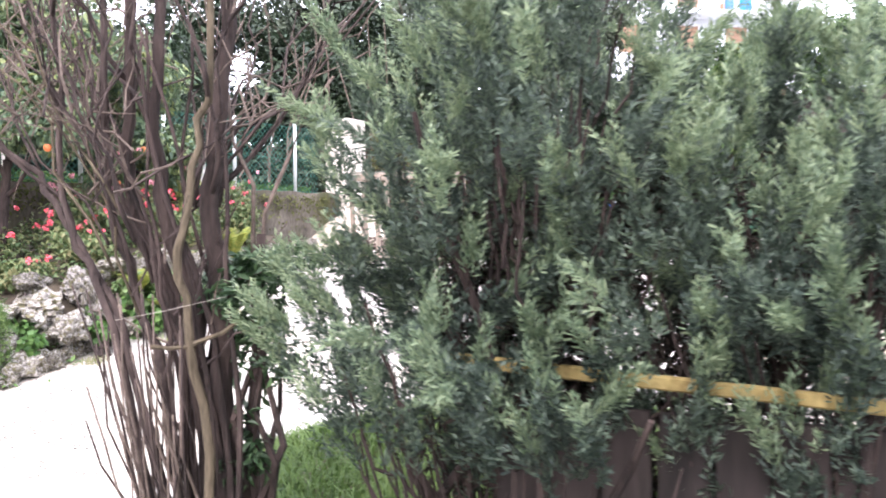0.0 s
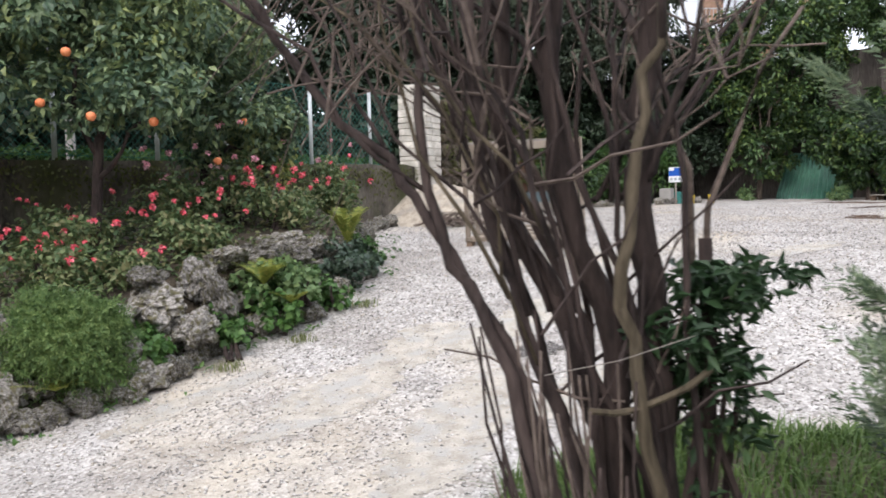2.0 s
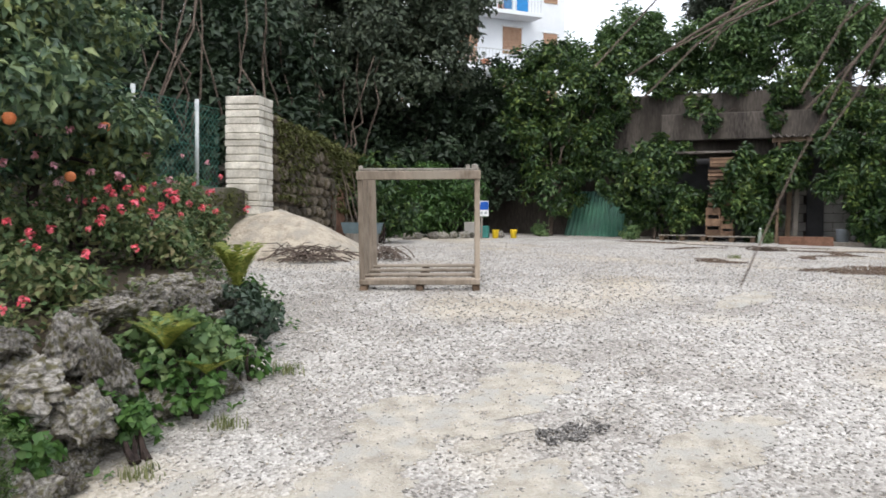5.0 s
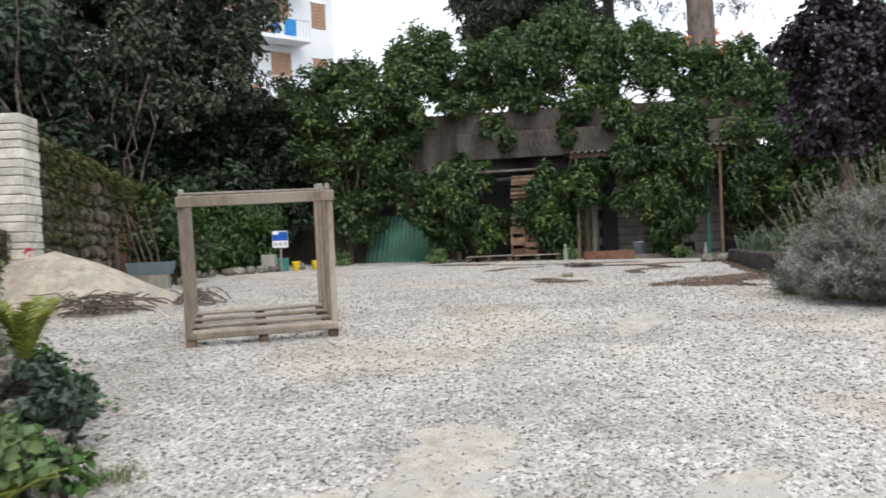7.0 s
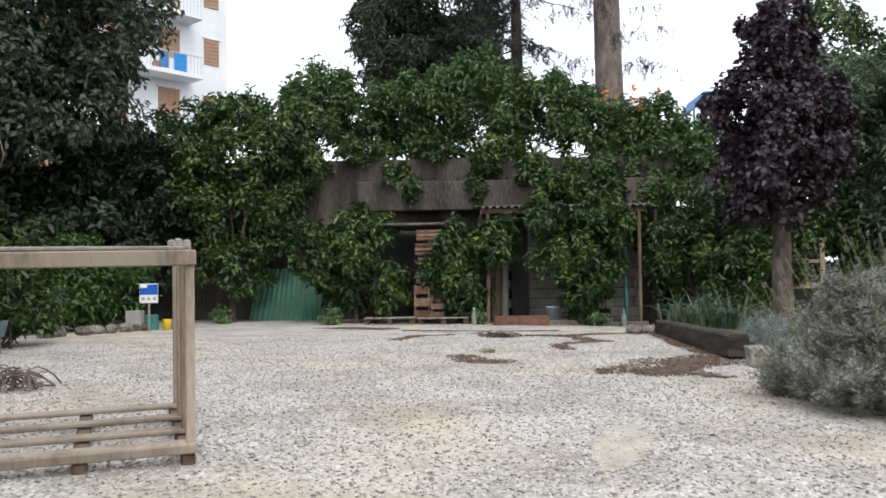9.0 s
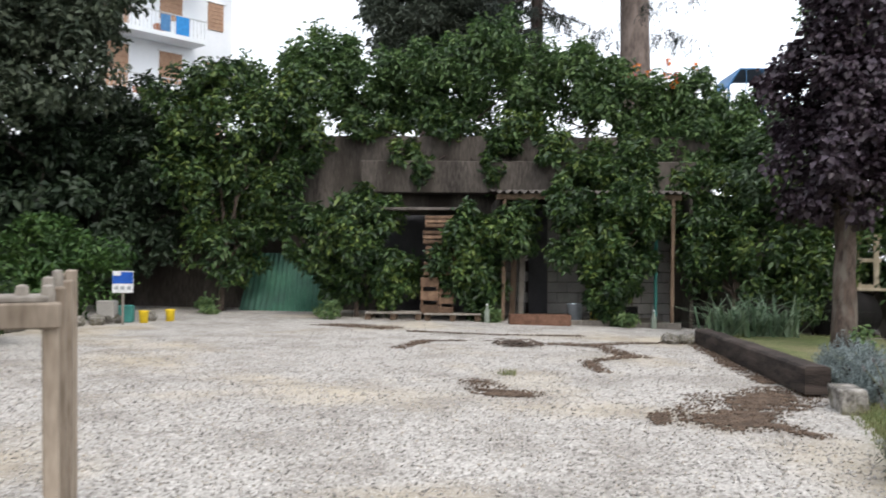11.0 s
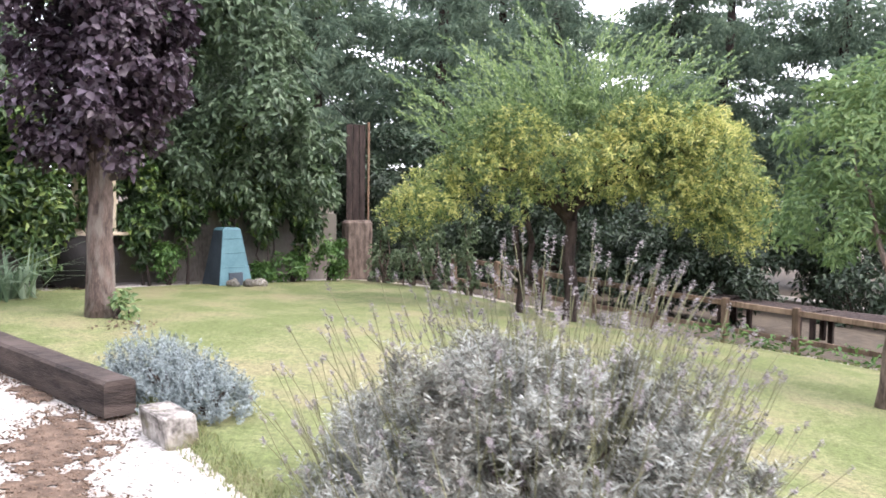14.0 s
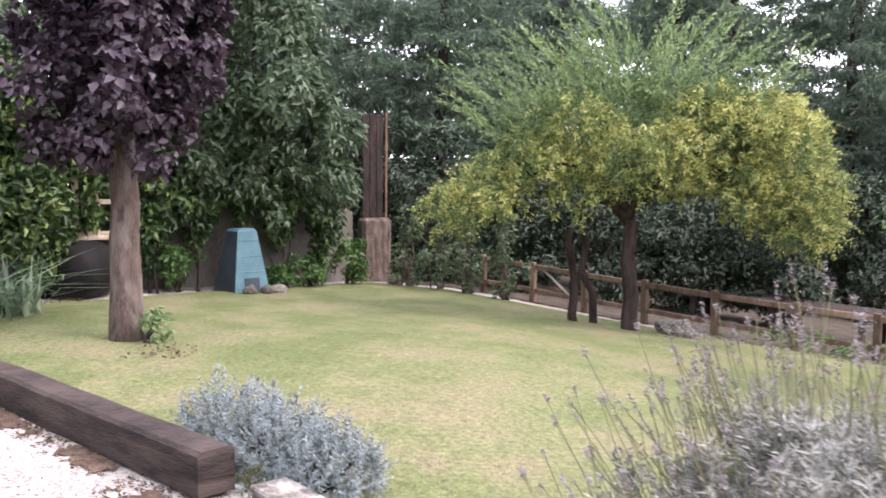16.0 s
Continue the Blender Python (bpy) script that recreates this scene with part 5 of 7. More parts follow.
bush("laurel", "dark laurel beside the barrel", (14.0, 14.2, gz(14, 14.2)), [(13.4, 14.3, 2.6, 0.7, 0.5, 0.8), (14.6, 13.9, 3.35, 0.8, 0.5, 0.5), (15.5, 13.0, 2.5, 0.4, 0.4, 0.8), (13.2, 14.4, 3.8, 0.9, 0.6, 0.8), (15.3, 13.3, 3.2, 0.6, 0.4, 0.5)], 9000, 0.15, LAUREL, 0.45, 84, stems=8, group="laurels on the wall")
for k, (x, y, r_, s_) in enumerate(((15.15, 12.75, 0.4, 0.4), (16.3, 10.9, 0.35, 0.3), (16.9, 10.25, 0.4, 0.4), (15.9, 11.3, 0.25, 0.2))):
    bush("small_shrub", "small green shrub along the lawn wall", (x, y, gz(x, y)), [(x, y, gz(x, y) + s_, r_, r_, s_)], 700, 0.1, HERB, 0.45, 86 + k, 0.2, 14, group="shrubs along the lawn wall")

for k in range(1, 6):
    q = (k + 0.5) / 7
    x, y = 14.55 + 3.0 * q - 0.35, 14.2 - 4.1 * q - 0.25
    zl = (2.35, 2.1, 2.5, 2.75, 2.35, 2.2, 2.35)[k]
    bush("climbing_ivy", "dark glossy climber covering the concrete wall", (x, y, gz(x, y)), [(x, y, zl, 0.42, 0.36, 0.5), (x + 0.15, y - 0.2, zl + 0.65, 0.45, 0.4, 0.45), (x + 0.1, y, zl - 0.45, 0.22, 0.2, 0.3)], 1700, 0.13, LAUREL, 0.5, 480 + k, 0.6, 20, 0.34, cat="climber", group="climbers on the lawn wall", stems=3)

# weeping yellow tree
lab = thing("weeping_tree", "broad weeping tree with yellowing foliage at the lawn's edge", "tree", at=(13.4, 6.25, gz(13.4, 6.25)))
rl = np.random.default_rng(91)
lb = np.array([13.4, 6.2, gz(13.4, 6.2)])
for k, (dx, dy, h_, r_) in enumerate(((-0.15, 0.05, 1.5, 0.1), (0.25, 0.7, 1.4, 0.055), (0.2, 0.45, 1.7, 0.05))):
    st = (dx, dy, -0.05)
    mid = (dx * 0.4 - 0.1, dy + 0.15 * k, h_)
    part("trunk", tube(bent(st, mid, 7, 0.08, 0, rl), np.linspace(r_ * 1.2, r_ * 0.8, 7), 9, 0.06, rl), DARKBARK, lab)
for k in range(13):
    a = k / 13 * 2 * math.pi
    e_ = (1.1 * math.cos(a), 2.1 * math.sin(a) - 0.1, rl.uniform(2.2, 3.0))
    part("branch", tube(bent((-0.1, 0.05, 1.35 + 0.04 * k), e_, 7, 0.12, 0.2, rl), np.linspace(0.055, 0.015, 7), 6), DARKBARK, lab)
yel = [(-0.3, -1.3, 2.75, 0.9, 0.7, 0.6), (-0.3, -2.1, 2.4, 0.9, 0.6, 0.75), (-0.8, -0.1, 2.3, 0.5, 0.5, 0.5), (-0.6, 1.1, 2.35, 0.6, 0.5, 0.4), (-0.7, 0.5, 2.75, 0.5, 0.5, 0.4), (-0.7, -0.7, 2.35, 0.5, 0.4, 0.55), (0.1, -2.7, 1.9, 0.7, 0.5, 0.6), (-0.6, 1.7, 1.95, 0.5, 0.4, 0.4), (-0.8, 0.6, 1.9, 0.3, 0.3, 0.35), (-0.7, -1.5, 1.95, 0.4, 0.4, 0.4), (0.4, -1.2, 2.4, 0.9, 0.9, 0.5), (-0.2, -2.6, 1.5, 0.5, 0.4, 0.45), (0.3, 2.0, 1.7, 0.5, 0.4, 0.4), (-0.5, -2.0, 1.7, 0.3, 0.4, 0.4)]
yel = [(a, b + 0.35, *c_) for a, b, *c_ in yel]
hs, he = [], []
for k, (a, b, c_, ra, rb_, rc_) in enumerate(yel + [(-0.3, -1.7, 2.75, 0.8, 0.6, 0.5)]):
    for q in range(int(230 * ra * (rb_ + rc_))):
        d = unit(rl.normal(0, 1, 3) + np.array([-0.25, 0, 0.35]))
        p = np.array([a, b, c_]) + d * np.array([ra, rb_, rc_]) * rl.uniform(0.65, 1.05)
        hs.append(p), he.append(p + np.array([d[0] * 0.16 + rl.normal(0, 0.09), d[1] * 0.16 + rl.normal(0, 0.09), -rl.uniform(0.08, 0.26)]))
tagged(part("yellow_foliage", shoots(hs, he, 22, 0.09, 0.026, 92, 0.7), YELLOWLEAF, lab, "yellowing weeping foliage"), kind="stuff")
part("inner_foliage", crown(yel, 9000, 0.085, 0.22, 95, 1.0, 46, 0.24), FEATHER, lab, "green inner foliage")
grn = [(0.0, 0.3, 3.0, 1.0, 1.4, 0.5), (-0.1, 1.2, 2.7, 0.8, 0.8, 0.5), (0.1, -0.5, 3.1, 0.8, 1.1, 0.45), (0.2, 1.7, 2.2, 0.8, 0.6, 0.5), (0.0, -1.1, 2.9, 0.8, 0.7, 0.45), (0.2, 0.2, 2.4, 0.9, 1.4, 0.5)]
part("green_foliage", crown(grn, 9000, 0.085, 0.22, 93, 0.0, 46, 0.22), FEATHER, lab, "fresh green feathery foliage")
fs, fe = [], []
for k in range(170):
    a, b = rl.uniform(-1.7, 2.1), rl.uniform(-0.8, 0.8)
    s_ = np.array([b * 0.9, a * 0.8, 3.0 - 0.17 * a * a + rl.uniform(-0.25, 0.3)])
    L_ = rl.uniform(0.6, 1.6)
    dr = unit(np.array([b * 0.3 + rl.normal(0, 0.18), a * 0.42 + rl.normal(0, 0.22), 1.0]))
    mid_ = s_ + dr * L_ * 0.55
    end_ = mid_ + unit(dr + np.array([0, 0.35 * np.sign(a), -0.25])) * L_ * 0.5
    fs += [s_, mid_]
    fe += [mid_, end_]
tagged(part("upright_shoots", shoots(fs, fe, 26, 0.11, 0.03, 94, 0.45), FEATHER, lab, "long feathery green shoots"), kind="stuff")

tree("young_tree", "light green young tree beside the lawn", (8.7, 4.05, gz(8.7, 4.05)), (8.55, 4.0, 2.4), 0.07, GREYBARK,
     [(8.95, 4.1, 3.1, 0.95, 0.85, 0.75), (8.9, 3.5, 3.6, 0.9, 0.9, 0.7), (9.1, 4.35, 2.5, 0.8, 0.6, 0.55), (8.6, 3.2, 2.6, 0.9, 0.8, 0.6)], 12000, 0.1, BRIGHTLEAF, 0.28, 95, 0.5, lumps=44, lump=0.24)

# conifers and woods beyond the lawn
for k, (x, y, top, r_) in enumerate(((25.5, 11.8, 10.5, 2.4), (26.5, 8.2, 11.0, 2.6), (28.5, 4.6, 9.6, 2.6), (29.5, 0.6, 12.5, 2.4), (27.5, -4.0, 11.0, 2.6), (24.5, -8.0, 11.5, 2.8), (31.5, -1.8, 14.0, 2.6), (22.5, 13.8, 9.5, 2.4), (33, 6.0, 13, 3.0), (20, -12, 11, 3.0), (14, -13, 10, 3.0))):
    rc = np.random.default_rng(100 + k)
    cl = []
    for q in range(54):
        t = (q + 0.4) / 54
        zz = 1.2 + (top - 1.2) * t
        w = r_ * (1.05 - 0.62 * t ** 1.5)
        a, rr = q * 2.4 + rc.uniform(-0.5, 0.5), w * rc.uniform(0.3, 0.95)
        cl.append((x + rr * math.cos(a), y + rr * math.sin(a), zz - 0.2 * rr, w * rc.uniform(0.5, 0.75), w * rc.uniform(0.5, 0.75), 0.3))
    tree("conifer", "tall conifer in the wood beyond the lawn, foliage paled for haze", (x, y, gz(x, y) - 0.2), (x, y, top - 1), 0.2, DARKBARK, cl, 25000, 0.25, CONIFER, 0.13, 110 + k, 0.7, lumps=9, lump=0.45, inner=0.2, limbs=False, group="conifers in the wood")
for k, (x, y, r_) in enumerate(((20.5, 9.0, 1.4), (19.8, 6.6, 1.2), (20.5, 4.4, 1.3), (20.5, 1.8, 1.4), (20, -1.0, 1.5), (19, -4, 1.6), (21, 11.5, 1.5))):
    bush("wood_undergrowth", "green undergrowth below the lawn, leaves darkened for shade", (x, y, gz(x, y)), [(x, y, gz(x, y) + 0.9, r_, r_, 0.9), (x + 0.6, y + 0.4, gz(x, y) + 2.2, r_, r_, 0.9)], 6500, 0.17, SHADELEAF, 0.42, 130 + k, 0.3, cat="undergrowth", group="undergrowth below the lawn")
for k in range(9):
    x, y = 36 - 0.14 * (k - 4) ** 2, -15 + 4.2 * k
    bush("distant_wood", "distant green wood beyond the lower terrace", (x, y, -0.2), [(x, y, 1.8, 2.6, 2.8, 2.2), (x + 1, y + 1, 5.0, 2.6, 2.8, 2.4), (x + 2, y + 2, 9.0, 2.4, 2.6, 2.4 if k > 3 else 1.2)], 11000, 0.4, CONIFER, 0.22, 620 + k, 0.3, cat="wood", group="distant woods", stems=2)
# low darkened shrubs that fill the black shade behind the weeping tree
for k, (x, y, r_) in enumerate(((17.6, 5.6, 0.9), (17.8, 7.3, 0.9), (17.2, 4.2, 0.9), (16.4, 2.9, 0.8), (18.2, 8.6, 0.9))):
    bush("wood_undergrowth", "green undergrowth below the lawn, leaves darkened for shade", (x, y, gz(x, y)), [(x, y, gz(x, y) + 0.6, r_, r_, 0.6), (x + 0.4, y + 0.3, gz(x, y) + 1.4, r_, r_, 0.6)], 3600, 0.13, SHADELEAF, 0.42, 230 + k, 0.3, cat="undergrowth", group="undergrowth below the lawn")
for k, (x, y) in enumerate(((15.9, 8.3), (16.3, 8.75), (15.5, 7.7), (16.7, 9.2))):
    bush("sapling", "thin leafy sapling at the edge of the lawn", (x, y, gz(x, y)), [(x, y, gz(x, y) + 0.55, 0.32, 0.32, 0.5), (x + 0.1, y, gz(x, y) + 1.1, 0.2, 0.2, 0.35)], 620, 0.1, leafy("sapling_leaves_%s" % "abcd"[k], [(0.06, 0.1, 0.05), (0.12, 0.17, 0.09), (0.2, 0.25, 0.15)], 0.5, 0.3), 0.42, 140 + k, 0.3, 12, cat="sapling", group="saplings by the fence", stems=6, bark=TWIG)

# spruces and pine behind the hedge
pine = thing("pine", "tall pine trunk behind the hedge", "tree", at=(*back(5.72, 26), 3.0))
part("trunk", tube([(0, 0, -0.3), (0.03, 0, 4), (0.0, 0.05, 8), (-0.05, 0, 17)], [0.5, 0.45, 0.42, 0.3], 16, 0.05, rg), PINEBARK, pine, smooth=True)
ps_, pe_ = [], []
for k in range(46):
    a, zz = rl.uniform(0, 6.28), rl.uniform(6.0, 13)
    L_ = rl.uniform(1.2, 2.6)
    p0 = np.array([0, 0, zz])
    p1 = np.array([math.cos(a) * L_, math.sin(a) * L_, zz - 0.4])
    for q in range(8):
        s_ = p0 + (p1 - p0) * rl.uniform(0.4, 1)
        ps_.append(s_), pe_.append(s_ + np.array([rl.normal(0, 0.2), rl.normal(0, 0.2), -rl.uniform(0.25, 0.7)]))
part("boughs", shoots(ps_, pe_, 26, 0.1, 0.03, 150, 0.6), SPRUCE, pine, "dark drooping boughs")


def spruce(x, y, z0, top, r0, low, seed):
    rs = np.random.default_rng(seed)
    e = thing("spruce", "dark drooping spruce behind the hedge", "tree", "spruces behind the hedge", at=(x, y, z0))
    part("trunk", tube([(0, 0, -0.3), (0, 0, top - z0)], [0.28, 0.08], 10), DARKBARK, e)
    s1, s2, boughs = [], [], []
    for k in range(110):
        t = rs.uniform(0, 1)
        zz = low - z0 + (top - low) * t
        L_ = r0 * (1 - 0.75 * t) * rs.uniform(0.6, 1.1)
        a = rs.uniform(0, 6.28)
        d = np.array([math.cos(a), math.sin(a), 0])
        tip = d * L_ + np.array([0, 0, zz - 0.28 * L_])
        boughs.append(tube([(0, 0, zz), d * L_ * 0.6 + np.array([0, 0, zz - 0.2 * L_]), tip], [0.03, 0.02, 0.008], 4))
        for q in range(16):
            w = rs.uniform(0.2, 1)
            s_ = np.array([0, 0, zz]) * (1 - w) + tip * w
            s1.append(s_), s2.append(s_ + np.array([rs.normal(0, 0.28), rs.normal(0, 0.28), -rs.uniform(0.2, 0.6)]))
    part("boughs", join(boughs), DARKBARK, e)
    part("needles", shoots(s1, s2, 18, 0.13, 0.035, seed, 0.6), SPRUCE, e)


x, y = back(2.75, 26)
spruce(x, y, 3.5, 17, 2.9, 6.2, 160)
x, y = back(-0.6, 30)
tree("broad_pine", "broad grey-green pine crown behind the hedge", (x, y, 3.5), (x, y, 9), 0.35, DARKBARK, [bk(-0.9, 30, 10.2, 2.2, 1.8, 1.6), bk(1.0, 30, 10.8, 2.0, 1.8, 1.9), bk(0.2, 30, 13, 2.6, 2.2, 1.8), bk(-1.8, 30, 11.8, 1.8, 1.5, 1.3)], 30000, 0.3, leafy("pine_haze", [(0.04, 0.055, 0.04), (0.075, 0.095, 0.07), (0.11, 0.13, 0.1)], 0.6, 0.2), 0.22, 161, 0.2, lumps=36)
x, y = back(10.5, 20)
tree("broad_pine", "dark tree behind the purple maple", (x, y, 3.0), (x, y, 6), 0.25, DARKBARK, [bk(9.7, 20, 6.2, 1.5, 1.5, 1.5), bk(11.2, 20, 7.0, 1.8, 1.5, 1.8), bk(10.2, 21, 8.4, 1.6, 1.4, 1.2)], 9000, 0.2, LAUREL, 0.4, 162, 0.3, lumps=34)

# blue roofed frame above the hedge
gh = thing("blue_frame_shelter", "blue steel framed shelter behind the hedge", "shelter", at=(*back(7.95, 22), 3.95), turn=ang_w)
prof = [(-0.75, -0.3), (-0.75, 2.95), (-0.45, 3.4), (0.75, 3.4), (0.75, -0.3)]
for y in (0, 1.6):
    part("hoop", tube([(a, y, b) for a, b in prof], 0.03, 6), BLUEFRAME, gh)
for a, b in prof[1:4]:
    part("purlin", tube([(a, 0, b), (a, 1.6, b)], 0.025, 6), BLUEFRAME, gh)
part("roof_panel", box(0.15, 0.8, 3.42, 1.2, 1.6, 0.02), BLUEFRAME, gh)
part("slope_panel", box(-0.61, 0.8, 3.18, 0.54, 1.6, 0.02, 0, 0.004, 0, -56), BLUEFRAME, gh)
for a in (-0.3, 0.1, 0.5):
    part("bar", tube([(a, -0.01, 0.2), (a, -0.01, 3.4)], 0.012, 5), BLUEFRAME, gh)

# apartment house in the distance
bldg = thing("apartment_building", "white apartment house with balconies in the distance", "building")
p0, p1 = np.array(back(-18.5, 37.0)), np.array(back(-11.1, 45.0))
bd = unit(p1 - p0)
bn = np.array([bd[1], -bd[0]])
bang = math.degrees(math.atan2(bd[1], bd[0]))
blen = float(np.linalg.norm(p1 - p0))
c = (p0 + p1) / 2 - bn * 4
part("wall", box(c[0], c[1], 12.0, blen, 8, 22, bang, 0.02), PLASTER, bldg)
part("roof", box(c[0], c[1], 23.2, blen + 0.8, 8.8, 0.4, bang, 0.05), TERRACOTTA, bldg)


def facade(s, z, su, sd, sz, off):
    q = p0 + bd * s + bn * off
    return box(q[0], q[1], z, su, sd, sz, bang, 0.01)


for lvl, z in enumerate((7.0, 10.1, 13.2, 16.3, 19.4)):
    bal = part("balcony", facade(6.0, z, 5.2, 1.3, 0.22, 0.65), PLASTER, bldg, "white balcony slab")
    for s in np.linspace(3.5, 8.5, 26):
        part("baluster", facade(s, z + 0.55, 0.025, 0.025, 0.9, 1.25), GALV, bal)
    part("rail", facade(6.0, z + 1.02, 5.2, 0.05, 0.05, 1.25), GALV, bal)
    for s, w, h_ in ((1.3, 1.1, 1.5), (4.6, 1.2, 2.1), (7.4, 1.2, 1.5), (9.9, 0.9, 1.4)):
        win = part("window", facade(s, z + 0.5 + h_ / 2 + (0 if h_ > 2 else 0.6), w, 0.06, h_, 0.02), SHUTTER, bldg, "brown shuttered window")
        part("window_frame", facade(s, z + 0.5 + h_ + (0.03 if h_ > 2 else 0.63), w + 0.2, 0.1, 0.08, 0.04), SIGNWHITE, win)
        for q in np.linspace(0.15, 0.85, 6):
            part("slat", facade(s, z + 0.5 + (0 if h_ > 2 else 0.6) + h_ * q, w - 0.1, 0.03, 0.05, 0.06), SHUTTER, win)
    part("pot", facade(4.2 + lvl, z + 0.3, 0.4, 0.3, 0.35, 1.0), TERRACOTTA, bal)
q = p0 + bd * 7.3 + bn * 1.28
laundry = thing("laundry", "blue cloth hanging on the balcony rail", "laundry", at=(q[0], q[1], 13.35), turn=bang)
part("cloth", box(0, 0, 0.3, 0.7, 0.03, 1.1, 0, 0.01), CLOTHBLUE, laundry)
part("cloth", box(-0.9, 0, 0.4, 0.5, 0.03, 0.8, 0, 0.01), BLUEFRAME, laundry)
part("downpipe", tube([(*(p0 + bd * 2.6 + bn * 0.06), 2), (*(p0 + bd * 2.6 + bn * 0.06), 22)], 0.06, 6), GALV, bldg)

# ==== lawn edge: beam, blocks, plants ====
ba, bb = np.array([6.13, 10.22]), np.array([9.3, 13.4])
bang2 = math.degrees(math.atan2(*(bb - ba)[::-1]))
bl = float(np.linalg.norm(bb - ba))
beam = thing("timber_beam", "long dark weathered timber beam edging the lawn", "beam", at=(ba[0], ba[1], gz(*ba)), turn=bang2)
nb = 40
v, f = [], []
for i in range(nb + 1):
    s = i / nb
    w = [0.105 + 0.008 * noise.noise(Vector((s * 9, q, 1))) for q in range(4)]
    zt, zb = 0.26 + 0.012 * noise.noise(Vector((s * 7, 3, 2))), 0.03
    xx = s * bl
    prof = [(-w[0], zb), (w[1], zb), (w[1], zb + 0.02), (w[2], zt - 0.02), (w[2] - 0.022, zt), (-w[3] + 0.022, zt), (-w[3], zt - 0.022), (-w[0], zb + 0.02)]
    v += [(xx, a, b) for a, b in prof]
for i in range(nb):
    f += [(i * 8 + j, (i + 1) * 8 + j, (i + 1) * 8 + (j + 1) % 8, i * 8 + (j + 1) % 8) for j in range(8)]
f += [tuple(range(8)), tuple(nb * 8 + j for j in range(7, -1, -1))]
part("timber", (v, f), SLEEPER, beam)
blk = thing("stone_block", "pale rough stone block beside the timber beam", "stone", at=(5.75, 9.78, gz(5.75, 9.78)), turn=38)
part("block", moved(box(0, 0, 0.08, 0.4, 0.2, 0.2, 0, 0.01), Matrix.Shear("XY", 4, (0.18, 0.1))), ROCK, blk)
for x, y, k in ((9.05, 13.45, 1), (9.25, 13.6, 2), (8.85, 13.55, 3), (9.0, 13.75, 4)):
    o = mesh_object("border_stone", stone_meshes[k], ROCK)
    o.matrix_basis = pose(x, y, gz(x, y) + 0.05, 0, 0, 50 * k) @ Matrix.Diagonal((0.13, 0.1, 0.09, 1))
    tagged(o, "rough grey stone at the end of the beam", "stone", "stones by the beam")


def mound(name, label, base, r, tall, n, per, ln, wide, mat_, seed, group="", cat="plant", out=0.35, shoot=0.16, bark=BARK, tufts=0):
    """A round low plant of many short leafy shoots."""
    rm = np.random.default_rng(seed)
    e = thing(name, label, cat, group, at=base)
    d = unit(np.column_stack([rm.normal(0, 1, n), rm.normal(0, 1, n), np.abs(rm.normal(0.25, 0.75, n))]))
    rad = rm.uniform(0.62, 1.0, (n, 1))
    lump = np.array([1 + 0.16 * noise.noise(Vector(q) * 2.2 + Vector((seed, 0, 0))) for q in d])[:, None]
    s_ = d * rad * lump * np.array([r, r, tall])
    e_ = s_ + unit(d * out * 2 + np.array([0, 0, 0.7]) + rm.normal(0, 0.3, (n, 3))) * shoot * rm.uniform(0.6, 1.3, (n, 1))
    if tufts:
        # shoots gathered in tufts that stand out from the mound at uneven depth
        c_ = unit(np.column_stack([rm.normal(0, 1, tufts), rm.normal(0, 1, tufts), np.abs(rm.normal(0.25, 0.75, tufts))]))
        who = rm.integers(0, tufts, n)
        hub = c_ * np.array([r, r, tall]) * rm.uniform(0.68, 1.02, (tufts, 1)) * np.array([1 + 0.16 * noise.noise(Vector(q) * 2.2 + Vector((seed, 0, 0))) for q in c_])[:, None]
        lead = unit(c_ * out + np.array([0, 0, 0.55]) + rm.normal(0, 0.22, (tufts, 3)))
        s_ = hub[who] + rm.normal(0, 0.022, (n, 3))
        e_ = s_ + unit(lead[who] + rm.normal(0, 0.3, (n, 3))) * shoot * rm.uniform(0.6, 1.3, (n, 1)) * rm.uniform(0.7, 1.25, tufts)[who][:, None]
    for k in range(9):
        a = k * 0.7
        part("stem", tube(bent((0, 0, -0.02), (0.6 * r * math.cos(a), 0.6 * r * math.sin(a), 0.6 * tall), 5, 0.1, 0, rm), np.linspace(0.018, 0.006, 5), 5), bark, e)
    part("foliage", shoots(s_, e_, per, ln, wide, seed, 0.62), mat_, e)
    return e, s_, e_


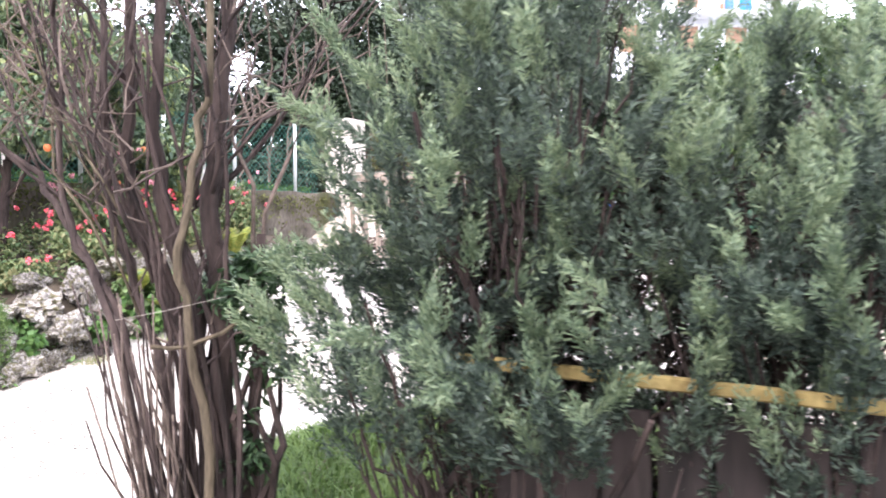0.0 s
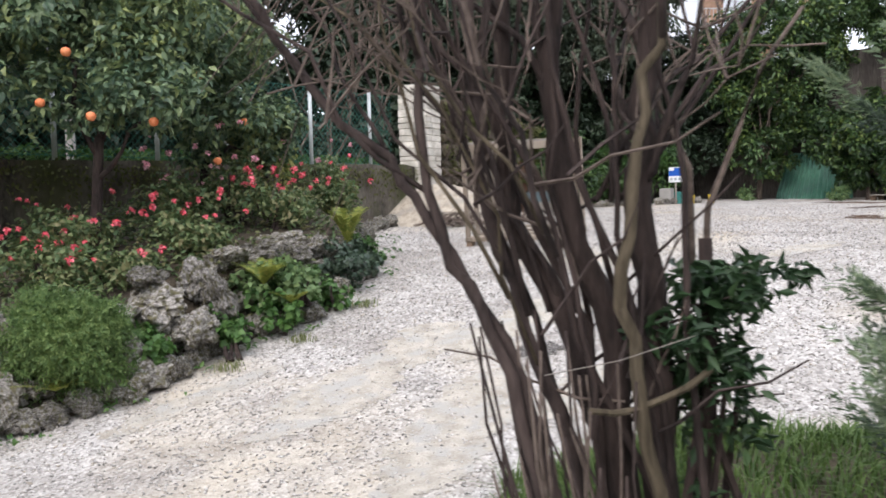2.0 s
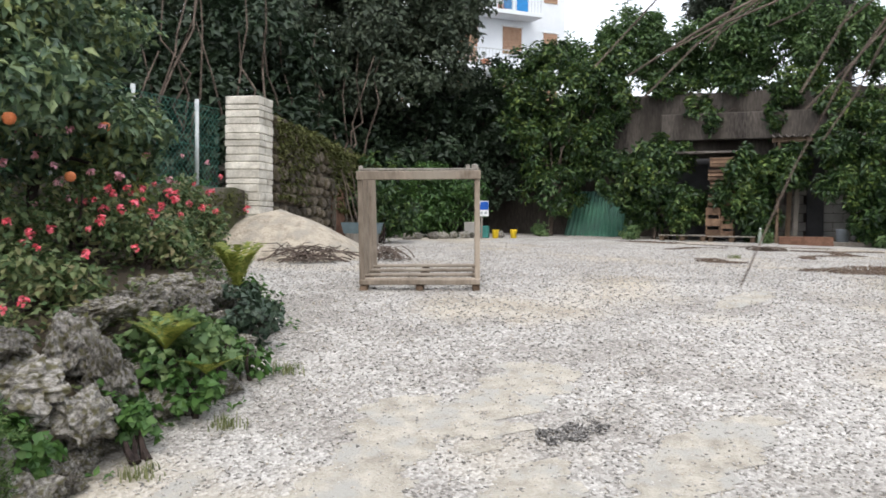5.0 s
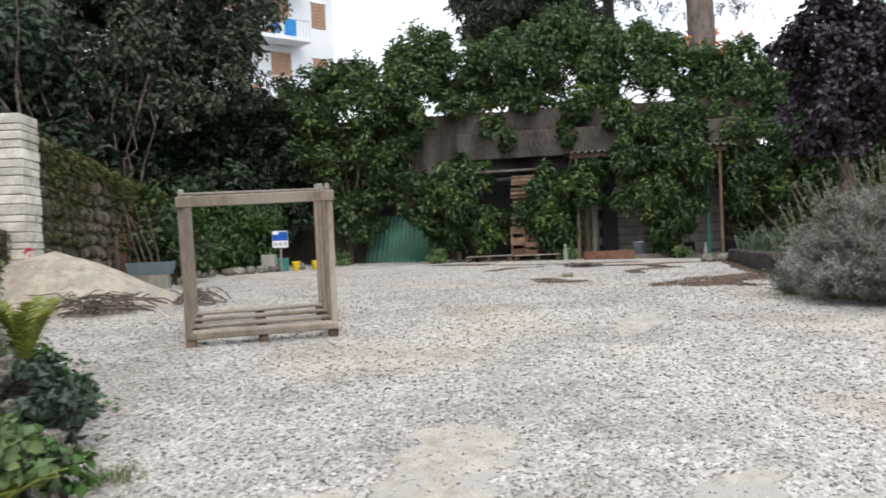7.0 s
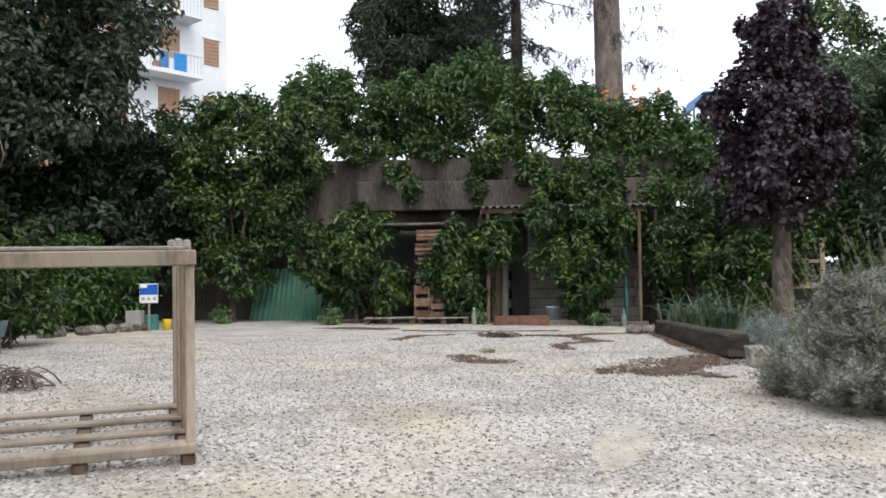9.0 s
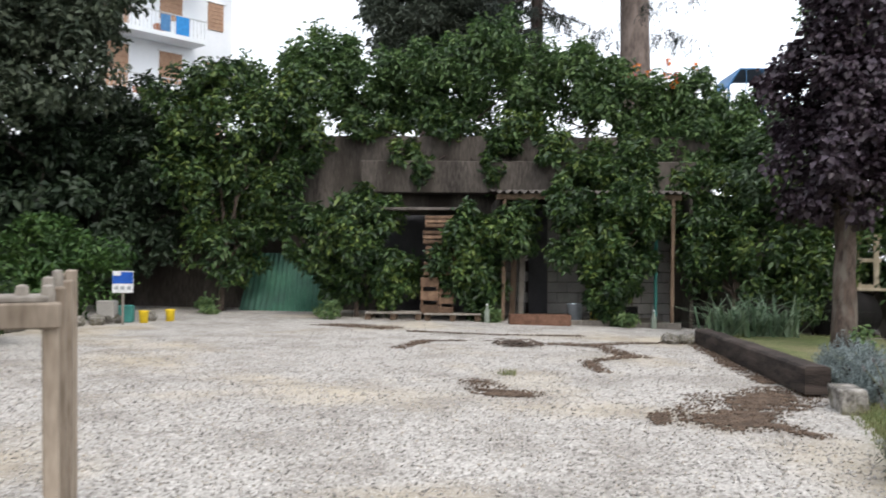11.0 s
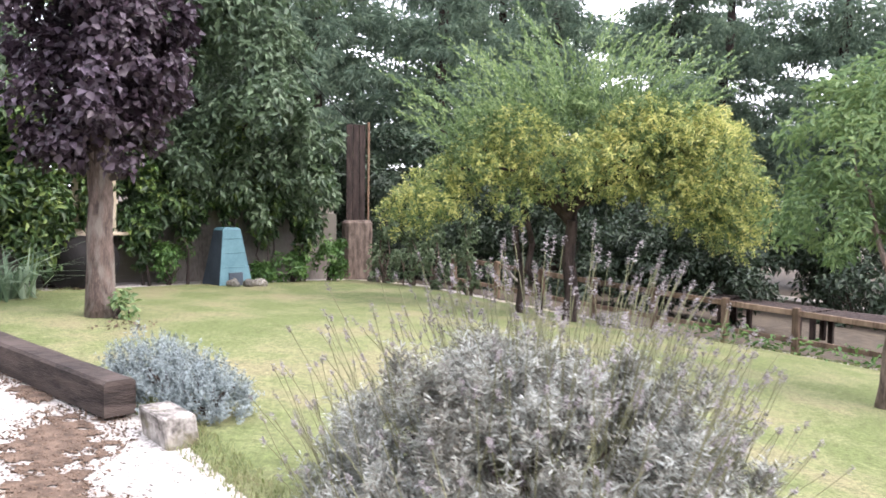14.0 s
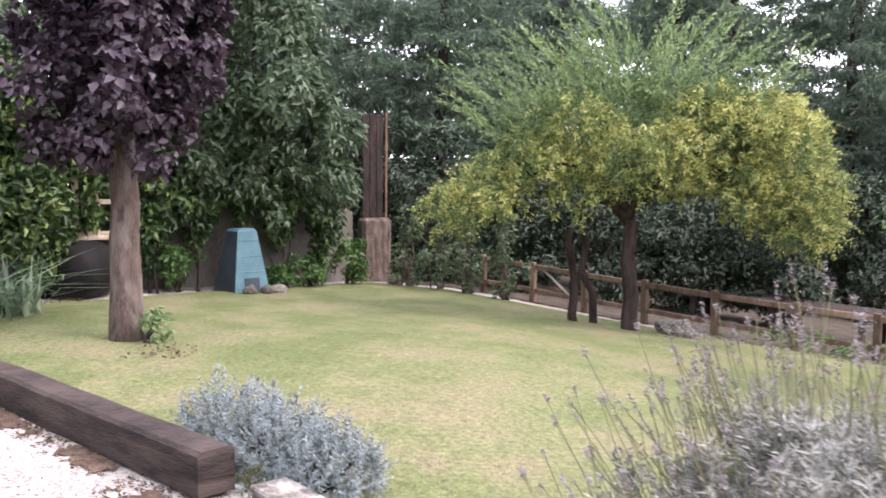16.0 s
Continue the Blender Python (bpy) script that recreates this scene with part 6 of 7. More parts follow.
def lavender(x, y, r, tall, n, spikes, seed, lean, label, reach=(0.2, 0.42), spike=(0.04, 0.07)):
    z = gz(x, y) + 0.02
    e, _, _ = mound("lavender", label, (x, y, z), r, tall, n, 28, 0.06, 0.0075, LAVENDER, seed, "lavender bushes", "lavender", 0.5, 0.15, tufts=n // 11)
    rm = np.random.default_rng(seed + 1)
    d = unit(np.column_stack([rm.normal(0, 1, spikes), rm.normal(0, 1, spikes), np.abs(rm.normal(0.45, 0.6, spikes))]))
    s_ = d * np.array([r, r, tall]) * 0.9
    e_ = s_ + unit(d * np.array([0.5, 0.5, 0.3]) + np.array([lean[0], lean[1], 0.85]) + rm.normal(0, 0.16, (spikes, 3))) * rm.uniform(*reach, (spikes, 1))
    stems, st, en = [], [], []
    for a, b in zip(s_, e_):
        m_ = a + (b - a) * 0.5 + np.array([0, 0, 0.02])
        stems.append(tube([a, m_, b], 0.0022, 3))
        st.append(b - (b - a) * 0.02), en.append(b + unit(b - a) * rm.uniform(*spike))
    tagged(part("stalks", join(stems), LAVSTEM, e), kind="stuff")
    tagged(part("flower_spikes", shoots(st, en, 36, 0.01 + 0.07 * spike[1], 0.006 + 0.025 * spike[1], seed, 0.7), LAVSPIKE, e, "faded grey flower spikes"), kind="stuff")


lavender(4.45, 7.8, 1.0, 0.82, 4300, 300, 201, (-0.05, 0.0), "large grey-green lavender bush with faded flower spikes", (0.3, 0.66), (0.015, 0.035))
lavender(4.8, 7.65, 0.66, 0.8, 900, 300, 203, (0.0, 0.0), "lavender bush behind with tall grey flower spikes", (0.36, 0.66), (0.05, 0.1))
for k, (x, y, r_) in enumerate(((6.5, 9.98, 0.33), (6.2, 9.68, 0.27), (6.85, 10.28, 0.33))):
    mound("santolina", "silver-blue santolina tuft behind the timber beam", (x, y, gz(x, y) + 0.03), r_, r_ * 1.15, 420, 26, 0.03, 0.008, SANTOLINA, 210 + k, "santolina tufts", "plant", 0.4, 0.1)
ri = np.random.default_rng(220)
for k, (x, y) in enumerate(((10.7, 13.9), (11.3, 13.85), (11.8, 13.75))):
    e = thing("iris_clump", "clump of long arching grey-green iris leaves", "plant", "iris clumps", at=(x, y, gz(x, y) + 0.02))
    q = ri.normal(0, 0.14, (110, 2))
    part("leaves", blades(np.column_stack([q, np.zeros(110)]), 0.6, 0.04, 221 + k, 1.1, 1.0), IRIS, e)
tuft = thing("leaf_litter", "small brown dead leaves on the lawn", "leaf litter", kind="stuff")
lx, ly = scatter(60, (9.2, 10.0, 11.1, 11.7), None, 8)
part("leaf", leaves_at(np.column_stack([lx, ly, ground(lx, ly) + 0.045]), np.tile([0, 0, 1.0], (len(lx), 1)), 0.05, 0.6, ri), CHIPS, tuft)

# ==== along the lawn wall: barrel, bin, posts ====
brl = thing("covered_barrel", "large barrel lying under black tarpaulin", "barrel", at=(14.1, 13.74, gz(14.1, 13.74) + 0.4), turn=-15)
part("cover", moved(lathe([(0.05, -0.45), (0.36, -0.43), (0.41, -0.2), (0.42, 0.1), (0.38, 0.42), (0.05, 0.45)], 22), pose(0, 0, 0, 0, 90, 0)), BLACK, brl, smooth=True)
part("chock", box(0, 0, -0.36, 0.7, 0.3, 0.07), OLDWOOD, brl, "dark timber under the barrel")
lad = thing("slatted_pallet", "pale wooden slatted pallet standing on end", "pallet", at=(14.32, 13.62, gz(14.32, 13.62) + 0.86), turn=-58)
for q in (-0.28, 0, 0.28):
    part("slat", box(q, 0, 0.45, 0.09, 0.025, 0.95), PALEBOARD, lad)
for q in (0.03, 0.48, 0.88):
    part("rail", box(0, 0.03, q, 0.72, 0.04, 0.07), PALEBOARD, lad)
part("shelf", box(0, 0, -0.02, 0.95, 0.3, 0.05), PALEBOARD, lad)
hive = thing("compost_bin", "tapered blue-green plastic compost bin", "compost bin", at=(15.35, 11.8, gz(15.35, 11.8)), turn=-48)
hive.scale = (0.86, 0.86, 0.95)
v = [(-0.36, -0.36, 0), (0.36, -0.36, 0), (0.36, 0.36, 0), (-0.36, 0.36, 0), (-0.19, -0.19, 1.0), (0.19, -0.19, 1.0), (0.19, 0.19, 1.0), (-0.19, 0.19, 1.0), (-0.15, -0.15, 1.04), (0.15, -0.15, 1.04), (0.15, 0.15, 1.04), (-0.15, 0.15, 1.04)]
fs_ = [(0, 3, 2, 1), (0, 1, 5, 4), (1, 2, 6, 5), (2, 3, 7, 6), (3, 0, 4, 7), (4, 5, 9, 8), (5, 6, 10, 9), (6, 7, 11, 10), (7, 4, 8, 11), (8, 9, 10, 11)]
part("body", (v, fs_), BLUEBIN, hive)
for k in range(4):
    zz = 0.1 + 0.25 * k
    w = 0.36 - 0.17 * zz
    part("rib", box(0.01, 0, zz, w * 2 - 0.02, w * 2 + 0.012, 0.018), BLUEBIN, hive)
part("hatch", box(0, -0.352, 0.14, 0.3, 0.02, 0.24, 0, 0.006, -9.6), DARKBIN, hive, "dark lower hatch")
# thin dark sheet that paints shade on the bin's left face
part("side_shade", ([(-0.364, -0.35, 0.01), (-0.364, 0.35, 0.01), (-0.196, 0.18, 0.99), (-0.196, -0.18, 0.99)], [(0, 3, 2, 1)]), DARKBIN, hive, "bin's shaded side, painted dark")
for k, (x, y) in enumerate(((15.0, 11.35), (15.15, 11.2), (14.9, 11.6), (17.3, 9.5), (17.0, 9.45))):
    o = mesh_object("loose_stone", stone_meshes[k], ROCK)
    o.matrix_basis = pose(x, y, gz(x, y) + 0.07, 0, 0, 70 * k) @ Matrix.Diagonal((0.13, 0.11, 0.1, 1))
    tagged(o, "loose pale stone at the edge of the lawn", "stone", "stones by the lawn")
pil = thing("old_gate_post", "old mottled gate pillar with rusty boards above", "pillar", at=(17.85, 9.85, gz(17.85, 9.85) - 0.02), turn=-70)
part("pillar", box(0, 0, 0.58, 0.54, 0.4, 1.2, 0, 0.05), GREYBARK, pil)
for q in (-0.16, -0.03, 0.1):
    part("board", box(q, 0.02, 2.1, 0.12, 0.03, 1.9, 0, 0.004), DARKBARK, pil, "dark brown board")
part("edge_strip", box(0.22, 0, 2.05, 0.04, 0.05, 2.1, 0, 0.004), CRATEWOOD, pil, "pale reddish strip")
for q, h_ in ((-0.55, 1.65), (-0.75, 1.55), (-0.93, 1.6)):
    part("plank", box(q, 0.05, h_ / 2, 0.17, 0.035, h_, rg.uniform(-3, 3)), GREYWOOD, pil, "grey weathered plank")
cab = thing("cable", "thin black cable slanting from the gate post", "cable")
part("wire", tube([(17.9, 9.9, 3.9), (17.2, 10.6, 4.6), (16.6, 11.2, 5.4)], 0.008, 5), CABLE, cab)

# post and rail fence below the lawn
FP = [(16.6, 7.95), (15.9, 7.2), (15.2, 6.5), (14.5, 5.75), (13.8, 4.95), (13.1, 4.1), (12.55, 3.3), (11.7, 2.35), (10.8, 1.5), (9.8, 0.8)]
rail = thing("rail_fence", "low weathered post and rail fence below the lawn", "fence")
for k, (x, y) in enumerate(FP):
    part("post", box(x, y, gz(x, y) + 0.28, 0.09, 0.09, 0.75, 40 + rg.uniform(-4, 4), 0.01), OLDWOOD, rail)
for (x0, y0), (x1, y1) in zip(FP, FP[1:]):
    an = math.degrees(math.atan2(y1 - y0, x1 - x0))
    ln_ = math.hypot(x1 - x0, y1 - y0)
    sl = math.degrees(math.atan2(gz(x1, y1) - gz(x0, y0), ln_))
    for q, sz_ in ((0.58, 0.08), (0.2, 0.07)):
        part("rail", box((x0 + x1) / 2, (y0 + y1) / 2, (gz(x0, y0) + gz(x1, y1)) / 2 + q, ln_ - 0.03, 0.04, sz_, an, 0.006, 0, -sl), OLDWOOD, rail)
br_ = tube([(15.75, 7.05, gz(15.75, 7.05) + 0.55), (15.3, 6.6, gz(15.3, 6.6) + 0.12)], 0.022, 5)
part("brace", br_, GREYWOOD, rail)
for k, (x, y, su_, sd, sz_, mat_) in enumerate(((15.2, 2.6, 1.6, 0.9, 0.3, DARKBARK), (14.2, 1.6, 1.4, 0.9, 0.35, DARKBARK), (16.4, 3.6, 1.5, 0.9, 0.25, DARKBARK), (13.4, 0.9, 0.9, 0.7, 0.4, OLDWOOD))):
    tb = thing("garden_table", "dark brown wooden table on the lower terrace", "table", "tables on the lower terrace", at=(x, y, gz(x, y)), turn=35 + 8 * k)
    for q in np.linspace(-sd / 2 + 0.08, sd / 2 - 0.08, 5):
        part("board", box(0, q, sz_ + 0.2, su_, sd / 5 - 0.02, 0.04), mat_, tb)
    for a in (-1, 1):
        for b in (-1, 1):
            part("leg", box(a * (su_ / 2 - 0.1), b * (sd / 2 - 0.1), (sz_ + 0.18) / 2, 0.08, 0.08, sz_ + 0.18), mat_, tb)
o = mesh_object("pale_boulder", stone_meshes[2], ROCK)
o.matrix_basis = pose(13.2, 5.7, gz(13.2, 5.7) + 0.1, 0, 0, 30) @ Matrix.Diagonal((0.34, 0.2, 0.17, 1))
tagged(o, "pale boulder at the foot of the weeping tree", "stone")
gcx, gcy = scatter(2600, (10, 15, 1.5, 6), None, 15, lambda x, y: (from_line(x, y, FP) < 0.45) & (x < 13.4))
tagged(mesh_object("ground_cover", leaves_at(np.column_stack([gcx, gcy, ground(gcx, gcy) + np.random.default_rng(3).uniform(0.02, 0.25, len(gcx))]), np.tile([0, 0, 1.0], (len(gcx), 1)), 0.12, 0.4, ri, 0.1), HERB), "green ground cover along the rail fence", "ground cover", kind="stuff")

# ==== brown mulch spilled on the gravel ====
STREAKS = [([(5.4, 14.95), (6.2, 15.45), (6.6, 15.25)], 0.08), ([(6.83, 14.43), (7.4, 14.3), (7.66, 13.9), (7.15, 12.85)], 0.12), ([(7.15, 12.9), (6.33, 12.86), (5.8, 12.2)], 0.07),
           ([(7.66, 13.95), (8.3, 13.9), (9.1, 13.45)], 0.09), ([(6.45, 18.2), (6.9, 17.3)], 0.2), ([(4.35, 12.4), (4.05, 11.9), (4.2, 11.7)], 0.13), ([(6.1, 10.45), (5.4, 10.45), (5.0, 10.3), (4.5, 10.1)], 0.27),
           ([(5.6, 10.1), (4.75, 10.0), (4.6, 9.5)], 0.1), ([(6.6, 10.95), (7.6, 11.95), (8.9, 13.2)], 0.09), ([(8.5, 14.9), (7.6, 15.6), (6.9, 16.6)], 0.07), ([(4.4, 10.5), (4.1, 10.3)], 0.06)]


def mulch_depth(x, y):
    """How far inside the spilled mulch a place lies; above nought is inside."""
    m_ = np.full(np.shape(x), -9.0)
    wob = 0.45 * np.sin(x * 5.3 + y * 2.1) + 0.4 * np.sin(y * 9.1 - x * 4.3) + 0.35 * np.sin(x * 21 + y * 17) + 0.25 * np.sin(x * 37 - y * 43)
    for line, w_ in STREAKS:
        m_ = np.maximum(m_, 1 - (from_line(x, y, line) / w_) ** 2 + wob)
    return m_


tagged(mesh_object("mulch", sheet(np.arange(3.4, 9.2, 0.04), np.arange(9.2, 18.2, 0.04), lambda x, y: ground(x, y) + 0.005 + 0.006 * np.clip(mulch_depth(x, y), 0, 1), lambda x, y: (mulch_depth(x, y) > 0.55) & ~inside(x, y, LAWN)), MULCH), "brown bark mulch spilled over the gravel", "mulch", kind="structure")
cx_, cy_ = scatter(60000, (3.4, 9.2, 9.2, 18.2), None, 31, lambda x, y: (mulch_depth(x, y) > np.random.default_rng(33).exponential(0.6, len(x)) - 1.6) & ~inside(x, y, LAWN))
tagged(mesh_object("mulch_chips", pebbles(np.column_stack([cx_, cy_, ground(cx_, cy_) + 0.01]), 0.0115, 32), CHIPS), "loose brown bark chips", "mulch", kind="stuff")

# ==== rock edging and the planted bed ====
rr_ = np.random.default_rng(301)
rock_meshes = []
for k in range(12):
    sh = boulder((1.12, 1.12, 1.12), 300 + k, 4 if k < 8 else 3, 0.55, 0.13)
    me = bpy.data.meshes.new("rock")
    me.from_pydata([tuple(q) for q in sh[0]], [], sh[1])
    me.materials.append(ROCK)
    rock_meshes.append(me)
E_ = np.array(EDGE)
seg = np.linalg.norm(np.diff(E_, axis=0), axis=1)
cum = np.concatenate([[0], np.cumsum(seg)])


def edge_at(s):
    return np.array([np.interp(s, cum, E_[:, 0]), np.interp(s, cum, E_[:, 1])])


kk = 0
s = 0.3
while s < cum[-1]:
    p = edge_at(s)
    t_ = unit(edge_at(min(s + 0.1, cum[-1])) - edge_at(max(s - 0.1, 0)))
    inw = np.array([-t_[1], t_[0]])
    size = rr_.uniform(0.05, 0.115) * (1.0 if p[1] < 9 else 0.7)
    tall = (3 if rr_.uniform() < 0.3 else 2) if 5.6 < p[1] < 8.8 else (2 if p[1] < 9.8 else 1)
    for lvl in range(tall):
        sc = size * rr_.uniform(0.8, 1.25) * (1 + 0.15 * lvl)
        q = p + inw * (0.06 + 0.2 * lvl + rr_.uniform(-0.05, 0.07)) + t_ * rr_.uniform(-0.06, 0.06)
        o = new("rock", rock_meshes[kk % 12])
        zz = gz(*q) + 0.05 + 0.16 * lvl + rr_.uniform(-0.02, 0.05)
        o.matrix_basis = pose(q[0], q[1], zz, rr_.uniform(-30, 30), rr_.uniform(-30, 30), rr_.uniform(0, 360)) @ Matrix.Diagonal((sc * 1.15, sc * 0.9, sc * 0.85, 1))
        tagged(o, "rough pitted grey tufa rock edging the flower bed", "rock", "rocks edging the bed")
        kk += 1
    s += size * 1.2
for x, y, z_, a, b, c_ in ((-3.1, 7.4, 1.05, 0.17, 0.16, 0.2), (-2.95, 7.7, 1.2, 0.24, 0.15, 0.1), (-2.75, 8.0, 1.2, 0.2, 0.16, 0.13), (-3.3, 7.0, 0.9, 0.28, 0.2, 0.17), (-3.35, 7.1, 1.1, 0.16, 0.14, 0.12), (-4.15, 6.35, 0.75, 0.24, 0.2, 0.22), (-2.9, 7.25, 0.92, 0.14, 0.16, 0.2), (-2.6, 8.3, 1.28, 0.22, 0.14, 0.1), (-2.45, 8.1, 1.2, 0.13, 0.12, 0.1), (-2.35, 8.35, 1.25, 0.14, 0.12, 0.1), (-3.0, 7.0, 0.75, 0.2, 0.16, 0.14), (-2.45, 8.9, 1.3, 0.16, 0.13, 0.1), (-3.55, 6.75, 0.85, 0.22, 0.16, 0.12)):
    o = new("rock", rock_meshes[kk % 8])
    o.matrix_basis = pose(x, y, z_, rr_.uniform(-15, 15), rr_.uniform(-15, 15), rr_.uniform(0, 360)) @ Matrix.Diagonal((a * 0.82, b * 0.82, c_ * 0.82, 1))
    tagged(o, "large pitted grey tufa rock in the flower bed", "rock", "rocks edging the bed")
    kk += 1

gxx, gyy = scatter(26000, (-6, -1.7, 5, 11), BED, 305, lambda x, y: (np.sin(x * 5 + y * 3) + np.sin(x * 2.1 - y * 6.3) > -0.5) & (from_line(x, y, EDGE) > 0.12))
gxx, gyy = gxx[:13000], gyy[:13000]
tagged(mesh_object("bed_greenery", leaves_at(np.column_stack([gxx, gyy, bed_top(gxx, gyy) + rr_.uniform(0.0, 0.3, len(gxx)) * rr_.uniform(0.3, 1, len(gxx))]), np.tile([0, -0.2, 1.0], (len(gxx), 1)), 0.06, 0.5, rr_, 0.1), ROSELEAF), "low mixed greenery covering the flower bed", "ground cover", kind="stuff")
wx_, wy_ = scatter(9000, (-6, -1.7, 4.6, 11), None, 306, lambda x, y: (from_line(x, y, EDGE) < 0.3) & (np.sin(x * 9 + y * 7) + np.sin(y * 13) > 0.55))
tagged(mesh_object("rock_weeds", leaves_at(np.column_stack([wx_, wy_, np.where(inside(wx_, wy_, BED), bed_top(wx_, wy_) + 0.1, ground(wx_, wy_) + 0.03)]), np.tile([0.3, -0.3, 0.8], (len(wx_), 1)), 0.05, 0.55, rr_, 0.1), HERB), "small green weeds between the edging rocks", "weeds", kind="stuff")

# creeping juniper spilling over the rocks
jn = thing("creeping_juniper", "bright green creeping juniper spilling over the rocks", "juniper", at=(-3.72, 6.56, bz(-3.72, 6.6)))
rj = np.random.default_rng(311)
n = 2300
dj = unit(rj.normal(0, 1, (n, 3)) + np.array([0.1, -0.25, 0.35]))
s_ = np.array([0, -0.02, -0.02]) + dj * np.array([0.38, 0.32, 0.27]) * rj.uniform(0.7, 1.0, (n, 1)) * (1 + 0.2 * np.sin(dj[:, :1] * 5 + dj[:, 2:] * 4))
e_ = s_ + dj * 0.1 + np.column_stack([rj.normal(0.03, 0.05, n), rj.normal(-0.05, 0.05, n), rj.normal(-0.05, 0.05, n)])
for k in range(4):
    part("spray", shoots(s_[k::4], e_[k::4], 26, 0.045, 0.008, 312 + k, 0.6), JUNIPER, jn)
for k in range(8):
    part("stem", tube(bent((0, 0, -0.02), s_[k * 7], 5, 0.1, 0.05, rj), np.linspace(0.014, 0.005, 5), 5), BARK, jn)


def fern(x, y, z, n, ln_, seed, up=0.8, label="yellow-green fern among the rocks"):
    rf = np.random.default_rng(seed)
    e = thing("fern", label, "fern", "ferns in the bed", at=(x, y, z))
    for k in range(n):
        a = k / n * 6.28 + rf.uniform(-0.3, 0.3)
        L_ = ln_ * rf.uniform(0.7, 1.1)
        d = np.array([math.cos(a), math.sin(a)])
        line = [np.array([*(d * L_ * t * (1 - up * 0.55)), L_ * up * (t - 0.45 * t * t)]) for t in np.linspace(0, 1, 8)]
        st, en = [], []
        v, f = [], []
        for i in range(1, 8):
            p, ax = line[i], unit(line[i] - line[i - 1])
            sd = unit(np.cross(ax, [0, 0, 1]))
            w = 0.17 * L_ * math.sin(math.pi * (0.12 + 0.82 * i / 8))
            for sg in (-1, 1):
                for sub in (0.0, 0.5):
                    q = p - (line[i] - line[i - 1]) * sub
                    o_ = len(v)
                    v += [q - ax * 0.012, q + sd * sg * w * 0.6 + ax * 0.02, q + sd * sg * w + ax * 0.03, q + ax * 0.014]
                    f += [(o_, o_ + 1, o_ + 2, o_ + 3)]
        part("frond", (v, f), FERN, e)


fern(-2.12, 8.85, 1.22, 22, 0.5, 321, 1.15)
fern(-2.62, 7.5, 1.0, 18, 0.4, 322, 0.8)
fern(-2.4, 7.45, 0.86, 12, 0.3, 323, 0.6)
fern(-3.65, 6.2, 0.5, 7, 0.28, 324, 0.4, "low green fern at the foot of the rocks")
for k, (x, y, z_, r_, m_, nm, lb_) in enumerate(((-2.62, 7.55, 0.98, 0.26, BRIGHTLEAF, "strawberry", "bright green leafy plant among the rocks"), (-3.25, 6.75, 0.72, 0.2, HERB, "geranium", "leafy green geranium spilling over the rocks"), (-2.5, 7.45, 0.85, 0.24, HERB, "geranium", "leafy green geranium spilling over the rocks"), (-2.2, 7.85, 0.9, 0.24, HERB, "geranium", "leafy green geranium spilling over the rocks"),
                                                  (-2.1, 8.3, 1.1, 0.3, IVY, "ivy", "dark ivy draped over the rocks"), (-1.98, 8.75, 1.12, 0.24, IVY, "ivy", "dark ivy draped over the rocks"),
                                                  (-2.75, 7.1, 0.75, 0.15, HERB, "geranium", "leafy green geranium spilling over the rocks"), (-2.35, 7.6, 1.05, 0.2, BRIGHTLEAF, "strawberry", "bright green leafy plant among the rocks"),
                                                  (-1.95, 9.2, 1.15, 0.2, HERB, "geranium", "leafy green geranium spilling over the rocks"))):
    bush(nm, lb_, (x, y, z_ - 0.2), [(x, y, z_ - 0.04, r_ * 0.8, r_ * 0.8, r_ * 0.6), (x - 0.12, y + 0.1, z_ + 0.04, r_ * 0.75, r_ * 0.75, r_ * 0.5)], 420, 0.06, m_, 0.85, 330 + k, 0.2, 16, cat="plant", group="plants among the rocks", stems=4)
for k, (x, y) in enumerate(((-2.75, 6.85), (-1.9, 7.9), (-2.3, 7.25), (4.9, 12.6))):
    e = thing("weed_tuft", "small green weed tuft on the gravel", "weed", "weeds on the gravel", at=(x, y, gz(x, y)))
    q = rj.normal(0, 0.05, (60, 2))
    tagged(part("grass", blades(np.column_stack([q, np.zeros(60)]), 0.07, 0.008, 340 + k, 0.7), BLADE, e), kind="stuff")


def rose(x, y, r_, tall, flowers, seed, petal=PETAL, pale=0):
    rs = np.random.default_rng(seed)
    z = bz(x, y)
    e = bush("rose_bush", "low rose bush with red-pink flowers" if petal is PETAL else "rose bush with pale pink flowers", (x, y, z), [(x, y, z + tall * 0.55, r_, r_, tall * 0.45), (x + r_ * 0.4, y - r_ * 0.3, z + tall * 0.45, r_ * 0.7, r_ * 0.7, tall * 0.4)], 900, 0.055, ROSELEAF, 0.6, seed, 0.2, 22, 0.36, 0.3, "rose bush", "rose bushes", 7)
    for k in range(int(flowers * 1.7)):
        q = np.array([rs.normal(0, r_ * 0.75), rs.normal(0, r_ * 0.75), tall * rs.uniform(0.75, 1.3)])
        fl = rs.uniform(0.6, 1.1)
        pp = q + unit(rs.normal(0, 1, (18, 3)) + np.array([0, 0, 0.3])) * 0.016 * fl
        part("flower", leaves_at(pp, unit(pp - q), 0.031 * fl, 0.9, rs, 0, 0.4), petal, e)
    return e


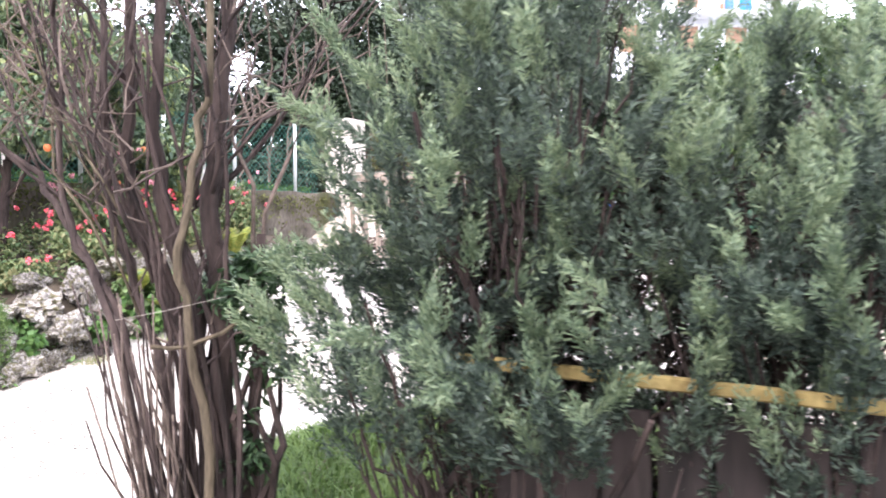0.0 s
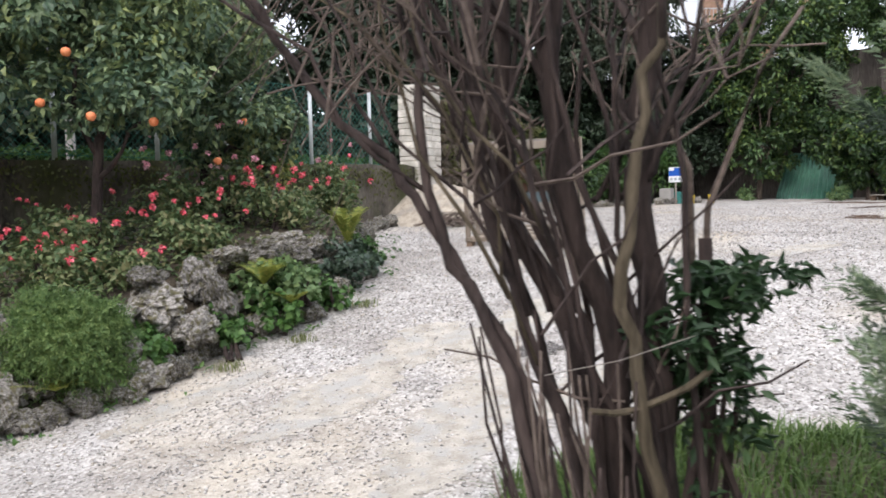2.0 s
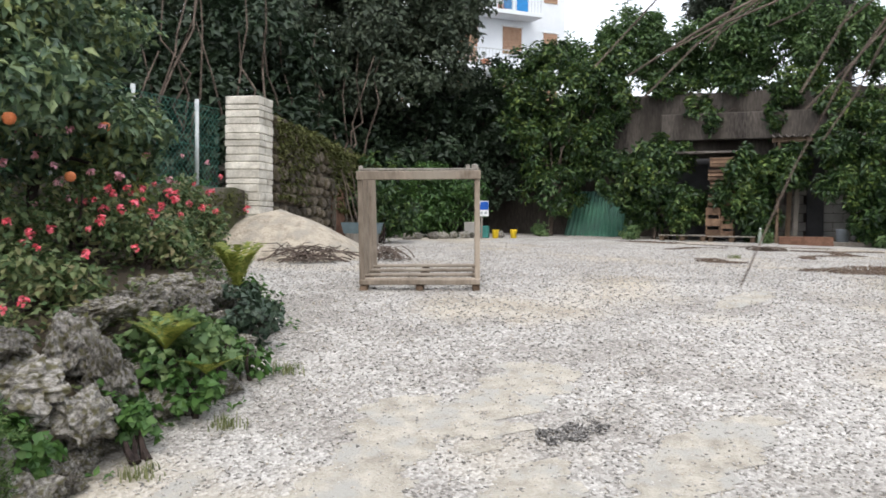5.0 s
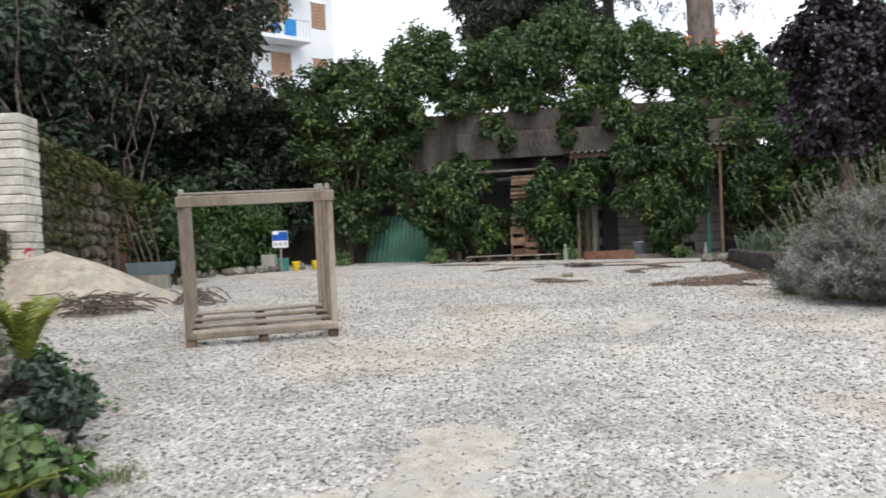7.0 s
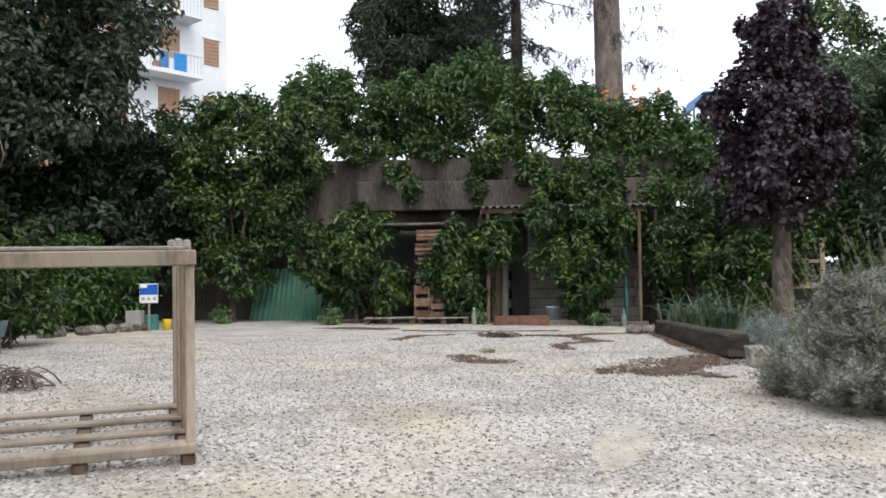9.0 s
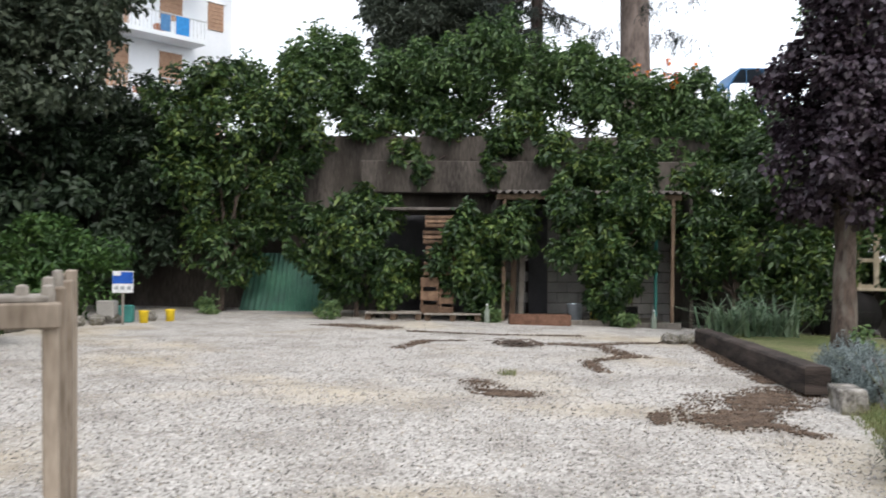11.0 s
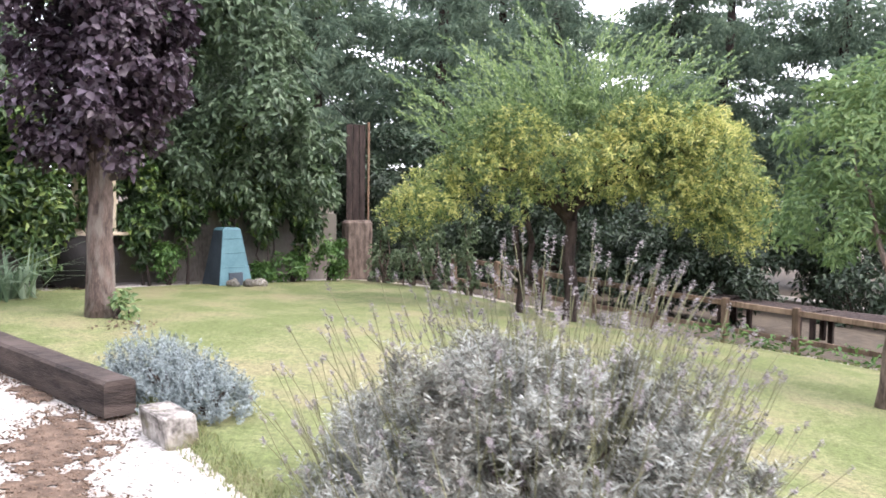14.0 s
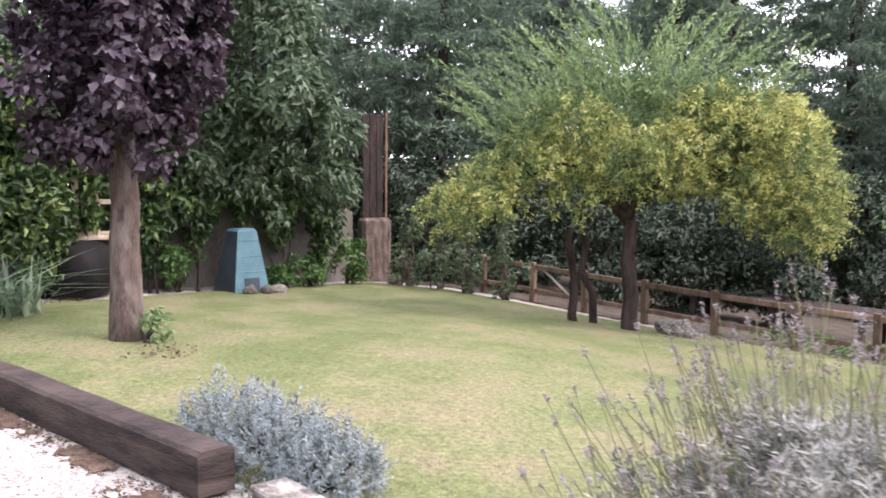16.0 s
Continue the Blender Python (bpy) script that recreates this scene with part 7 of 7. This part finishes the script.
for k, (x, y, r_, t_, nf) in enumerate(((-3.35, 8.0, 0.4, 0.4, 9), (-2.75, 8.75, 0.36, 0.42, 15), (-4.15, 7.35, 0.45, 0.38, 9), (-4.7, 6.7, 0.45, 0.4, 8), (-5.1, 7.2, 0.5, 0.45, 8), (-4.3, 8.0, 0.45, 0.45, 6), (-5.6, 6.0, 0.5, 0.45, 6), (-2.35, 9.9, 0.25, 0.55, 5), (-3.75, 7.35, 0.35, 0.28, 6))):
    rose(x, y, r_, t_, nf, 350 + k)
for k, (x, y, r_, t_, nf) in enumerate(((-3.2, 9.0, 0.4, 0.75, 9), (-3.6, 8.7, 0.35, 0.6, 6), (-2.6, 10.4, 0.3, 0.6, 4))):
    rose(x, y, r_, t_, nf, 370 + k, PINKPETAL)
bush("young_lemon", "yellow-green young shrub by the wall", (-2.95, 9.7, bz(-2.95, 9.7)), [(-2.95, 9.7, bz(-2.95, 9.7) + 0.5, 0.3, 0.3, 0.4), (-3.1, 9.9, bz(-2.95, 9.7) + 0.8, 0.25, 0.25, 0.25)], 900, 0.08, YELLOWLEAF, 0.45, 380, 0.3, 16)
# orange trees
orange_fruit = lathe([(0.003, -0.045), (0.03, -0.037), (0.045, -0.01), (0.046, 0.012), (0.032, 0.036), (0.003, 0.045)], 14)


def orange_tree(x, y, top, rad, clumps, n, fruits, seed):
    z = bz(x, y)
    e = tree("orange_tree", "leafy orange tree with ripe oranges in the bed", (x, y, z), top, rad, BARK, clumps, n, 0.085, CITRUSLEAF, 0.5, seed, 0.5, lumps=36, lump=0.27, inner=0.4, group="orange trees", cat="orange tree", r_top=0.75)
    for q in fruits:
        part("orange", moved(orange_fruit, Matrix.Translation(Vector(q) - Vector((x, y, z))) @ Matrix.Diagonal((0.78, 0.78, 0.76, 1))), ORANGE, e, "ripe orange", True)


orange_tree(-4.15, 8.1, (-4.05, 8.1, 2.2), 0.05, [(-4.0, 8.0, 2.75, 0.75, 0.7, 0.6), (-4.4, 8.0, 3.5, 0.9, 0.8, 0.7), (-3.7, 8.3, 3.4, 0.7, 0.7, 0.6), (-3.5, 7.7, 2.5, 0.4, 0.4, 0.35)], 11000, [(-3.75, 7.2, 2.27), (-3.4, 7.5, 2.25), (-3.95, 7.3, 2.75), (-4.2, 7.4, 2.4)], 390)
orange_tree(-3.55, 9.2, (-3.5, 9.3, 2.1), 0.05, [(-3.3, 9.2, 2.5, 0.65, 0.6, 0.5), (-3.5, 9.3, 3.2, 0.8, 0.8, 0.7), (-2.85, 9.3, 2.3, 0.35, 0.35, 0.35)], 8000, [(-3.2, 8.55, 2.0), (-3.0, 8.75, 2.35), (-3.35, 8.6, 2.75)], 391)
orange_tree(-4.95, 7.7, (-4.9, 7.8, 2.2), 0.055, [(-4.9, 7.7, 2.7, 0.8, 0.7, 0.6), (-5.3, 7.9, 3.6, 1.0, 0.9, 0.8), (-5.8, 7.0, 2.9, 0.8, 0.8, 0.7)], 10000, [(-4.6, 7.0, 2.3), (-4.9, 7.0, 2.9)], 392)

# ==== shrubs beside the path ====
ROSETIP = leafy("rosemary_young_tips", [(0.085, 0.13, 0.078), (0.17, 0.23, 0.135), (0.29, 0.355, 0.205)], 0.55, 0.4)
# near-black brown: the shade inside the rosemary, put into the colour
INNERSHADE = surface("shaded_inner_needles", (0.014, 0.011, 0.009), (0.05, 0.038, 0.028), 8, 0.9, 0, 40)


def rosemary(x, y, cen, rad, plumes, inner, seed, label):
    """A bush of upright plumes, dark below and lighter at the young tips."""
    rb = np.random.default_rng(seed)
    e = thing("rosemary_bush", label, "rosemary", "rosemary bushes", at=(x, y, gz(x, y) + 0.12))
    cen, rad = np.array(cen), np.array(rad)
    for k in range(10):
        q = cen[k % len(cen)] + rb.normal(0, 0.12, 3)
        part("stem", tube(bent((rb.normal(0, 0.08), rb.normal(0, 0.08), -0.03), q, 7, 0.12, 0, rb), np.linspace(0.026, 0.008, 7), 6), DARKBARK, e)
    low, top_ = ([], []), ([], [])
    for k in range(plumes):
        w = k % len(cen)
        d = unit(rb.normal(0, 1, 3) + np.array([0, -0.2, 0.0]))
        p = cen[w] + d * rad[w] * rb.uniform(0.5, 1)
        ax = unit(d * 0.6 + np.array([-0.1, 0, 0.85]) + rb.normal(0, 0.18, 3))
        L_ = rb.uniform(0.24, 0.5)
        root = np.array([p[0] * 0.7, p[1] * 0.7, p[2] - 0.3])
        part("branch", tube(bent(root, p, 5, 0.1, -0.05, rb), np.linspace(0.006, 0.003, 5), 4), DARKBARK, e)
        for q in range(20):
            t = rb.uniform(0, 0.9)
            a, b = top_ if t > 0.58 else low
            s0 = p + ax * L_ * t + rb.normal(0, 0.02, 3) * (1 - 0.8 * t)
            a.append(s0), b.append(s0 + unit(ax + rb.normal(0, 0.26, 3) * (1 - 0.55 * t)) * rb.uniform(0.07, 0.15))
    part("foliage", shoots(*low, 28, 0.034, 0.0075, seed + 1, 0.5), ROSEMARY, e)
    tagged(part("young_growth", shoots(*top_, 28, 0.034, 0.0065, seed + 2, 0.45), ROSETIP, e, "light green young tips"), kind="stuff")
    # dark filling that paints the bush's shaded interior
    part("inner_growth", crown(inner, 15000, 0.038, 0.28, seed + 3, 0.2, 30, 0.4, 0.1), INNERSHADE, e, "dark brown inner growth standing in for the bush's inner shade")


rosemary(0.2, 2.35, [(0.1, 0, 1.45), (-0.28, 0.1, 1.05), (0.2, 0.1, 1.6), (-0.12, 0.15, 1.45), (0.35, 0.1, 1.05), (-0.15, 0.0, 0.68), (0.25, -0.15, 0.55), (-0.3, 0.05, 0.72), (0.0, 0, 1.15)],
         [(0.4, 0.4, 0.32), (0.28, 0.3, 0.3), (0.35, 0.4, 0.35), (0.34, 0.4, 0.4), (0.4, 0.4, 0.35), (0.28, 0.22, 0.16), (0.45, 0.3, 0.25), (0.24, 0.24, 0.24), (0.35, 0.3, 0.3)], 200,
         [(0.0, 0.1, 0.75, 0.4, 0.3, 0.3), (0.2, 0.1, 1.15, 0.4, 0.3, 0.4), (0.3, 0.0, 0.3, 0.5, 0.3, 0.25)], 401, "large rosemary bush with upright green shoots")
rosemary(1.0, 2.3, [(0.0, -0.1, 1.0), (0.4, 0.0, 1.25), (-0.32, -0.05, 0.95), (0.1, -0.15, 0.75), (0.6, 0.1, 1.7), (0.1, 0.1, 1.2), (-0.1, 0.2, 1.35), (0.1, -0.3, 0.4)],
         [(0.35, 0.3, 0.25), (0.35, 0.3, 0.3), (0.26, 0.25, 0.22), (0.5, 0.25, 0.2), (0.3, 0.3, 0.4), (0.35, 0.3, 0.25), (0.3, 0.3, 0.25), (0.5, 0.2, 0.2)], 165,
         [(0.0, 0.15, 0.95, 0.6, 0.25, 0.35), (0.3, 0.15, 1.2, 0.5, 0.25, 0.3), (0.0, 0.1, 0.5, 0.7, 0.25, 0.3)], 441, "second rosemary bush spreading over the board fence")
# a tilted yellowish-green branch, modelled as a straight plank on props
bd_ = thing("yellow_branch", "long yellowish branch in the shrubs, built as a propped plank", "board")
pa, pb = np.array([0.0, 2.28, 1.17]), np.array([1.15, 1.85, 1.1])
mid = (pa + pb) / 2
part("plank", box(*mid, float(np.linalg.norm(pb - pa)), 0.025, 0.035, math.degrees(math.atan2(pb[1] - pa[1], pb[0] - pa[0])), 0.005, 0, 3.4), surface("yellow_branch_wood", (0.14, 0.1, 0.035), (0.32, 0.25, 0.1), 6, 0.9, 0.5, 40), bd_)
for x, y, h_ in ((0.25, 2.2, 1.16), (0.95, 1.95, 1.11)):
    part("prop", tube([(x, y, gz(x, y)), (x, y, h_ - 0.012)], 0.016, 6), DARKBARK, bd_)

rs_0 = np.random.default_rng(409)
# brown boards taken close to black for the shade they stand in
MAUVEWOOD = surface("shaded_brown_board", (0.012, 0.009, 0.008), (0.045, 0.034, 0.031), 5, 0.85, 0.4, 35, stretch=(1, 1, 0.2), rand=0.25)
boards = thing("board_fence", "low brown board fence behind the rosemary, darkened for shade", "fence")
dirb = unit((pb - pa)[:2])
angb = math.degrees(math.atan2(dirb[1], dirb[0]))
for k in range(13):
    q = pa[:2] + dirb * (0.2 + 0.135 * k) + np.array([-dirb[1], dirb[0]]) * 0.05
    zt = 1.1 - 0.055 * (0.2 + 0.135 * k) + rs_0.uniform(-0.02, 0.01)
    z0 = gz(*q)
    part("plank", box(q[0], q[1], (z0 + zt) / 2, 0.125, 0.022, zt - z0, angb, 0.004, 0, rs_0.uniform(-0.8, 0.8)), MAUVEWOOD, boards)
shr = thing("bare_shrub", "old many-stemmed shrub with bare brown branches", "shrub", at=(-0.95, 2.95, gz(-0.95, 2.95) + 0.1))
rs_ = np.random.default_rng(411)


def limb(a, b, r0, r1, wob=0.08, n=8, sag=0.0, mat_=BARK, sub=0, name="branch"):
    line = bent(a, b, n, wob, sag, rs_)
    part(name, tube(line, np.linspace(r0, r1, n), 7, 0.06, rs_), mat_, shr, smooth=True)
    for q in range(sub):
        i = rs_.integers(2, n - 1)
        st = line[i]
        dr = unit(line[i] - line[i - 1])
        en = st + unit(dr * 0.8 + np.array([0, 0, 0.35]) + rs_.normal(0, 0.45, 3)) * rs_.uniform(0.15, 0.42)
        l2 = bent(st, en, 6, 0.14, 0.02, rs_)
        part("twig", tube(l2, np.linspace(r1 * 0.7, 0.0025, 6), 5), TWIG, shr)
        for _ in range(2):
            j = rs_.integers(2, 5)
            part("twig", tube(bent(l2[j], l2[j] + unit(rs_.normal(0, 0.5, 3) + dr * 0.5 + np.array([0, 0, 0.4])) * rs_.uniform(0.15, 0.4), 4, 0.1, 0, rs_), [0.004, 0.003, 0.0025, 0.002], 4), TWIG, shr)


def stem(pts, r0, r1, mat_, sub=3, name="trunk"):
    """A winding stem through the given places, with side branches above."""
    o = np.array(shr.location)
    p = np.array(pts, float)
    t = np.linspace(0, 1, len(p))
    tt = np.linspace(0, 1, 3 * len(p))
    q = np.column_stack([np.interp(tt, t, p[:, k]) for k in range(3)])
    q[1:-1] = (q[:-2] + 2 * q[1:-1] + q[2:]) / 4 + rs_.normal(0, 0.008, (len(q) - 2, 3))
    q -= o
    part(name, tube(q, np.linspace(r0, r1 * 0.9, len(q)) * (1.02 if mat_ is DARKBARK else 0.75), 8, 0.16, rs_), mat_, shr, smooth=True)
    for _ in range(sub):
        k = rs_.integers(len(q) // 2, len(q) - 1)
        d = unit(q[k] - q[k - 1])
        limb(q[k], q[k] + unit(d + rs_.normal(0, 0.35, 3) + np.array([-0.1, 0, 0.15])) * rs_.uniform(0.4, 0.9), r1 * 0.55, 0.003, 0.1, 7, sub=2, mat_=BARK)


zb = gz(-0.95, 2.95) - 0.03
stem([(-0.86, 2.96, zb), (-0.99, 2.92, 0.88), (-1.11, 2.94, 1.25), (-1.29, 2.96, 1.56), (-1.39, 2.97, 1.7), (-1.57, 2.98, 1.9), (-1.7, 2.99, 2.09), (-1.85, 3.0, 2.35)], 0.022, 0.012, BARK, 3)
stem([(-0.9, 2.9, zb), (-1.04, 2.9, 0.88), (-1.13, 2.92, 1.28), (-1.24, 2.94, 1.45), (-1.31, 2.97, 1.75), (-1.31, 2.99, 2.08), (-1.36, 3.0, 2.5)], 0.023, 0.013, BARK, 3)
stem([(-0.86, 3.0, zb), (-0.94, 2.98, 0.88), (-1.06, 3.0, 1.28), (-1.15, 3.02, 1.57), (-1.19, 3.05, 1.9), (-1.18, 3.05, 2.1), (-1.22, 3.1, 2.6)], 0.027, 0.016, BARK, 3)
stem([(-0.78, 3.02, zb), (-0.83, 3.03, 0.88), (-0.92, 3.04, 1.21), (-1.07, 3.06, 1.52), (-1.12, 3.07, 1.68), (-1.1, 3.08, 1.94), (-1.12, 3.1, 2.6)], 0.036, 0.018, DARKBARK, 3)
stem([(-0.8, 3.0, zb), (-0.82, 2.99, 0.88), (-0.87, 3.0, 1.33), (-0.96, 3.0, 1.57), (-1.01, 3.0, 1.8), (-0.97, 3.02, 2.07), (-1.0, 3.05, 2.6)], 0.038, 0.018, DARKBARK, 3)
stem([(-0.76, 2.85, zb), (-0.78, 2.84, 0.88), (-0.84, 2.85, 1.21), (-0.87, 2.85, 1.43), (-0.81, 2.87, 1.76), (-0.77, 2.88, 1.98), (-0.75, 2.9, 2.6)], 0.024, 0.017, SHRUBBARK, 3)
stem([(-0.73, 2.98, zb), (-0.75, 2.97, 0.88), (-0.78, 2.98, 1.4), (-0.8, 2.98, 1.67), (-0.77, 3.0, 1.93), (-0.72, 3.02, 2.6)], 0.043, 0.026, DARKBARK, 4)
for k in range(9):
    a = radians(rs_.uniform(12, 36))
    z0, x0 = rs_.uniform(0.95, 1.35), rs_.uniform(-0.22, -0.02)
    L_ = min(rs_.uniform(0.8, 1.5), 1.0 / math.sin(a))
    limb((x0, rs_.uniform(-0.1, 0.12), z0), (x0 - L_ * math.sin(a), rs_.uniform(-0.2, 0.2), z0 + L_ * math.cos(a)), rs_.uniform(0.005, 0.009), 0.0025, 0.08, 8, 0.04, sub=3, mat_=BARK if k % 3 else SHRUBBARK)
for k in range(9):
    a = radians(rs_.uniform(-40, 5))
    L_ = rs_.uniform(0.7, 1.2)
    limb((rs_.uniform(0.05, 0.18), rs_.uniform(0, 0.15), 1.35), (0.15 - L_ * math.sin(a), rs_.uniform(0.1, 0.6), 1.35 + L_ * math.cos(a)), 0.007, 0.003, 0.1, sub=2, mat_=BARK)
for k in range(46):
    x0 = rs_.uniform(-0.14, 0.14)
    top_ = rs_.uniform(0.6, 1.1)
    limb((x0 * 0.7 + 0.06, rs_.normal(-0.03, 0.06), -0.08), (x0 * 0.9 + rs_.normal(-0.03, 0.05) - 0.05 * top_, rs_.normal(-0.03, 0.08), top_), rs_.uniform(0.004, 0.009), 0.003, 0.06, 6, mat_=BARK if k % 2 else TWIG, name="shoot")
part("tied_stick", tube(bent((0.0, -0.13, 0.89), (0.28, -0.1, 0.97), 6, 0.05, -0.03, rs_), 0.008, 6), SHRUBBARK, shr, "horizontal stick tied across the stems")
for k in range(9):
    x0, y0 = rs_.uniform(-0.93, -0.68), rs_.uniform(2.84, 3.12)
    lean_ = rs_.uniform(0.0, 0.75)
    stem([(x0, y0, zb), (x0 - 0.1 * lean_ + rs_.normal(0, 0.03), y0, 0.85), (x0 - 0.32 * lean_ + rs_.normal(0, 0.05), y0 + 0.02, 1.3), (x0 - 0.6 * lean_ + rs_.normal(0, 0.06), y0 + 0.04, 1.7), (x0 - lean_, y0 + 0.06, 2.2)], rs_.uniform(0.009, 0.017), 0.006, DARKBARK, 0, "stem")
for k in range(40):
    z0 = rs_.uniform(0.75, 1.75)
    x0 = rs_.uniform(-0.02, 0.25) - 0.35 * max(0, z0 - 0.7)
    a = np.array([x0, rs_.normal(0, 0.09), z0])
    part("twig", tube(bent(a, a + unit(np.array([rs_.normal(0.0, 0.4), rs_.normal(0, 0.3), rs_.uniform(0.1, 0.8)])) * rs_.uniform(0.2, 0.55), 5, 0.12, 0, rs_), [0.005, 0.0045, 0.0035, 0.003, 0.002], 4), BARK if k % 3 else TWIG, shr)
part("tie_wire", tube([(-0.1, -0.17, 0.98), (0.06, -0.18, 1.01), (0.24, -0.12, 1.05)], 0.0011, 4), GREYWOOD, shr, "thin pale wire round the stems")
# long twigs that arch over the path and hang down
o_ = np.array(shr.location)
tips = [(-1.61, 3.47, 1.5), (-1.79, 3.6, 1.62)]
tips += [(rs_.uniform(-2.0, -1.0), rs_.uniform(3.35, 3.8), rs_.uniform(1.85, 2.15)) for _ in range(12)]
for k, tip in enumerate(tips):
    tip = np.array(tip)
    root = np.array([-1.05 + rs_.uniform(-0.3, 0.15), 3.1 + rs_.uniform(-0.1, 0.15), rs_.uniform(2.0, 2.5)])
    knee = np.array([tip[0] * 0.6 + root[0] * 0.4 + 0.1, tip[1] - 0.1, max(root[2], tip[2]) + rs_.uniform(0.0, 0.25)])
    t = np.linspace(0, 1, 9)[:, None]
    line = root * (1 - t) ** 2 + 2 * knee * t * (1 - t) + tip * t * t + rs_.normal(0, 0.006, (9, 3)) - o_
    part("twig", tube(line, np.linspace(0.0036, 0.0013, 9), 5), TWIG, shr)
    for q in range(2 if k > 1 else 0):
        i_ = rs_.integers(3, 7)
        part("twig", tube(bent(line[i_], line[i_] + unit(line[i_ + 1] - line[i_] + rs_.normal(0, 0.03, 3)) * rs_.uniform(0.15, 0.35), 4, 0.08, 0, rs_), [0.0022, 0.002, 0.0017, 0.0013], 4), TWIG, shr)
sap_ = bush("leafy_sapling", "dark green leafy sapling beside the bare shrub", (-0.66, 2.98, gz(-0.66, 2.98) + 0.1), [(-0.66, 2.95, 1.32, 0.16, 0.15, 0.15), (-0.6, 2.98, 1.1, 0.13, 0.12, 0.16), (-0.68, 3.0, 0.75, 0.1, 0.1, 0.2), (-0.55, 3.0, 1.4, 0.16, 0.14, 0.06)], 1500, 0.05, SAPLEAF, 0.35, 421, 0.1, 16, cat="sapling", stems=6, bark=DARKBARK)
so_ = np.array(sap_.location)
for pts, r0 in (([(-0.66, 2.99, zb), (-0.66, 2.99, 0.85), (-0.63, 3.0, 1.15), (-0.63, 3.02, 1.5)], 0.03), ([(-0.66, 3.02, 1.4), (-0.66, 3.04, 1.67), (-0.73, 3.04, 1.82), (-0.75, 3.05, 1.98)], 0.009), ([(-0.63, 3.02, 1.4), (-0.62, 3.03, 1.57), (-0.54, 3.04, 1.76), (-0.48, 3.05, 1.91), (-0.38, 3.05, 2.05)], 0.009)):
    part("stem", tube(np.array(pts) - so_, np.linspace(r0, r0 * 0.55, len(pts)), 7, 0.06, rs_), DARKBARK if r0 > 0.02 else TWIG, sap_, smooth=True)

# added hedges behind the start of the path, unseen, to close off the light
for k, (x, y) in enumerate(((-4.5, -4.5), (-0.5, -5.0), (3.5, -4.5), (6.5, -3.0), (9, -3.5), (-8, -2.5), (-9.5, 1))):
    bush("unseen_hedge", "added green hedge out of view, holding back light", (x, y, gz(x, y)), [(x, y, 1.3, 2.0, 1.4, 1.3), (x + 0.8, y - 0.3, 3.0, 1.9, 1.4, 1.3)], 4500, 0.15, LAUREL, 0.45, 430 + k, cat="hedge", group="hedges round the garden")

hx, hy = scatter(1500, (-1.0, -0.25, 6.3, 6.75), None, 511, lambda x, y: ((x + 0.62) / 0.22) ** 2 + ((y - 6.52) / 0.09) ** 2 < 1 + 0.5 * np.sin(x * 40))
tagged(mesh_object("dark_pebbles", pebbles(np.column_stack([hx, hy, ground(hx, hy) + 0.008]), 0.014, 512), stones_mat("dark_wet_stones", [(0.08, 0.075, 0.07), (0.2, 0.19, 0.18), (0.36, 0.34, 0.32)])), "small hollow of darker stones in the gravel", "gravel", kind="stuff")
# ==== loose gravel ====
gx, gy = scatter(110000, (-4.2, 9.0, 4.6, 17.5), None, 501, lambda x, y: ~inside(x, y, LAWN) & ~inside(x, y, BED) & ~inside(x, y, STRIP) & (mulch_depth(x, y) < 0.1) & (blots(x, y, PATCHES) < np.random.default_rng(7).uniform(-0.4, 4.5, len(x))))
keep_ = np.random.default_rng(502).uniform(0, 1, len(gx)) < np.clip(1.35 - np.hypot(gx + 1.0, gy - 8.0) / 9.0, 0.12, 1)
gx, gy = gx[keep_], gy[keep_]
tagged(mesh_object("loose_gravel", pebbles(np.column_stack([gx, gy, ground(gx, gy) + 0.003]), 0.0115, 503), PEBBLE), "loose pale grey gravel stones", "gravel", kind="stuff")
